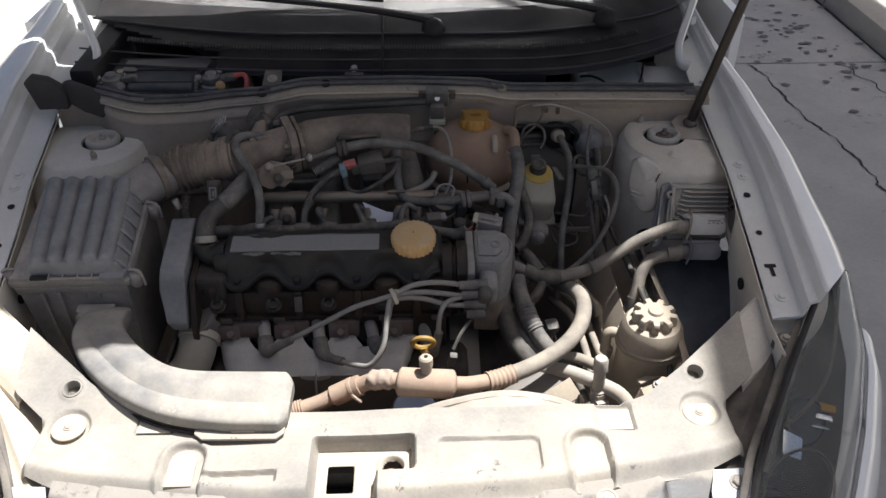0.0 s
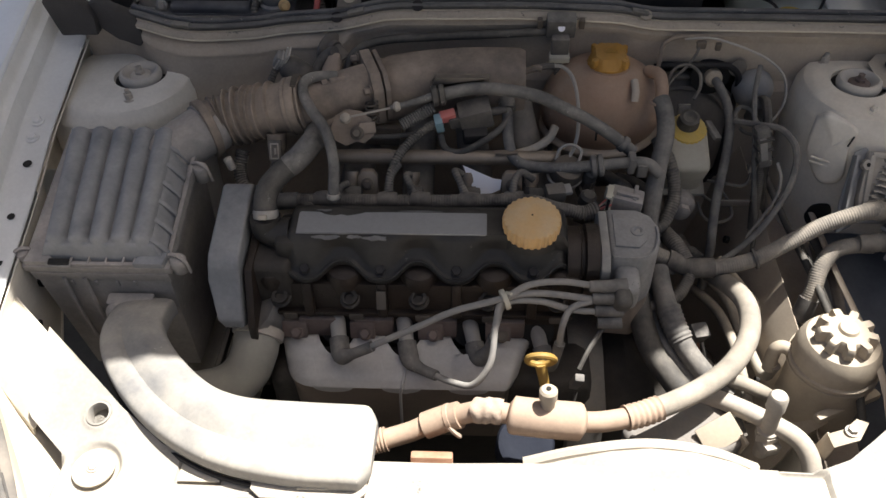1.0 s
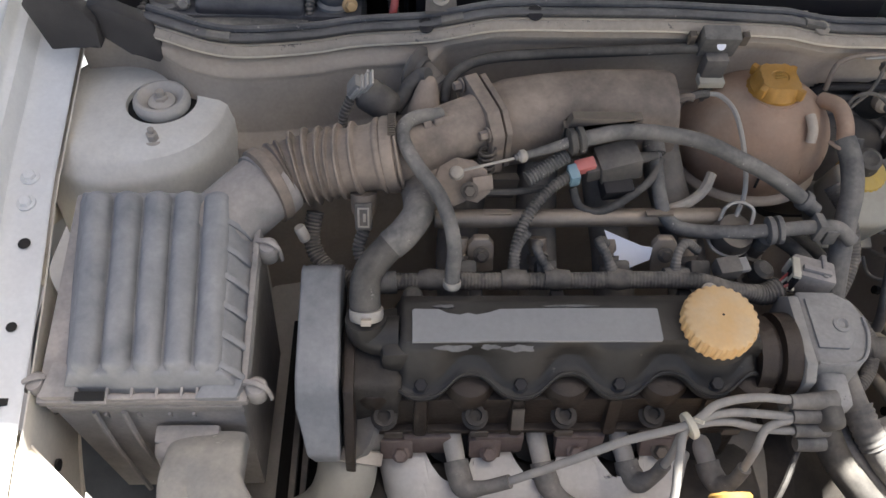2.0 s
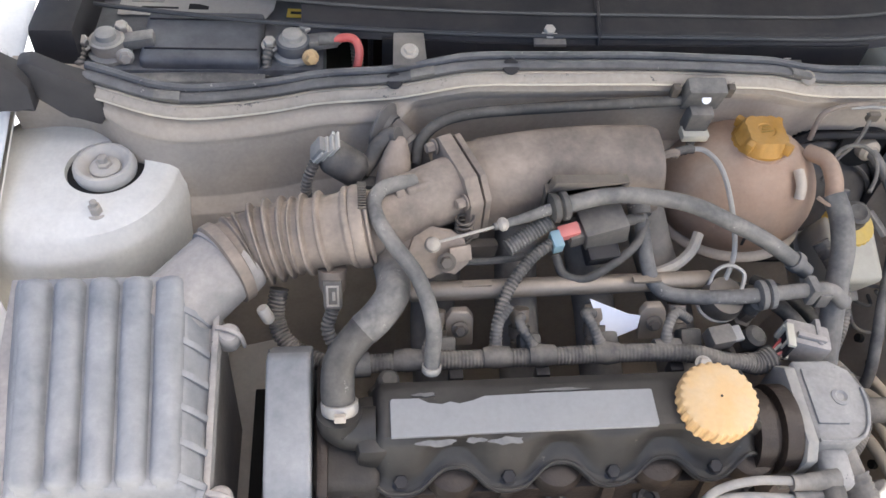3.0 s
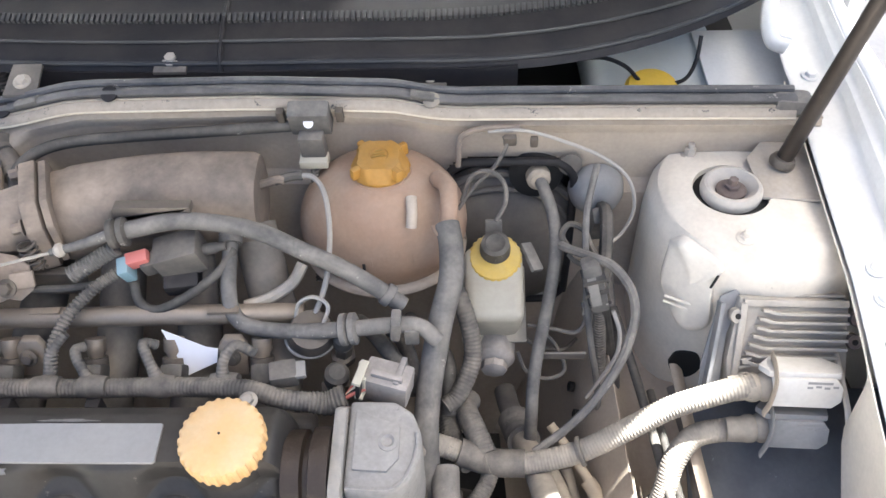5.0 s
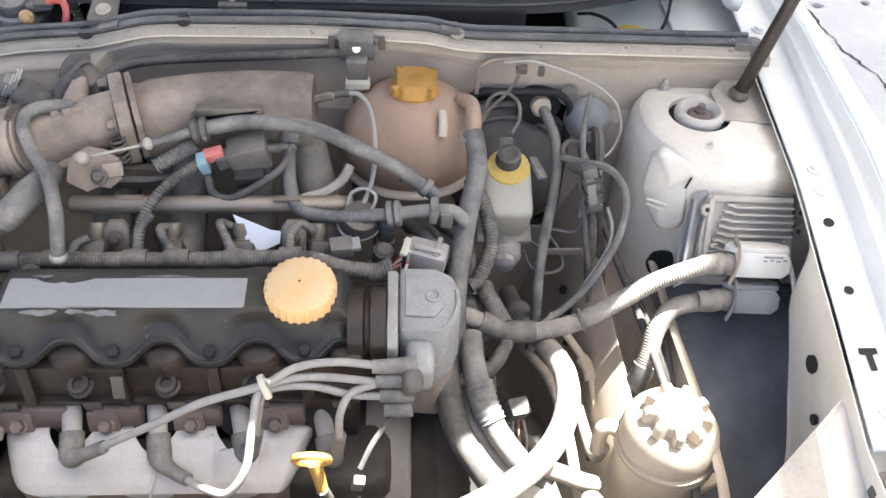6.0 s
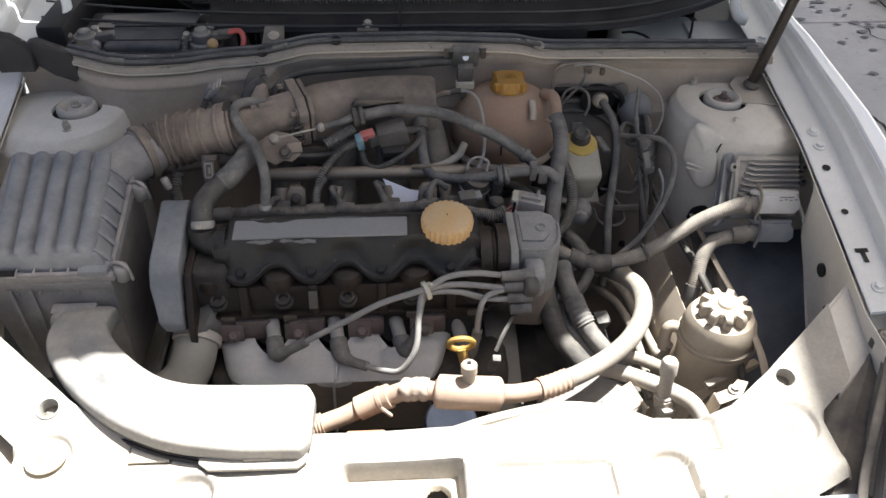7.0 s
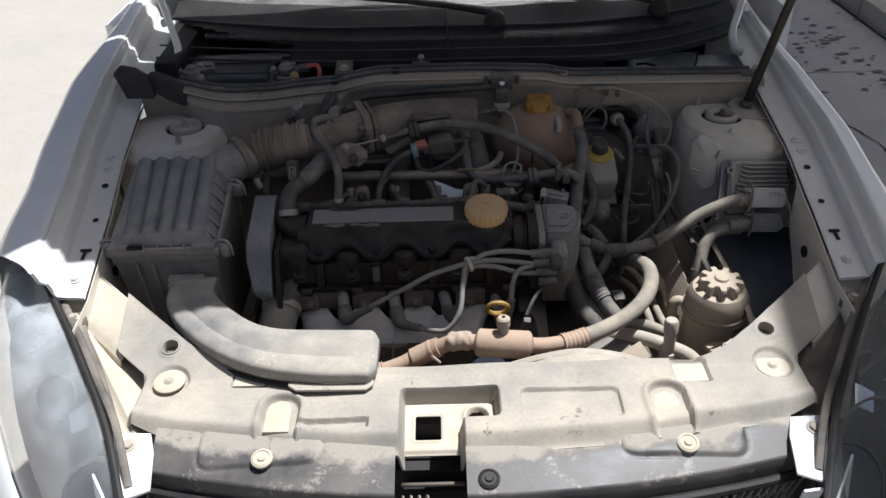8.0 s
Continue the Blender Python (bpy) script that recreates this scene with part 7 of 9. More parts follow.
def top_hoses():
    t, _ = tube_thing("breather_hose", "thick grey rubber breather hose with a steel clamp", "hose", [(-0.300, 0.3115, 0.800), (-0.302, 0.328, 0.818), (-0.299, 0.351, 0.826), (-0.283, 0.371, 0.835), (-0.264, 0.385, 0.846), (-0.251, 0.402, 0.854), (-0.250, 0.430, 0.846), (-0.254, 0.458, 0.838)], 0.0150, rubber, n=18, steps=8)
    part("upper_sleeve", sweep([(-0.278, 0.375, 0.838), (-0.264, 0.385, 0.846), (-0.251, 0.402, 0.854), (-0.250, 0.430, 0.846), (-0.254, 0.458, 0.838)], 0.0158, 18), rubber_grey, t)
    c = part("clamp", lathe([(0.0158, 0), (0.0165, 0.001), (0.0165, 0.010), (0.0158, 0.011)], (-0.3003, 0.3125, 0.8025), (-0.03, 0.55, 0.8), 28), steel, t, "bright steel band clamp")
    part("buckle", rbox((0.010, 0.006, 0.011), (-0.300, 0.300, 0.815), (55, 0, 0), 0.001), alu_dust, c)
    t, _ = tube_thing("vacuum_tube", "slim grey rubber tube curving down to the rocker cover", "hose", [(-0.217, 0.347, 0.806), (-0.2165, 0.354, 0.822), (-0.216, 0.372, 0.850), (-0.228, 0.405, 0.873), (-0.250, 0.435, 0.887), (-0.263, 0.457, 0.896), (-0.266, 0.474, 0.901), (-0.258, 0.489, 0.902), (-0.243, 0.498, 0.900), (-0.226, 0.506, 0.895)], 0.0074, rubber_grey, steps=8)
    part("clamp", lathe([(0.0086, 0), (0.0090, 0.0008), (0.0090, 0.006), (0.0086, 0.0068)], (-0.217, 0.348, 0.808), (0, 0.3, 0.9), 20), steel, t)
    t, _ = tube_thing("brake_servo_hose", "long curved grey rubber hose over the intake", "hose", [(-0.078, 0.486, 0.880), (-0.035, 0.494, 0.884), (0.006, 0.494, 0.882), (0.050, 0.484, 0.879), (0.090, 0.472, 0.866), (0.125, 0.465, 0.850), (0.155, 0.458, 0.832), (0.184, 0.449, 0.812)], 0.0086, rubber_grey, steps=8)
    part("end_clip", lathe([(0.0105, 0), (0.0115, 0.002), (0.0115, 0.008), (0.0105, 0.009)], (0.166, 0.455, 0.825), (0.8, -0.25, -0.55), 18), rubber_grey, t)
    t, _ = tube_thing("fuel_vapour_hose", "grey rubber hose bending along the fuel rail", "hose", [(0.010, 0.520, 0.848), (0.011, 0.496, 0.838), (0.013, 0.462, 0.820), (0.020, 0.443, 0.806), (0.038, 0.434, 0.799), (0.082, 0.428, 0.800), (0.133, 0.424, 0.808), (0.172, 0.424, 0.813), (0.200, 0.424, 0.812), (0.218, 0.415, 0.80)], 0.0078, rubber_grey, steps=8)
    part("grommet", lathe([(0.011, 0), (0.0155, 0.002), (0.0155, 0.007), (0.012, 0.009), (0.0155, 0.011), (0.0155, 0.016), (0.011, 0.018)], (0.124, 0.4245, 0.806), (1, 0, 0.15), 20), rubber_grey, t, "rubber collar")
    part("joint", rbox((0.010, 0.022, 0.024), (0.178, 0.424, 0.813), (0, 5, 0), 0.003), rubber_grey, t)
    part("elbow", sweep([(0.010, 0.530, 0.852), (0.010, 0.518, 0.848), (0.011, 0.505, 0.842)], 0.012, 12), rubber_grey, t)
    c = thing("throttle_cable", (-0.14, 0.475, 0.865), "sheathed throttle cable with a bright inner wire", "cable")
    part("wire", rod((-0.208, 0.458, 0.860), (-0.140, 0.473, 0.868), 0.0016, 6), alu_dust, c, "bare steel wire")
    part("sheath", sweep([(-0.150, 0.471, 0.867), (-0.12, 0.478, 0.871), (-0.085, 0.486, 0.879)], 0.0052, 10, taper=lambda t: 0.7 + 0.5 * t), rubber_grey, c)
    part("ferrule", lathe([(0.004, 0), (0.007, 0.003), (0.007, 0.007), (0.004, 0.010)], (-0.146, 0.472, 0.8675), (0.95, 0.2, 0.12), 12), alu_dust, c)
    part("adjuster", lathe([(0.010, 0), (0.0145, 0.002), (0.0145, 0.007), (0.011, 0.010), (0.0145, 0.012), (0.0145, 0.017), (0.010, 0.019)], (-0.094, 0.484, 0.8775), (0.97, 0.15, 0.1), 18), rubber, c)
    s = thing("return_spring", (-0.12, 0.47, 0.85), "grey ribbed spring sleeve", "spring")
    part("coil", sweep([(-0.135, 0.462, 0.845), (-0.115, 0.472, 0.852), (-0.092, 0.482, 0.862)], 0.009, 12, ribs=0.0016, pitch=0.0035), rubber_grey, s)
    v = thing("purge_valve", (-0.045, 0.48, 0.83), "black solenoid valve with a pink and blue plug", "valve")
    part("body", rbox((0.046, 0.034, 0.032), (-0.034, 0.488, 0.846), (8, -12, 8), 0.004), plastic_dusty, v)
    part("foot", rbox((0.034, 0.024, 0.020), (-0.034, 0.474, 0.824), (20, 0, 8), 0.003), plastic_black, v)
    part("nose", lathe([(0.006, 0), (0.006, 0.012), (0.0045, 0.014), (0.0045, 0.022)], (-0.012, 0.492, 0.848), (1, 0.15, 0.1), 12), plastic_dusty, v)
    part("pink_clip", rbox((0.022, 0.013, 0.014), (-0.072, 0.478, 0.850), (20, -10, 10), 0.002), pink_plastic, v, "pink locking clip")
    part("plug", rbox((0.011, 0.018, 0.022), (-0.084, 0.472, 0.842), (20, -10, 10), 0.002), blue_plastic, v, "pale blue plug shell")
    part("plug_body", rbox((0.022, 0.018, 0.018), (-0.060, 0.481, 0.842), (10, -10, 10), 0.003), plastic_dusty, v)
    part("sleeve", sweep([(-0.090, 0.470, 0.842), (-0.112, 0.455, 0.835), (-0.135, 0.430, 0.822), (-0.147, 0.405, 0.805), (-0.150, 0.388, 0.786)], 0.0065, 12, ribs=0.0012), conduit, v)
    part("vacuum_pipe", sweep([(-0.082, 0.470, 0.824), (-0.075, 0.455, 0.812), (-0.055, 0.448, 0.810), (-0.025, 0.458, 0.820), (0.002, 0.475, 0.832), (0.016, 0.498, 0.842)], 0.0048, 10), rubber, v)
    part("vacuum_pipe_end", sweep([(-0.19, 0.462, 0.826), (-0.15, 0.463, 0.825), (-0.115, 0.466, 0.828)], 0.004, 8), rubber, v)
    m = thing("pressure_sensor", (0.087, 0.61, 0.90), "grey manifold pressure sensor clipped to the bulkhead with a cream plug", "sensor")
    part("housing", rbox((0.042, 0.020, 0.034), (0.087, 0.612, 0.916), (20, 0, 0), 0.003), rubber_grey, m)
    part("badge", lathe([(0.005, 0), (0.005, 0.0012)], (0.087, 0.600, 0.918), (0, -1, 0.4), 16), paper_white, m)
    part("plug", rbox((0.026, 0.018, 0.034), (0.087, 0.604, 0.888), (10, 0, 0), 0.003), plastic_dusty, m)
    part("clip", rbox((0.030, 0.016, 0.010), (0.087, 0.598, 0.872), (8, 0, 0), 0.002), cream_plastic, m, "cream plug clip")
    for x in (-0.03, 0.03):
        part("ear", rbox((0.008, 0.008, 0.016), (0.087 + x, 0.614, 0.918), (15, 0, 0), 0.001), steel_dark, m)
    part("wires", sweep([(0.087, 0.597, 0.868), (0.084, 0.592, 0.84), (0.082, 0.575, 0.79), (0.08, 0.55, 0.74)], 0.0048, 10, ribs=0.0012), conduit, m)
    w = thing("vacuum_line", (0.1, 0.52, 0.84), "thin pale wire-like vacuum line", "tube")
    part("line", sweep([(0.056, 0.566, 0.872), (0.078, 0.571, 0.874), (0.092, 0.566, 0.874), (0.104, 0.545, 0.868), (0.110, 0.510, 0.848), (0.108, 0.470, 0.825), (0.098, 0.448, 0.805), (0.092, 0.440, 0.798)], 0.0028, 8), lead_pale, w)
    part("elbow", sweep([(0.050, 0.565, 0.872), (0.066, 0.570, 0.874), (0.078, 0.571, 0.874)], 0.0046, 8), rubber, w)
    b = thing("servo_pipe", (-0.05, 0.61, 0.89), "black pipe running across the bulkhead", "hose")
    part("pipe", sweep([(-0.220, 0.560, 0.868), (-0.215, 0.575, 0.884), (-0.195, 0.592, 0.894), (-0.16, 0.602, 0.898), (-0.10, 0.608, 0.899), (-0.02, 0.612, 0.901), (0.066, 0.614, 0.905)], 0.0062, 10), rubber, b)


top_hoses()


def engine_harness():
    h = thing("injector_harness", (-0.1, 0.376, 0.77), "dusty corrugated wiring loom along the back of the rocker cover", "wiring loom")
    part("trunk", sweep([(-0.278, 0.375, 0.782), (-0.22, 0.376, 0.781), (-0.16, 0.377, 0.780), (-0.10, 0.377, 0.780), (-0.04, 0.376, 0.783), (0.036, 0.369, 0.790), (0.075, 0.362, 0.784), (0.105, 0.363, 0.776)], 0.0095, 12, ribs=0.00055, pitch=0.0036), conduit, h)
    for x in (-0.236, -0.15, -0.105, -0.04, 0.02):
        part("junction", lathe([(0.0098, -0.004), (0.0108, 0.002), (0.0118, 0.008), (0.0108, 0.015), (0.0098, 0.022)], (x - 0.009, 0.3765, 0.783 + 0.004 * (x > 0)), (1, 0, 0.02), 14), conduit, h)
    for x0, pts in ((-0.15, [(-0.15, 0.385, 0.785), (-0.148, 0.40, 0.803), (-0.135, 0.415, 0.815)]),
                    (-0.11, [(-0.112, 0.383, 0.786), (-0.122, 0.395, 0.798), (-0.126, 0.405, 0.802), (-0.122, 0.412, 0.798)]),
                    (-0.05, [(-0.046, 0.383, 0.788), (-0.054, 0.395, 0.803), (-0.060, 0.408, 0.808), (-0.050, 0.412, 0.800)]),
                    (0.02, [(0.018, 0.378, 0.792), (0.020, 0.390, 0.806), (0.030, 0.402, 0.812), (0.046, 0.402, 0.800)]),
                    (-0.2, [(-0.222, 0.380, 0.784), (-0.215, 0.392, 0.792), (-0.205, 0.400, 0.792)])):
        part("branch", sweep(pts, 0.0052, 10, ribs=0.00045, pitch=0.0034, taper=lambda t: 1.35 - 0.35 * min(1.0, t * 4)), conduit, h)
    for x in (-0.19, -0.105, 0.03):
        part("clip", rbox((0.014, 0.012, 0.018), (x, 0.364, 0.768), (0, 0, 0), 0.002), plastic_black, h)
    part("bolt_clip", hexbolt((0.048, 0.352, 0.795), (0, -0.2, 1), 0.006), steel, h)
    k = thing("cam_sensor_plug", (0.072, 0.38, 0.785), "small cream and black sensor plug", "connector")
    part("plug", rbox((0.026, 0.020, 0.020), (0.075, 0.384, 0.792), (10, 0, 10), 0.003), plastic_dusty, k)
    part("latch", rbox((0.012, 0.016, 0.006), (0.090, 0.384, 0.798), (10, 0, 10), 0.001), lead_grey, k)
    p = thing("paper_scrap", (-0.018, 0.425, 0.775), "torn scrap of white paper tucked behind the fuel rail", "paper")
    part("sheet_of_paper", prism([(-0.050, 0.022), (-0.008, 0.004), (0.004, 0.0), (0.002, -0.014), (-0.030, -0.026)], 0, 0.0006, lambda u, v, w: (0.000 + u, 0.418 + v * 0.5 + w, 0.785 + v * 0.8 + 0.004 * math.sin(u * 60)), 0), paper_white, p)
    for n, (x, y, z, s) in enumerate(((-0.262, 0.36, 0.765, 0.014), (0.115, 0.40, 0.758, 0.016), (0.12, 0.43, 0.775, 0.013))):
        q = thing("sender_unit", (x, y, z), "small dark sender with a plug among the hoses", "sensor", "small senders")
        part("hexagon", lathe([(s, 0), (s, 0.012), (s * 0.7, 0.014), (s * 0.7, 0.03)], (x, y, z - 0.02), (0.2, -0.2, 1), 6), steel_dark, q)
        part("cap", lathe([(s * 0.75, 0), (s * 0.75, 0.014), (s * 0.5, 0.018)], (x + 0.004, y - 0.004, z + 0.008), (0.2, -0.2, 1), 14), rubber, q)


engine_harness()


# ---- tank, brakes and bulkhead wiring ----
def expansion_tank():
    t = thing("expansion_tank", (0.155, 0.585, 0.70), "brown-stained translucent coolant expansion tank with an amber cap", "tank")
    R = 0.091
    rings = []
    for i in range(31):
        a = -math.pi / 2 + math.pi * i / 30
        z = math.sin(a)
        r = math.cos(a) ** 0.85 if abs(a) < 1.55 else 0.01
        rings.append([Vector((0.154 + R * 1.0 * r * math.cos(b), 0.586 + R * 0.86 * r * math.sin(b), 0.797 + R * (0.86 if z > 0 else 0.70) * z)) for b in (2 * math.pi * k / 40 for k in range(40))])
    part("bulb", ringskin(bmesh.new(), rings), tank_plastic, t)
    part("seam", sweep([(0.154 + R * 0.90 * math.cos(b), 0.586 + R * 0.775 * math.sin(b), 0.764 + 0.004 * math.sin(b)) for b in (2 * math.pi * k / 24 for k in range(25))], 0.0085, 12, 3, flat=0.75), tank_rim, t, "pale moulded rim")
    for k in range(5):
        b = radians(-150 + 28 * k)
        part("rib", sweep([(0.154 + R * 1.0 * c * math.cos(b), 0.586 + R * 0.86 * c * math.sin(b), 0.797 + R * 0.86 * z) for c, z in ((0.985, 0.10), (0.93, 0.32), (0.82, 0.55))], 0.0016, 6, 4), tank_plastic, t)
    part("neck", lathe([(0.036, 0), (0.032, 0.016)], (0.157, 0.584, 0.856), n=28), tank_plastic, t)
    c = part("cap", lathe([(0.028, 0), (0.029, 0.003), (0.029, 0.012), (0.0275, 0.017), (0.0265, 0.023), (0.024, 0.0265), (0.010, 0.027), (0.009, 0.026), (0.002, 0.026)], (0.157, 0.583, 0.866), (0, -0.1, 1), 96, lobes=4, depth=0.0034, lobed=(3, 5)), cap_amber, t, "amber screw cap")
    part("collar", lathe([(0.0295, 0), (0.0310, 0.002), (0.0310, 0.009), (0.0295, 0.011)], (0.157, 0.584, 0.864), (0, -0.1, 1), 60, lobes=20, depth=0.0012, lobed=(1, 2)), cap_amber, c)
    for k in range(4):
        q = radians(40 + 90 * k)
        part("lug", rbox((0.016, 0.0075, 0.013), (0.157 + 0.0265 * math.cos(q), 0.5815 + 0.0265 * math.sin(q), 0.8835), (-6, 0, math.degrees(q)), 0.0022), cap_amber, c)
    for k in range(3):
        part("mark_bar", rbox((0.014 - 0.003 * k, 0.0016, 0.0006), (0.157, 0.578 + 0.004 * k, 0.8925 + 0.0004 * k), (-6, 0, 10), 0), dip_ochre, c)
    part("overflow_nib", sweep([(0.190, 0.545, 0.866), (0.191, 0.530, 0.858), (0.190, 0.522, 0.846)], 0.0056, 12), tank_rim, t)
    part("outlet", sweep([(0.215, 0.578, 0.862), (0.226, 0.558, 0.868), (0.228, 0.535, 0.862), (0.226, 0.518, 0.850)], 0.0092, 12), tank_plastic, t)
    part("level_mark", rbox((0.003, 0.001, 0.02), (0.14, 0.5065, 0.80), bev=0), grime_shade, t)
    h, _ = tube_thing("coolant_hose", "thick dark coolant hose hanging from the tank", "hose", [(0.226, 0.520, 0.852), (0.230, 0.498, 0.841), (0.229, 0.470, 0.822), (0.218, 0.435, 0.795), (0.206, 0.380, 0.745), (0.205, 0.350, 0.70), (0.208, 0.325, 0.65), (0.212, 0.31, 0.58)], 0.0122, rubber_grey, n=16, steps=8)
    part("clamp", sweep([(0.212, 0.523, 0.846), (0.218, 0.508, 0.850), (0.232, 0.508, 0.848), (0.238, 0.520, 0.842)], 0.0025, 6), pipe_tan, h)
    part("bracket", rbox((0.014, 0.006, 0.020), (0.193, 0.418, 0.804), (0, 0, 0), 0.002), rubber_grey, h)
    for n, pts in enumerate(([(0.150, 0.50, 0.72), (0.17, 0.47, 0.745), (0.185, 0.44, 0.75), (0.195, 0.40, 0.735)], [(0.18, 0.51, 0.72), (0.205, 0.475, 0.735), (0.225, 0.44, 0.73), (0.225, 0.40, 0.70)], [(0.13, 0.49, 0.74), (0.15, 0.45, 0.77), (0.17, 0.42, 0.775), (0.19, 0.40, 0.76)],
                             [(0.225, 0.50, 0.80), (0.242, 0.470, 0.78), (0.25, 0.44, 0.745), (0.235, 0.41, 0.72), (0.222, 0.40, 0.715)])):
        tube_thing("small_coolant_hose", "thin dark coolant hose beneath the tank", "hose", pts, 0.008 if n < 3 else 0.0095, conduit if n == 3 else rubber, group="small hoses", **({"ribs": 0.0006} if n == 3 else {}))


expansion_tank()


NEARER = Vector((-0.010, -0.025, 0.031))


def brakes():
    s = thing("brake_servo", (0.29, 0.64, 0.70), "large round black brake servo against the bulkhead", "brake servo")
    part("drum", lathe([(0.100, 0), (0.104, 0.012), (0.100, 0.018), (0.090, 0.026), (0.086, 0.028), (0.060, 0.044), (0.035, 0.050), (0.01, 0.050)], (0.283, 0.655, 0.712), (0, -1, 0.12), 48), servo_dust, s)
    part("rim", sweep([(0.283 + 0.103 * math.cos(b), 0.640, 0.713 + 0.103 * math.sin(b)) for b in (2 * math.pi * k / 28 for k in range(29))], 0.005, 8, 2), servo_dust, s)
    part("inner_rim", sweep([(0.283 + 0.088 * math.cos(b), 0.629, 0.714 + 0.088 * math.sin(b)) for b in (2 * math.pi * k / 28 for k in range(29))], 0.003, 8, 2), servo_dust, s)
    part("check_valve", lathe([(0.020, 0), (0.020, 0.004), (0.014, 0.008), (0.013, 0.024), (0.009, 0.028)], (0.322, 0.640, 0.822), (0.05, -0.9, 0.15), 20), steering_tan, s, "pale plastic check valve")
    part("grommet", lathe([(0.030, 0), (0.030, 0.004), (0.022, 0.007), (0.020, 0.008)], (0.321, 0.634, 0.823), (0.05, -0.9, 0.15), 24), grime_shade, s)
    part("hose", sweep([(0.324, 0.618, 0.826), (0.329, 0.602, 0.822), (0.336, 0.575, 0.812), (0.338, 0.548, 0.800), (0.335, 0.522, 0.780), (0.328, 0.495, 0.755), (0.318, 0.462, 0.725), (0.312, 0.435, 0.70), (0.310, 0.41, 0.66), (0.308, 0.40, 0.60)], 0.0068, 12), rubber_grey, s)
    r = thing("brake_fluid_reservoir", (0.285, 0.53, 0.66), "cloudy plastic brake fluid reservoir with a yellow ring cap", "reservoir")
    body = rbox((0.064, 0.080, 0.072), (0.282, 0.541, 0.724), (24, 0, 0), 0.012, 3, shear=lambda c: Vector((c.x * (0.92 + 1.6 * c.z), c.y, c.z)))
    part("body", body, reservoir_plastic, r)
    part("rim", rbox((0.070, 0.088, 0.007), (0.283, 0.551, 0.694), (24, 0, 0), 0.003), reservoir_plastic, r)
    part("lower_chamber", rbox((0.054, 0.062, 0.040), (0.283, 0.556, 0.672), (24, 0, 0), 0.010, 3), reservoir_plastic, r)
    ring = part("cap_ring", lathe([(0.0265, -0.006), (0.028, -0.004), (0.028, 0.010), (0.0255, 0.013), (0.017, 0.014)], (0.284, 0.556, 0.756), (0, -0.35, 1), 72, lobes=24, depth=0.0014, lobed=(1, 2)), ring_ochre, r, "ochre-yellow threaded ring")
    part("cap", lathe([(0.016, 0), (0.016, 0.012), (0.0145, 0.016), (0.0145, 0.022), (0.010, 0.024), (0.006, 0.021)], (0.284, 0.560, 0.765), (0, -0.35, 1), 28), rubber, ring, "black float cap")
    part("level_plug", rbox((0.018, 0.006, 0.016), (0.283, 0.588, 0.776), (-20, 0, 0), 0.002), rubber_grey, r)
    part("side_tag", rbox((0.014, 0.034, 0.006), (0.322, 0.558, 0.760), (20, 20, 30), 0.002), rubber_grey, r)
    for k in range(7):
        part("mark_bar", rbox((0.034, 0.0008, 0.0018), (0.286, 0.5105 - 0.0026 * k + 0.011, 0.748 - 0.0062 * k), (-24, 0, 0), 0), lead_grey, r)
    part("master_cylinder", lathe([(0.020, 0), (0.022, 0.01), (0.022, 0.06), (0.018, 0.065), (0.012, 0.067)], (0.286, 0.560, 0.668), (-0.05, -1, -0.1), 24), airbox_tan, r, "cast master cylinder")
    part("end_nut", lathe([(0.014, 0), (0.014, 0.008), (0.010, 0.010)], (0.2825, 0.494, 0.661), (-0.05, -1, -0.1), 8), airbox_tan, r)
    for n, pts in enumerate(([(0.318, 0.516, 0.700), (0.345, 0.512, 0.698), (0.368, 0.508, 0.697), (0.378, 0.516, 0.708), (0.376, 0.53, 0.72)],
                             [(0.308, 0.505, 0.668), (0.318, 0.492, 0.650), (0.340, 0.486, 0.645), (0.358, 0.490, 0.655), (0.350, 0.505, 0.675), (0.335, 0.515, 0.69)],
                             [(0.308, 0.525, 0.675), (0.33, 0.52, 0.66), (0.36, 0.53, 0.64), (0.38, 0.56, 0.62)])):
        pipe, _ = tube_thing("brake_pipe", "thin steel brake pipe bent round the master cylinder", "pipe", pts, 0.0022, servo_dust, group="brake pipes", n=8)
        pipe.location += NEARER
    r.location += NEARER
    p = thing("pipe_clip_plate", (0.36, 0.50, 0.69), "flat steel clip plate by the brake pipes", "bracket")
    part("plate", rbox((0.046, 0.003, 0.012), (0.356, 0.492, 0.678), (10, 0, 0), 0.001), servo_dust, p)
    part("tab", rbox((0.012, 0.003, 0.014), (0.381, 0.520, 0.718), (10, 0, 10), 0.001), alu_dust, p)
    part("tab_hole", lathe([(0.003, 0), (0.003, 0.0008)], (0.381, 0.518, 0.719), (0, -1, 0.2), 10), grime_shade, p)
    p.location += NEARER


brakes()


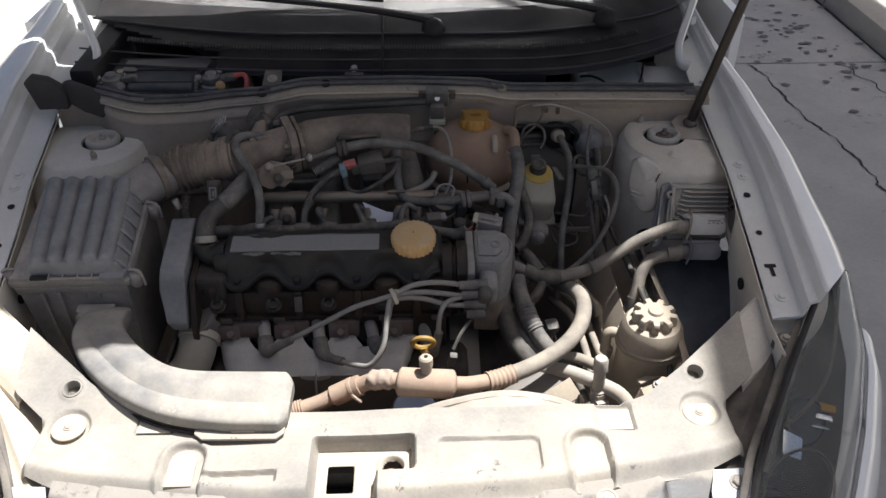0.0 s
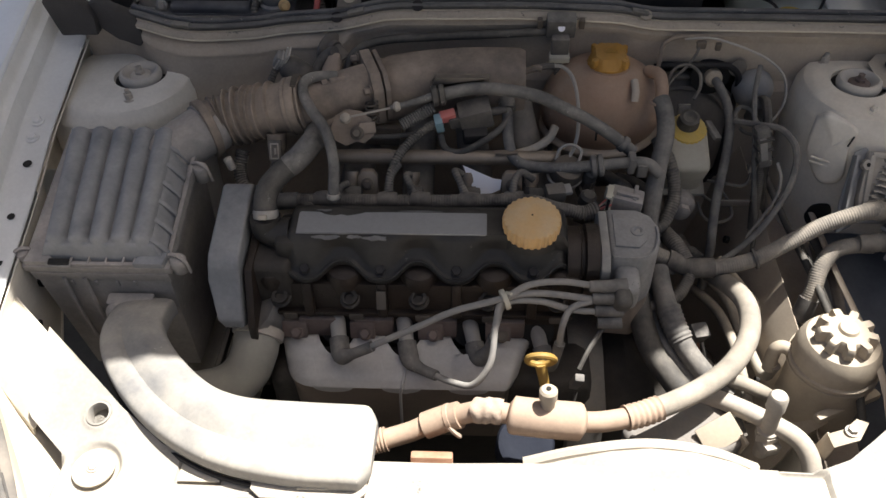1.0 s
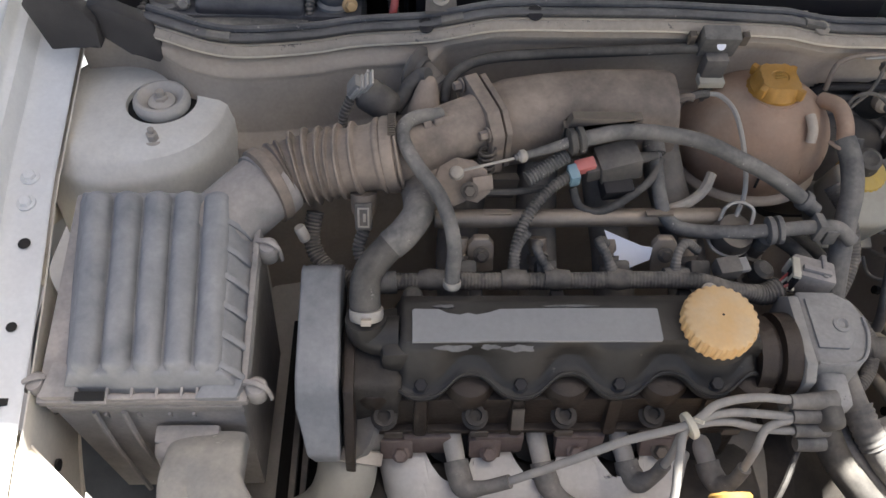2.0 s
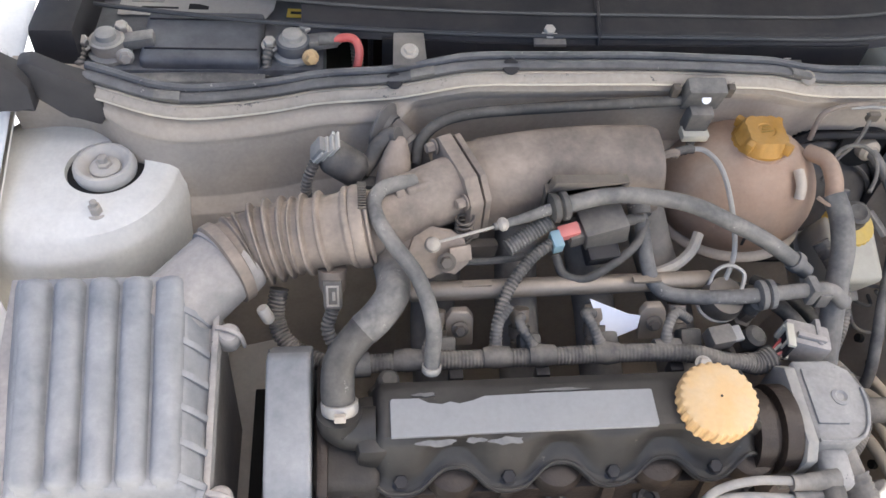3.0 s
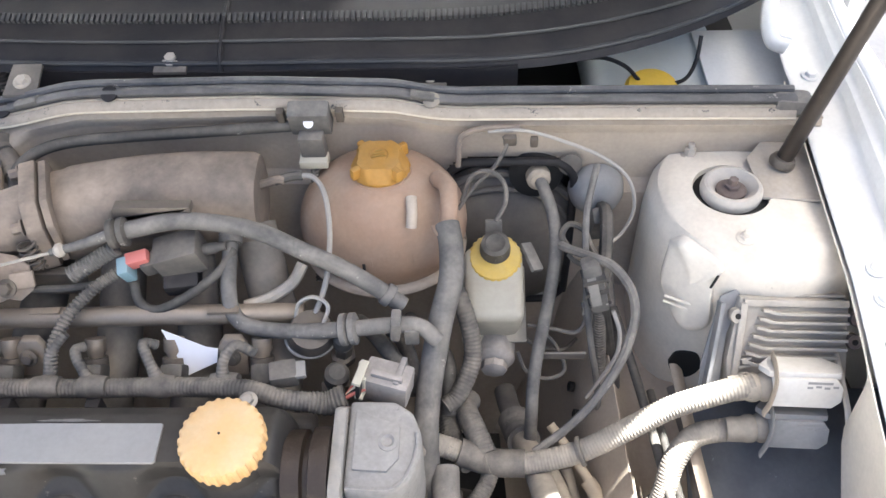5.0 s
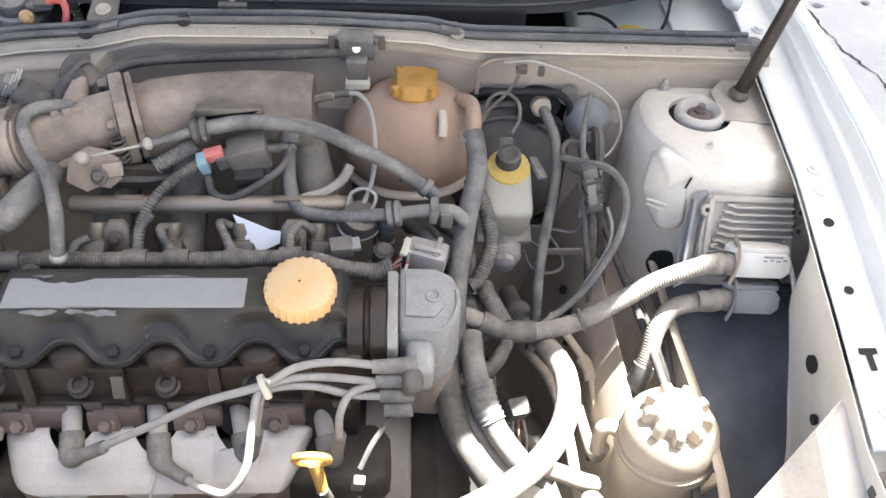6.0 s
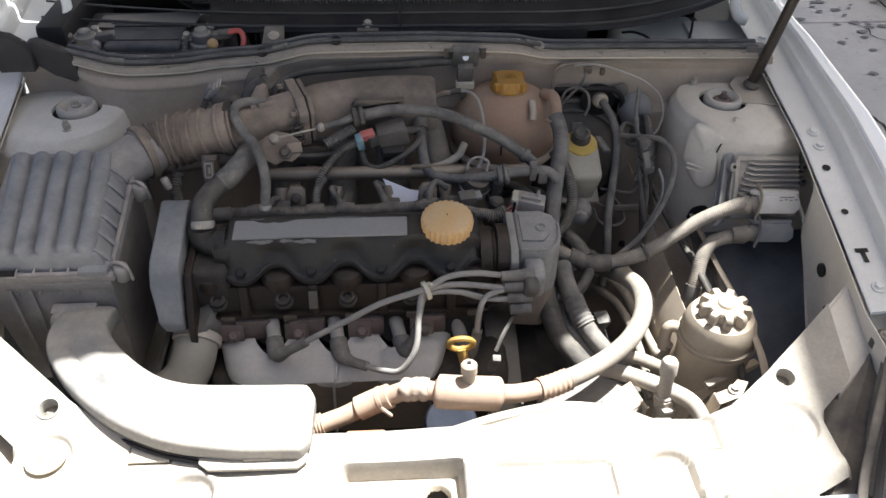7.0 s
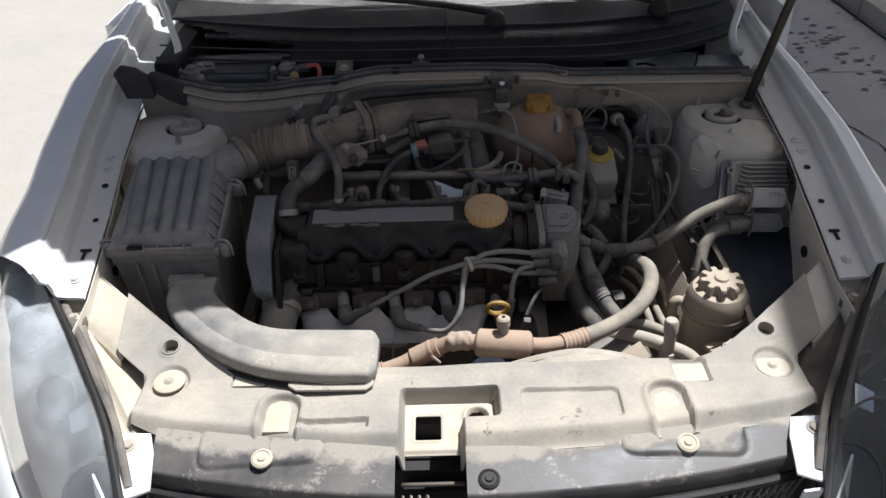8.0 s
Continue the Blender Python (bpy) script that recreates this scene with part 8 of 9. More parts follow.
def bulkhead_wiring():
    g = thing("wiring_grommet", (0.40, 0.63, 0.79), "round grey bulkhead grommet with plugs and leads", "grommet")
    part("boot", lathe([(0.031, 0), (0.030, 0.010), (0.025, 0.020), (0.016, 0.027), (0.006, 0.029)], (0.388, 0.630, 0.803), (0.0, -1, 0.1), 28), plate_grey, g)
    part("plug_block", rbox((0.020, 0.020, 0.05), (0.388, 0.588, 0.786), (25, 0, 5), 0.004), rubber_grey, g)
    part("lower_plug", rbox((0.019, 0.020, 0.062), (0.373, 0.490, 0.795), (-8, -14, 5), 0.004), rubber_grey, g)
    for k in range(3):
        part("plug_rib", rbox((0.023, 0.023, 0.004), (0.3785 - 0.0045 * k, 0.490 - 0.0015 * k, 0.775 + 0.018 * k), (-8, -14, 5), 0.001), rubber, g)
    part("plug_latch", rbox((0.010, 0.006, 0.034), (0.371, 0.478, 0.797), (-8, -14, 5), 0.001), lead_grey, g)
    part("plug_tail", sweep([(0.380, 0.496, 0.768), (0.384, 0.498, 0.74), (0.388, 0.494, 0.69), (0.394, 0.48, 0.63)], 0.008, 10, ribs=0.001), conduit, g)
    runs = [([(0.268, 0.615, 0.893), (0.305, 0.610, 0.897), (0.345, 0.603, 0.888), (0.385, 0.597, 0.872), (0.413, 0.590, 0.849), (0.422, 0.580, 0.818), (0.412, 0.568, 0.794), (0.394, 0.552, 0.790), (0.380, 0.540, 0.796)], 0.0019, lead_pale, "long thin pale looping wire"),
            ([(0.236, 0.612, 0.850), (0.238, 0.616, 0.880), (0.248, 0.616, 0.892), (0.268, 0.617, 0.896), (0.300, 0.617, 0.896)], 0.0032, plastic_tan, "dusty lead over the bulkhead"),
            ([(0.236, 0.560, 0.835), (0.252, 0.575, 0.852), (0.272, 0.585, 0.868), (0.286, 0.600, 0.884), (0.284, 0.606, 0.894)], 0.0022, conduit, "small looped lead by the servo"),
            ([(0.240, 0.565, 0.842), (0.250, 0.575, 0.866), (0.268, 0.572, 0.876), (0.283, 0.560, 0.870), (0.284, 0.545, 0.856), (0.274, 0.530, 0.846)], 0.0023, conduit, "thin lead to the fluid level plug"),
            ([(0.382, 0.604, 0.856), (0.376, 0.585, 0.845), (0.369, 0.560, 0.832), (0.366, 0.530, 0.815), (0.366, 0.505, 0.790), (0.369, 0.485, 0.755), (0.375, 0.470, 0.715), (0.382, 0.46, 0.68), (0.39, 0.45, 0.62)], 0.0036, rubber_grey, "lead running down the inner panel"),
            ([(0.386, 0.492, 0.765), (0.391, 0.498, 0.735), (0.400, 0.50, 0.69), (0.412, 0.495, 0.62)], 0.0058, rubber, "dark taped lead below the plug"),
            ([(0.372, 0.488, 0.80), (0.366, 0.492, 0.775), (0.374, 0.496, 0.743), (0.390, 0.50, 0.685), (0.405, 0.50, 0.62)], 0.0034, rubber_grey, "lead running down the inner panel"),
            ([(0.392, 0.600, 0.800), (0.392, 0.57, 0.815), (0.388, 0.53, 0.80), (0.384, 0.505, 0.782)], 0.007, rubber, "dark taped lead below the plug"),
            ([(0.342, 0.535, 0.806), (0.352, 0.522, 0.812), (0.368, 0.505, 0.820), (0.386, 0.482, 0.830), (0.400, 0.460, 0.824), (0.405, 0.446, 0.808), (0.402, 0.432, 0.790), (0.394, 0.418, 0.768), (0.380, 0.406, 0.742), (0.364, 0.396, 0.718), (0.340, 0.382, 0.698), (0.31, 0.365, 0.685)], 0.0046, rubber_grey, "grey lead curving down the inner panel"),
            ([(0.350, 0.540, 0.798), (0.344, 0.548, 0.808), (0.352, 0.556, 0.816), (0.366, 0.550, 0.814), (0.372, 0.535, 0.806), (0.380, 0.515, 0.800)], 0.0034, conduit, "wrapped bundle of thin leads"),
            ([(0.350, 0.532, 0.796), (0.356, 0.524, 0.794), (0.368, 0.512, 0.798), (0.380, 0.500, 0.806)], 0.0026, rubber, "wrapped bundle of thin leads"),
            ([(0.389, 0.463, 0.786), (0.396, 0.452, 0.766), (0.396, 0.448, 0.735), (0.386, 0.45, 0.695), (0.372, 0.448, 0.66)], 0.0022, lead_pale, "lead running down the inner panel"),
            ([(0.400, 0.60, 0.775), (0.398, 0.575, 0.757), (0.402, 0.540, 0.715), (0.408, 0.50, 0.66), (0.41, 0.46, 0.60)], 0.0065, rubber_grey, "lead running down the inner panel")]
    for pts, r, m, text in runs:
        tube_thing("wiring_lead", text, "cable", pts, r, m, group="bulkhead leads", n=8)


bulkhead_wiring()


def control_unit():
    u = thing("engine_control_unit", (0.55, 0.44, 0.72), "dusty finned aluminium engine control unit on the inner wing", "control unit")
    R = pose(0.556, 0.440, 0.786, -38, 0, -2)

    def put(bm, name, material, parent, label=""):
        bmesh.ops.transform(bm, verts=bm.verts, matrix=R)
        return part(name, bm, material, parent, label)

    # case, seen on its sloping face: u across, v up the face, w outwards
    def face(a, b, c):
        return (a, -c, b)

    case = prism([(-0.050, 0.030), (0.052, 0.028), (0.054, -0.050), (0.046, -0.068), (-0.058, -0.070), (-0.060, -0.030), (-0.055, -0.004)], -0.034, 0.0, face, 0.003)
    body = put(case, "case", ecu_alu, u)
    put(rbox((0.056, 0.026, 0.003), (0.022, 0.016, 0.0305), bev=0.0008, seg=1), "raised_plate", ecu_alu, body)
    put(rbox((0.098, 0.005, 0.007), (0.002, -0.002, 0.0245), bev=0.0015), "top_rail", ecu_alu, body)
    put(rbox((0.007, 0.006, 0.085), (-0.050, -0.002, -0.018), (0, 5, 0), bev=0.002), "side_rail", ecu_alu, body)
    for k in range(7):
        left = -0.030 - 0.0028 * k
        right = 0.050 if k < 5 else 0.042 - 0.05 * (k - 5)
        b = 0.0150 - 0.0084 * k
        fin = prism([(left, b + 0.0042), (left + 0.006, b + 0.0042), (left + 0.014, b + 0.0012), (right, b + 0.0012), (right, b - 0.0016), (left + 0.012, b - 0.0016), (left + 0.004, b + 0.0012), (left, b + 0.0012)], -0.001, 0.0085, face, 0)
        put(fin, "fin", ecu_alu, u)
    for k in range(5):
        put(rbox((0.011, 0.009, 0.0026), (-0.043 - 0.0012 * k, -0.003, -0.030 - 0.0075 * k), (0, -12, 0), bev=0.0006, seg=1), "side_fin", ecu_alu, u)
    for a, b, m in ((-0.052, 0.011, ecu_alu), (0.060, 0.010, rust_dark), (0.058, -0.012, rust_dark)):
        ring = lathe([(0.0028, 0.004), (0.0068, 0.004), (0.0074, 0.001), (0.0074, -0.006), (0.0028, -0.006)], (a, 0.0, b), (0, -1, 0), 18)
        lug = put(ring, "lug", m, u)
        put(lathe([(0.0029, 0), (0.0029, 0.0006)], (a, -0.0042, b), (0, -1, 0), 12), "eye", grime_shade, lug)
    plate = prism([(-0.066, 0.028), (-0.050, 0.036), (-0.046, 0.026), (-0.060, -0.010), (-0.064, -0.075), (-0.084, -0.085), (-0.082, -0.04)], -0.012, -0.009, face, 0.001)
    br = put(plate, "bracket", plate_grey, u, "grey steel mounting bracket")
    put(rbox((0.004, 0.016, 0.10), (-0.073, 0.004, -0.026), (0, 8, 0), bev=0.001), "fold", plate_grey, br)
    # near-black slab: shade of the drain opening in the tower's foot, put into colour
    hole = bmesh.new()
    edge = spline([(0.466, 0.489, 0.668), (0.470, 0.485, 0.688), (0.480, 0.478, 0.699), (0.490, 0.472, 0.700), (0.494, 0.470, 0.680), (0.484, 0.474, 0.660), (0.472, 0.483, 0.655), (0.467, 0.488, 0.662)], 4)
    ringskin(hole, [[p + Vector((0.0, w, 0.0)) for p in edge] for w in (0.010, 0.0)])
    part("tower_opening_shade", hole, grime_shade, car, "near-black slab painting the shade inside the tower foot's opening")
    # crumpled cover plate pressed against the tower
    rim = [(0.447, 0.516, 0.825), (0.459, 0.502, 0.838), (0.489, 0.480, 0.828), (0.485, 0.478, 0.807), (0.487, 0.470, 0.754), (0.463, 0.484, 0.742), (0.445, 0.508, 0.778)]
    mid = Vector((0.468, 0.491, 0.796))
    out = Vector((-0.46, -0.85, 0.26)).normalized()
    bm = bmesh.new()
    rings = []
    for f, w in ((1.10, -0.020), (1.06, -0.002), (1.0, 0.002), (0.90, 0.0035), (0.55, 0.0045), (0.28, 0.005), (0.03, 0.005)):
        rings.append([mid + (Vector(p) - mid) * f + out * (w + 0.0016 * f * math.sin(0.9 * k + 5 * f)) for k, p in enumerate(spline(rim + rim[:1], 5)[:-1])])
    ringskin(bm, rings)
    sc = part("side_cover", bm, paint_bay, u, "crumpled dusty cover plate")
    part("notch", sweep([(0.487, 0.476, 0.822), (0.484, 0.474, 0.815), (0.482, 0.474, 0.807)], 0.0014, 6), grime_shade, sc)
    for k in range(2):
        part("crease", sweep([tuple(mid + out * 0.0035 + Vector((-0.022 + 0.012 * i, -0.004 * i + 0.002, -0.019 - 0.008 * k - 0.002 * i))) for i in range(4)], 0.0016, 6), paint_bay, sc)
    for k, (x0, x1, y, z, m, sub_m) in enumerate(((0.524, 0.586, 0.386, 0.769, connector_pale, connector_pale), (0.526, 0.580, 0.368, 0.728, plastic_grey, plate_grey))):
        C = pose(0.5 * (x0 + x1), y, z, -26, 0, -3)
        wide = x1 - x0
        shell = prism([(-wide / 2, -0.015), (wide / 2 - 0.008, -0.015), (wide / 2, -0.008), (wide / 2, 0.006), (wide / 2 - 0.006, 0.014), (-wide / 2, 0.014)], -0.020, 0.016, lambda a, b, c: tuple(C @ Vector((a, -c, b))), 0.002)
        c = part("connector", shell, m, u, "large multi-pin connector")
        hood = prism([(-wide / 2 - 0.010, 0.002), (-wide / 2 + 0.004, 0.020), (wide / 2 - 0.010, 0.020), (wide / 2 + 0.003, 0.006), (wide / 2 - 0.002, -0.012), (-wide / 2 - 0.004, -0.012)], 0.013, 0.019, lambda a, b, c: tuple(C @ Vector((a, b, c))), 0.0015)
        part("hood", hood, sub_m, c)
        part("slot", rbox((0.022, 0.001, 0.0024), tuple(C @ Vector((wide * 0.16, -0.0158, 0.0105))), (-26, 0, -3), 0), plate_grey, c)
        for j in range(4):
            part("slot", rbox((0.005, 0.0012, 0.0022), tuple(C @ Vector((wide * 0.02 + 0.0075 * j, -0.0156, 0.0058 + 0.001 * (j % 2)))), (-26, 0, -3), 0), plate_grey, c)
        part("collar", lathe([(0.0125, 0), (0.0140, 0.004), (0.0140, 0.010), (0.012, 0.013), (0.0135, 0.016), (0.0135, 0.022), (0.0115, 0.026), (0.0122, 0.034), (0.011, 0.040)], (x0 + 0.004, y - 0.001, z - 0.001), (-1, 0.02, -0.10), 20), conduit_pale, c)
        latch = sweep([tuple(C @ Vector(p)) for p in ((-wide / 2 + 0.004, 0.010, 0.024), (-wide / 2 + 0.002, -0.008, 0.022), (-wide / 2 + 0.001, -0.019, 0.010), (-wide / 2 - 0.002, -0.020, -0.008), (-wide / 2 - 0.006, -0.017, -0.022))], 0.0055, 8, 4, flat=0.3, up=(1, 0, 0))
        part("latch", latch, steering_tan if k == 0 else plate_grey, c, "folded strap latch")
    h = thing("control_unit_loom", (0.40, 0.38, 0.70), "thick pale dusty corrugated loom from the control unit", "wiring loom")
    part("loom", sweep([(0.510, 0.386, 0.770), (0.482, 0.382, 0.764), (0.437, 0.378, 0.744), (0.395, 0.367, 0.722), (0.352, 0.357, 0.700), (0.305, 0.352, 0.688), (0.268, 0.354, 0.686), (0.238, 0.360, 0.694), (0.212, 0.362, 0.706), (0.195, 0.352, 0.715)], 0.0112, 14, ribs=0.00045, pitch=0.0032), conduit_pale, h)
    part("tape", sweep([(0.300, 0.352, 0.687), (0.268, 0.354, 0.686), (0.235, 0.360, 0.696)], 0.0138, 14), conduit, h)
    for pts, r in (([(0.268, 0.352, 0.684), (0.262, 0.335, 0.676), (0.245, 0.315, 0.668), (0.215, 0.30, 0.665), (0.180, 0.285, 0.662)], 0.0085), ([(0.262, 0.358, 0.692), (0.25, 0.385, 0.70), (0.242, 0.41, 0.695), (0.246, 0.43, 0.68)], 0.012), ([(0.246, 0.352, 0.686), (0.232, 0.37, 0.682), (0.226, 0.395, 0.685), (0.222, 0.42, 0.69)], 0.011), ([(0.27, 0.350, 0.682), (0.255, 0.325, 0.662), (0.225, 0.305, 0.655), (0.19, 0.295, 0.65)], 0.007)):
        part("branch", sweep(pts, r, 12, ribs=0.0005, pitch=0.0034), conduit, h)
    for x, y, z in ((0.352, 0.357, 0.700), (0.262, 0.354, 0.687)):
        part("tie", lathe([(0.0145, 0), (0.015, 0.002), (0.0145, 0.004)], (x, y, z), (1, 0.1, 0.35), 16), conduit, h)
    l = thing("lower_loom", (0.46, 0.36, 0.68), "pale dusty corrugated lower loom with a bent end", "wiring loom")
    part("loom", sweep([(0.512, 0.370, 0.717), (0.488, 0.371, 0.716), (0.462, 0.368, 0.708), (0.444, 0.352, 0.690), (0.436, 0.335, 0.668), (0.430, 0.325, 0.65)], 0.0115, 14, ribs=0.00035, pitch=0.0032), conduit_pale, l)
    part("end_sleeve", sweep([(0.432, 0.328, 0.655), (0.428, 0.322, 0.640), (0.424, 0.318, 0.625)], 0.0135, 12), rubber_grey, l)
    for pts, r in (([(0.405, 0.53, 0.735), (0.415, 0.49, 0.72), (0.425, 0.446, 0.705), (0.435, 0.355, 0.70), (0.445, 0.273, 0.687), (0.455, 0.201, 0.674), (0.46, 0.14, 0.63)], 0.0052), ([(0.440, 0.45, 0.690), (0.448, 0.36, 0.685), (0.458, 0.28, 0.670), (0.466, 0.20, 0.65)], 0.0045)):
        tube_thing("rail_pipe", "dusty grey pipe clipped along the chassis rail", "pipe", [(x, y, z - 0.022) for x, y, z in pts], r, rubber, group="rail pipes", n=10)
    q = thing("breather_tube", (0.38, 0.36, 0.55), "thin cream tube with a collar beside the gearbox", "pipe")
    part("tube", sweep([(0.334, 0.432, 0.63), (0.352, 0.408, 0.62), (0.378, 0.368, 0.60), (0.386, 0.33, 0.575), (0.391, 0.292, 0.55), (0.392, 0.26, 0.50)], 0.0055, 10), steering_tan, q)
    part("collar", sweep([(0.371, 0.379, 0.605), (0.378, 0.368, 0.600), (0.381, 0.354, 0.591)], 0.0085, 12), steering_tan, q)


control_unit()


def steering_reservoir():
    p = thing("steering_fluid_reservoir", (0.434, 0.22, 0.56), "dusty tan power steering reservoir with a star-shaped cap", "reservoir")
    part("body", lathe([(0.044, 0), (0.051, 0.008), (0.0525, 0.02), (0.0525, 0.095)], (0.434, 0.222, 0.550), (0, -0.02, 1), 44), steering_tan, p)
    part("rim", lathe([(0.053, 0), (0.0565, 0.002), (0.0565, 0.006), (0.054, 0.008), (0.0565, 0.010), (0.0565, 0.014), (0.053, 0.016)], (0.434, 0.222, 0.640), n=48), steering_tan, p)
    part("shoulder", lathe([(0.053, 0), (0.0535, 0.012), (0.050, 0.027), (0.044, 0.037), (0.034, 0.039)], (0.434, 0.222, 0.655), n=44), steering_tan, p)
    part("cap", lathe([(0.034, 0), (0.037, 0.004), (0.037, 0.017), (0.034, 0.021), (0.013, 0.021), (0.011, 0.025), (0.004, 0.026)], (0.434, 0.221, 0.692), (0, -0.03, 1), 144, lobes=9, depth=0.0105, lobed=(1, 3)), steering_tan, p, "eight-pointed screw cap")
    part("return_port", sweep([(0.390, 0.236, 0.648), (0.374, 0.242, 0.652), (0.366, 0.242, 0.642), (0.366, 0.240, 0.61)], 0.009, 12), steering_tan, p)
    part("band", rbox((0.10, 0.012, 0.012), (0.45, 0.178, 0.612), (0, 0, 25), 0.003), steering_tan, p)
    h, _ = tube_thing("steering_return_hose", "thin dusty hose dropping beside the steering reservoir", "hose", [(0.372, 0.236, 0.62), (0.370, 0.25, 0.58), (0.366, 0.30, 0.57), (0.36, 0.36, 0.575), (0.352, 0.40, 0.59)], 0.007, rubber_dust)
    b = thing("reservoir_bracket", (0.42, 0.13, 0.66), "folded dusty steel bracket at the slam panel", "bracket")
    part("plate", prism([(-0.012, -0.012), (0.018, -0.006), (0.034, 0.016), (0.022, 0.024), (0.006, 0.010), (-0.014, 0.008)], 0, 0.004, lambda u, v, w: (0.405 + u, 0.098 + v, 0.655 + w + 0.25 * u), 0.0012), steering_tan, b)
    part("fold", rbox((0.004, 0.02, 0.03), (0.392, 0.098, 0.640), (0, 20, 20), 0.001), steering_tan, b)
    part("bolt", hexbolt((0.418, 0.105, 0.662), (0, 0, 1), 0.006), steel, b)


steering_reservoir()


def air_conditioning():
    a = thing("air_conditioning_pipe", (0.1, 0.11, 0.65), "tan dusty air-conditioning pipe with a muffler and a curved rubber hose", "pipe")
    part("muffler", sweep([(0.012, 0.098, 0.691), (0.022, 0.096, 0.691), (0.055, 0.093, 0.690), (0.088, 0.092, 0.688), (0.100, 0.092, 0.686)], 0.0225, 20, taper=lambda t: 0.62 + 0.38 * min(1, 7 * min(t, 1 - t))), pipe_tan, a, "swollen muffler can")
    k = part("port", lathe([(0.0085, 0), (0.0085, 0.016), (0.0105, 0.018), (0.0105, 0.030), (0.008, 0.033)], (0.056, 0.096, 0.706), (-0.02, 0.1, 1), 18), steering_tan, a, "capped service port")
    part("pip", lathe([(0.003, 0), (0.003, 0.0012)], (0.0555, 0.0992, 0.7392), (-0.02, 0.1, 1), 10), grime_shade, k)
    part("left_pipe", sweep([(0.014, 0.098, 0.690), (-0.005, 0.101, 0.692), (-0.020, 0.103, 0.690), (-0.048, 0.105, 0.676), (-0.078, 0.104, 0.662), (-0.105, 0.098, 0.650), (-0.135, 0.092, 0.642), (-0.165, 0.085, 0.636)], 0.0125, 14), pipe_tan, a)
    part("sleeve", sweep([(-0.046, 0.105, 0.677), (-0.066, 0.105, 0.667), (-0.088, 0.102, 0.657)], 0.0165, 16), pipe_tan, a)
    wrap = sweep([(0.004, 0.100, 0.692), (-0.004, 0.101, 0.692), (-0.012, 0.102, 0.691), (-0.020, 0.103, 0.690), (-0.028, 0.104, 0.687)], 0.0158, 22, 6, taper=lambda t: 0.94 + 0.06 * math.sin(9 * t) ** 2)
    for v in wrap.verts:
        v.co += Vector((0.0012 * math.sin(300 * v.co.z + 220 * v.co.y), 0, 0.0008 * math.sin(350 * v.co.x + 260 * v.co.y)))
    part("wrap", wrap, pipe_wrap, a, "crumpled pale tape round the joint")
    part("band", lathe([(0.0155, 0), (0.0172, 0.002), (0.0172, 0.007), (0.0155, 0.009)], (-0.062, 0.105, 0.669), (0.9, 0.05, 0.45), 18), pipe_tan, a, "dusty crimp band")
    part("thread", sweep([(-0.135, 0.092, 0.642), (-0.150, 0.089, 0.639), (-0.172, 0.083, 0.634)], 0.0155, 14, ribs=0.0014), pipe_tan, a)
    part("band_tail", sweep([(-0.060, 0.092, 0.674), (-0.052, 0.086, 0.668), (-0.045, 0.086, 0.66)], 0.003, 6), pipe_wrap, a)
    part("right_pipe", sweep([(0.098, 0.092, 0.687), (0.118, 0.096, 0.682), (0.140, 0.102, 0.679), (0.160, 0.108, 0.678)], 0.0125, 14), pipe_tan, a)
    part("crimp", sweep([(0.150, 0.105, 0.678), (0.170, 0.112, 0.677), (0.192, 0.121, 0.678)], 0.0158, 16, ribs=0.0012, pitch=0.0075), pipe_tan, a, "crimped collar")
    part("hose", sweep([(0.185, 0.118, 0.678), (0.215, 0.131, 0.680), (0.250, 0.149, 0.685), (0.284, 0.174, 0.693), (0.308, 0.205, 0.700), (0.320, 0.240, 0.704), (0.323, 0.275, 0.700), (0.320, 0.308, 0.688), (0.315, 0.345, 0.668), (0.309, 0.385, 0.644), (0.301, 0.425, 0.622), (0.294, 0.455, 0.612)], 0.0132, 18, 8), rubber_dust, a, "dusty curved rubber hose")
    part("rear_collar", sweep([(0.304, 0.412, 0.629), (0.300, 0.432, 0.618), (0.295, 0.452, 0.612)], 0.0185, 16, ribs=0.0012, pitch=0.010), rubber_grey, a)
    part("rear_fitting", sweep([(0.296, 0.448, 0.613), (0.290, 0.470, 0.612), (0.286, 0.492, 0.611)], 0.0125, 12), servo_dust, a)
    v = thing("service_valve", (0.328, 0.12, 0.60), "upright dusty brass-coloured service valve", "valve")
    part("stem", lathe([(0.0095, 0), (0.0095, 0.03), (0.0125, 0.032), (0.0125, 0.046), (0.0095, 0.048), (0.0095, 0.085), (0.0115, 0.087), (0.0115, 0.106), (0.009, 0.110), (0.004, 0.1105)], (0.329, 0.116, 0.596), (-0.02, 0.06, 1), 18), alu_dust, v)
    part("hex_collar", lathe([(0.0145, 0), (0.0145, 0.012)], (0.329, 0.1175, 0.626), (-0.02, 0.06, 1), 6), alu_dust, v)
    part("foot", rbox((0.024, 0.02, 0.016), (0.331, 0.108, 0.622), (0, 10, 20), 0.004), alu_dust, v)
    h = thing("condenser_pipe", (0.33, 0.12, 0.64), "tan dusty bent aluminium pipe near the slam panel", "pipe")
    part("pipe", sweep([(0.245, 0.180, 0.630), (0.275, 0.165, 0.640), (0.305, 0.145, 0.645), (0.335, 0.125, 0.645), (0.362, 0.106, 0.640), (0.375, 0.085, 0.625), (0.376, 0.06, 0.60)], 0.0118, 14), alu_dust, h)
    part("second_pipe", sweep([(0.285, 0.205, 0.632), (0.31, 0.195, 0.636), (0.338, 0.190, 0.625), (0.36, 0.20, 0.60)], 0.0098, 12), rubber_dust, h)
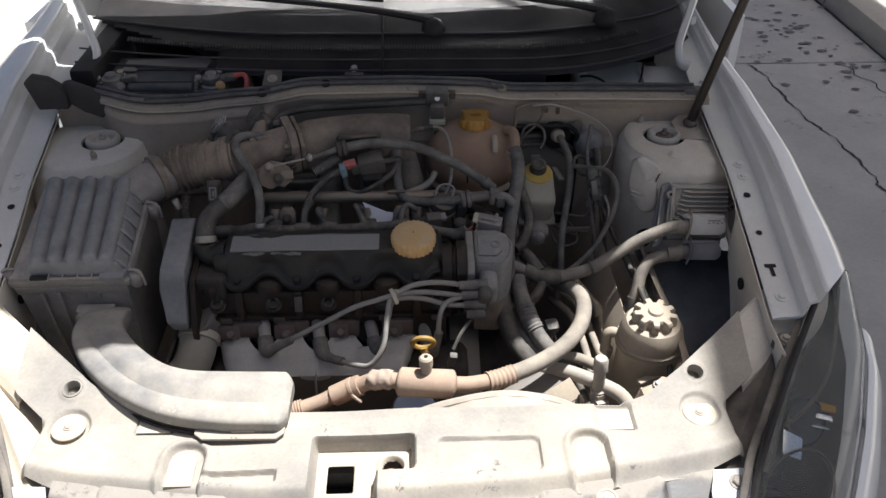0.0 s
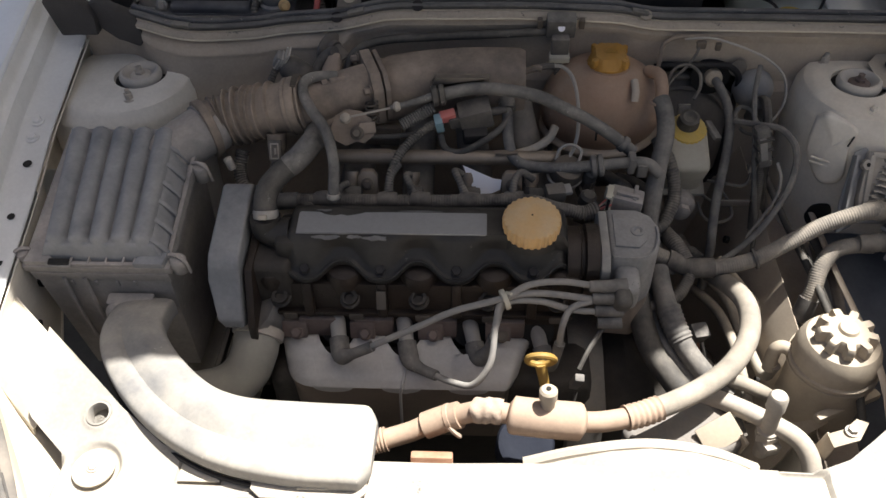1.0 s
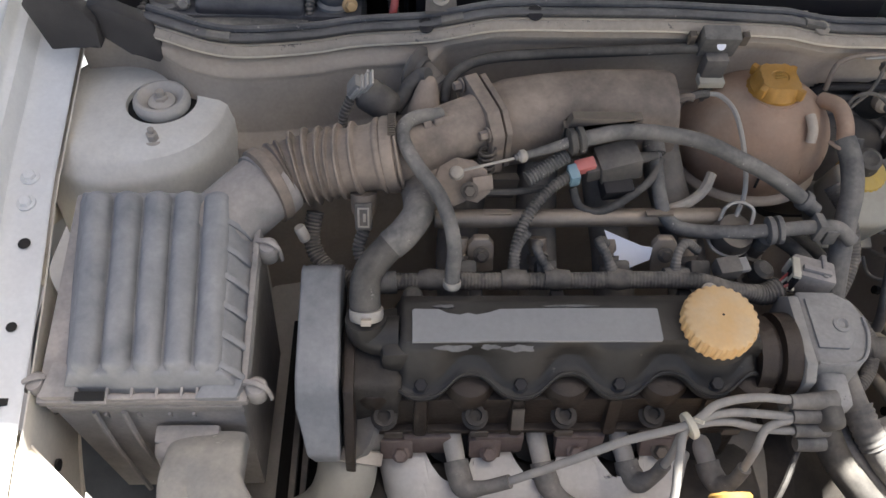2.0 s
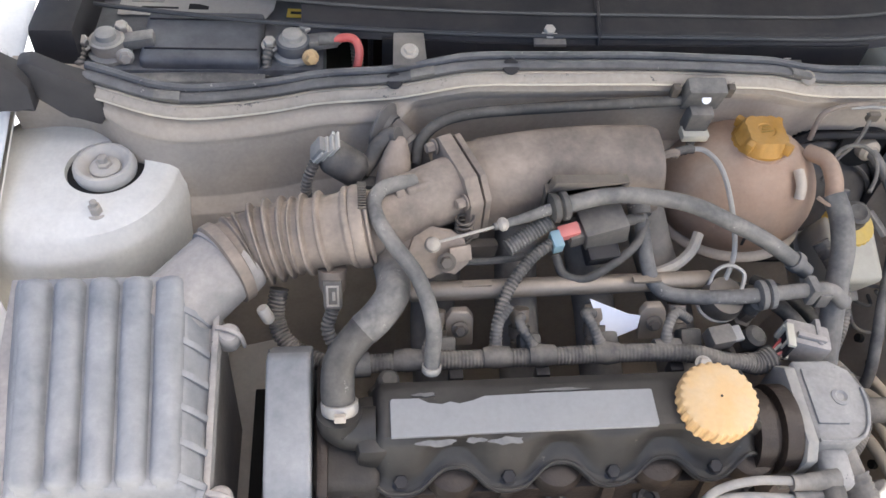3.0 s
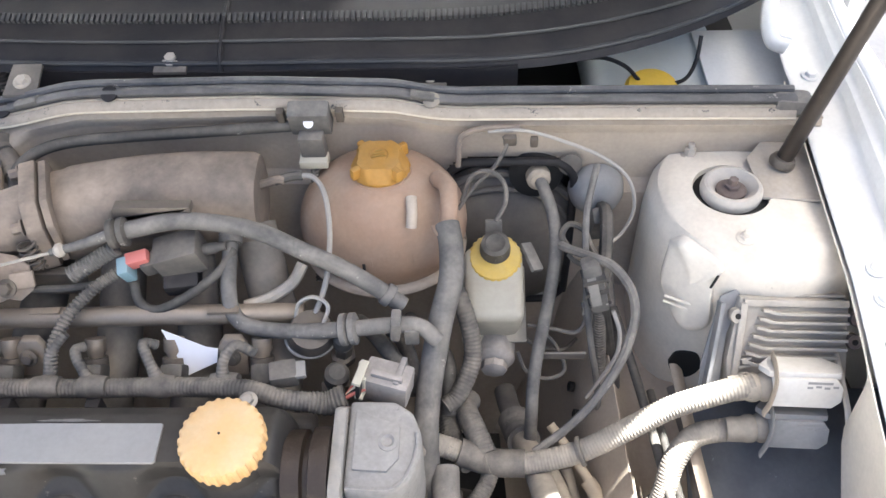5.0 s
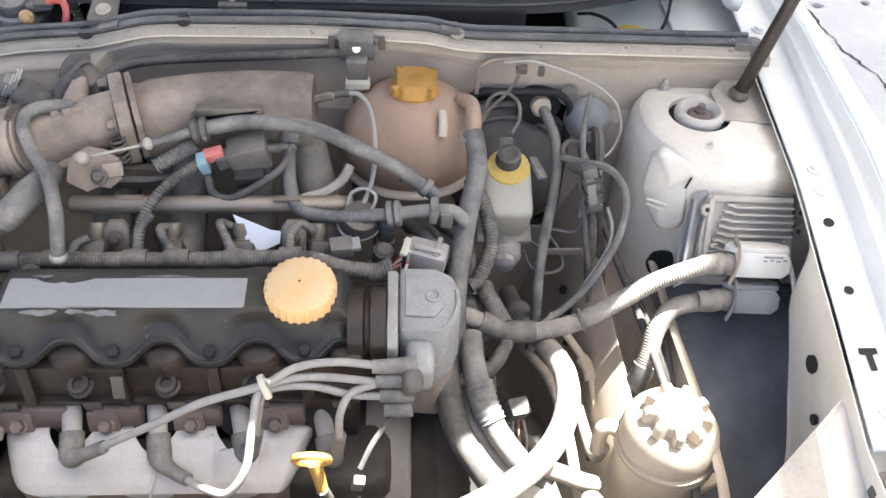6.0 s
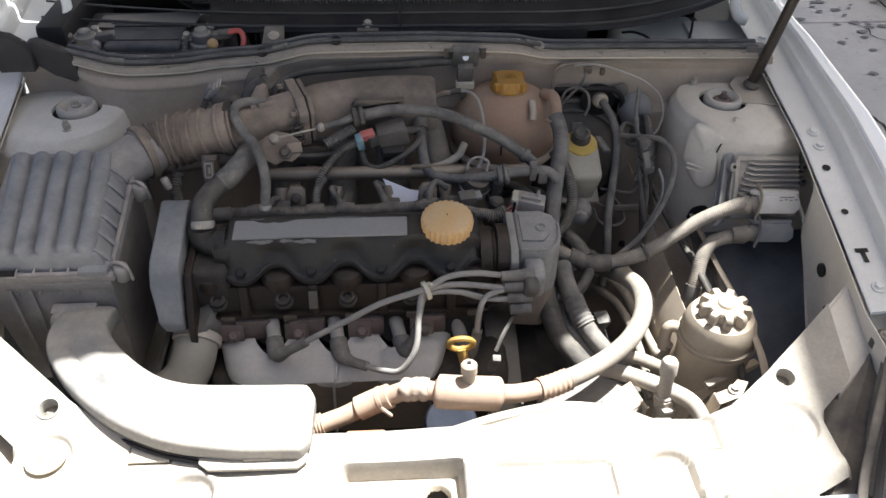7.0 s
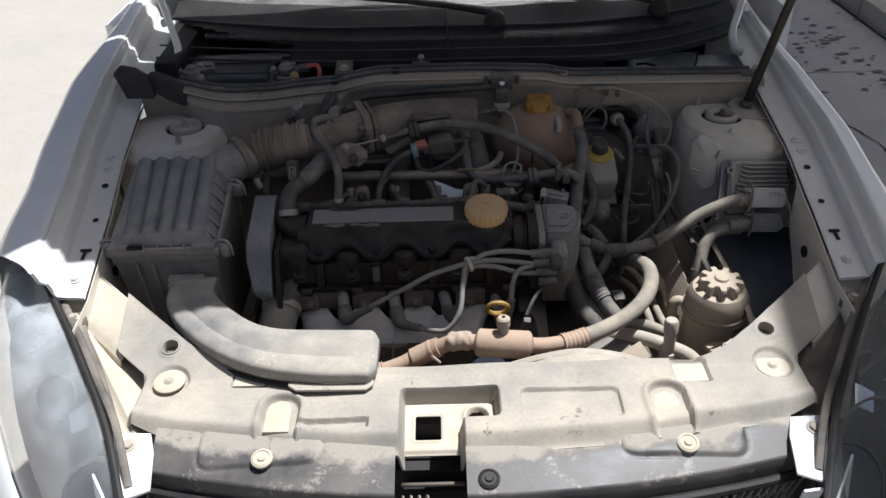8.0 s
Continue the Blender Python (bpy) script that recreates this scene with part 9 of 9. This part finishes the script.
    part("bracket", rbox((0.05, 0.034, 0.004), (0.272, 0.118, 0.632), (34, -18, 24), 0.001), steering_tan, h)
    part("bracket_side", rbox((0.004, 0.034, 0.03), (0.296, 0.122, 0.620), (10, 0, 24), 0.001), steering_tan, h)
    part("compressor", rbox((0.13, 0.09, 0.08), (0.235, 0.130, 0.585), (8, -10, 28), 0.012, 3), cast_grey, h)


air_conditioning()


def lower_hoses():
    t, _ = tube_thing("radiator_hose", "fat black radiator hose dropping past the distributor", "hose", [(0.185, 0.345, 0.690), (0.190, 0.315, 0.675), (0.196, 0.280, 0.655), (0.208, 0.245, 0.635), (0.232, 0.210, 0.618), (0.262, 0.170, 0.598), (0.28, 0.12, 0.57)], 0.0165, rubber, n=16)
    t, _ = tube_thing("heater_hose", "dusty grey heater hose with a ribbed collar", "hose", [(0.222, 0.345, 0.690), (0.224, 0.310, 0.682), (0.232, 0.270, 0.670), (0.248, 0.238, 0.650), (0.272, 0.212, 0.630), (0.30, 0.185, 0.615)], 0.0138, rubber_grey, n=14)
    part("collar", sweep([(0.229, 0.285, 0.675), (0.235, 0.262, 0.666), (0.243, 0.246, 0.656)], 0.0165, 14, ribs=0.0012, pitch=0.006), rubber_grey, t)
    t, _ = tube_thing("heater_hose", "dusty grey heater hose with a ribbed collar", "hose", [(0.202, 0.335, 0.665), (0.208, 0.300, 0.650), (0.220, 0.262, 0.64), (0.242, 0.228, 0.625), (0.27, 0.20, 0.61)], 0.0115, rubber_grey, n=14)
    t, _ = tube_thing("coolant_elbow", "grey-tan moulded coolant elbow below the belt cover", "hose", [(-0.319, 0.250, 0.664), (-0.322, 0.236, 0.656), (-0.326, 0.222, 0.641), (-0.338, 0.206, 0.620), (-0.365, 0.192, 0.604), (-0.41, 0.182, 0.598), (-0.46, 0.175, 0.59)], 0.031, hose_pale, n=22, steps=8)
    c = part("clamp", lathe([(0.032, 0), (0.0345, 0.001), (0.0345, 0.013), (0.032, 0.014)], (-0.3195, 0.248, 0.663), (-0.15, -0.85, -0.42), 30), alu_dust, t, "wide band clamp")
    part("screw", rbox((0.018, 0.012, 0.014), (-0.343, 0.240, 0.688), (0, 20, 10), 0.003), alu_dust, c)
    f = thing("oil_filter", (0.07, 0.13, 0.52), "dark blue oil filter low beside the engine", "oil filter")
    part("can", lathe([(0.030, 0), (0.037, 0.006), (0.037, 0.075), (0.034, 0.08), (0.028, 0.0815), (0.020, 0.080)], (0.036, 0.148, 0.535), (0, -0.35, 0.75), 32), fluid_blue, f)
    part("label_bar", rbox((0.02, 0.001, 0.006), (0.036, 0.090, 0.579), (-25, 0, 0), 0), lead_grey, f)
    s = thing("drive_belt_guard", (-0.39, 0.30, 0.6), "dark slotted guard beside the belt cover", "guard")
    for k in range(2):
        part("rail", rbox((0.007, 0.30, 0.012), (-0.385 + 0.012 * k, 0.33, 0.60), (0, 0, 0), 0.002), plastic_dusty, s)
    part("floor", rbox((0.05, 0.34, 0.01), (-0.385, 0.32, 0.55), bev=0.002), grime_shade, s)
    for n, pts in enumerate(([(0.26, 0.30, 0.56), (0.29, 0.27, 0.585), (0.31, 0.22, 0.58), (0.33, 0.17, 0.55)], [(0.30, 0.42, 0.58), (0.33, 0.36, 0.585), (0.345, 0.28, 0.57), (0.35, 0.2, 0.54)], [(0.28, 0.45, 0.60), (0.31, 0.42, 0.61), (0.34, 0.38, 0.60), (0.355, 0.33, 0.58)])):
        tube_thing("gearbox_cable", "dusty cable above the gearbox", "cable", pts, 0.0075, rubber_dust if n else conduit, group="gearbox cables", n=10)
    j = thing("gearbox_plug", (0.28, 0.29, 0.62), "small dusty plug hanging over the gearbox", "connector")
    part("plug", rbox((0.026, 0.022, 0.03), (0.275, 0.285, 0.625), (20, 10, 20), 0.004), rubber_grey, j)
    for k in range(3):
        part("wire", sweep([(0.272 + 0.006 * k, 0.278, 0.615), (0.272 + 0.008 * k, 0.262, 0.60), (0.28 + 0.004 * k, 0.25, 0.58)], 0.0022, 6), rust if k == 1 else lead_grey, j)


lower_hoses()
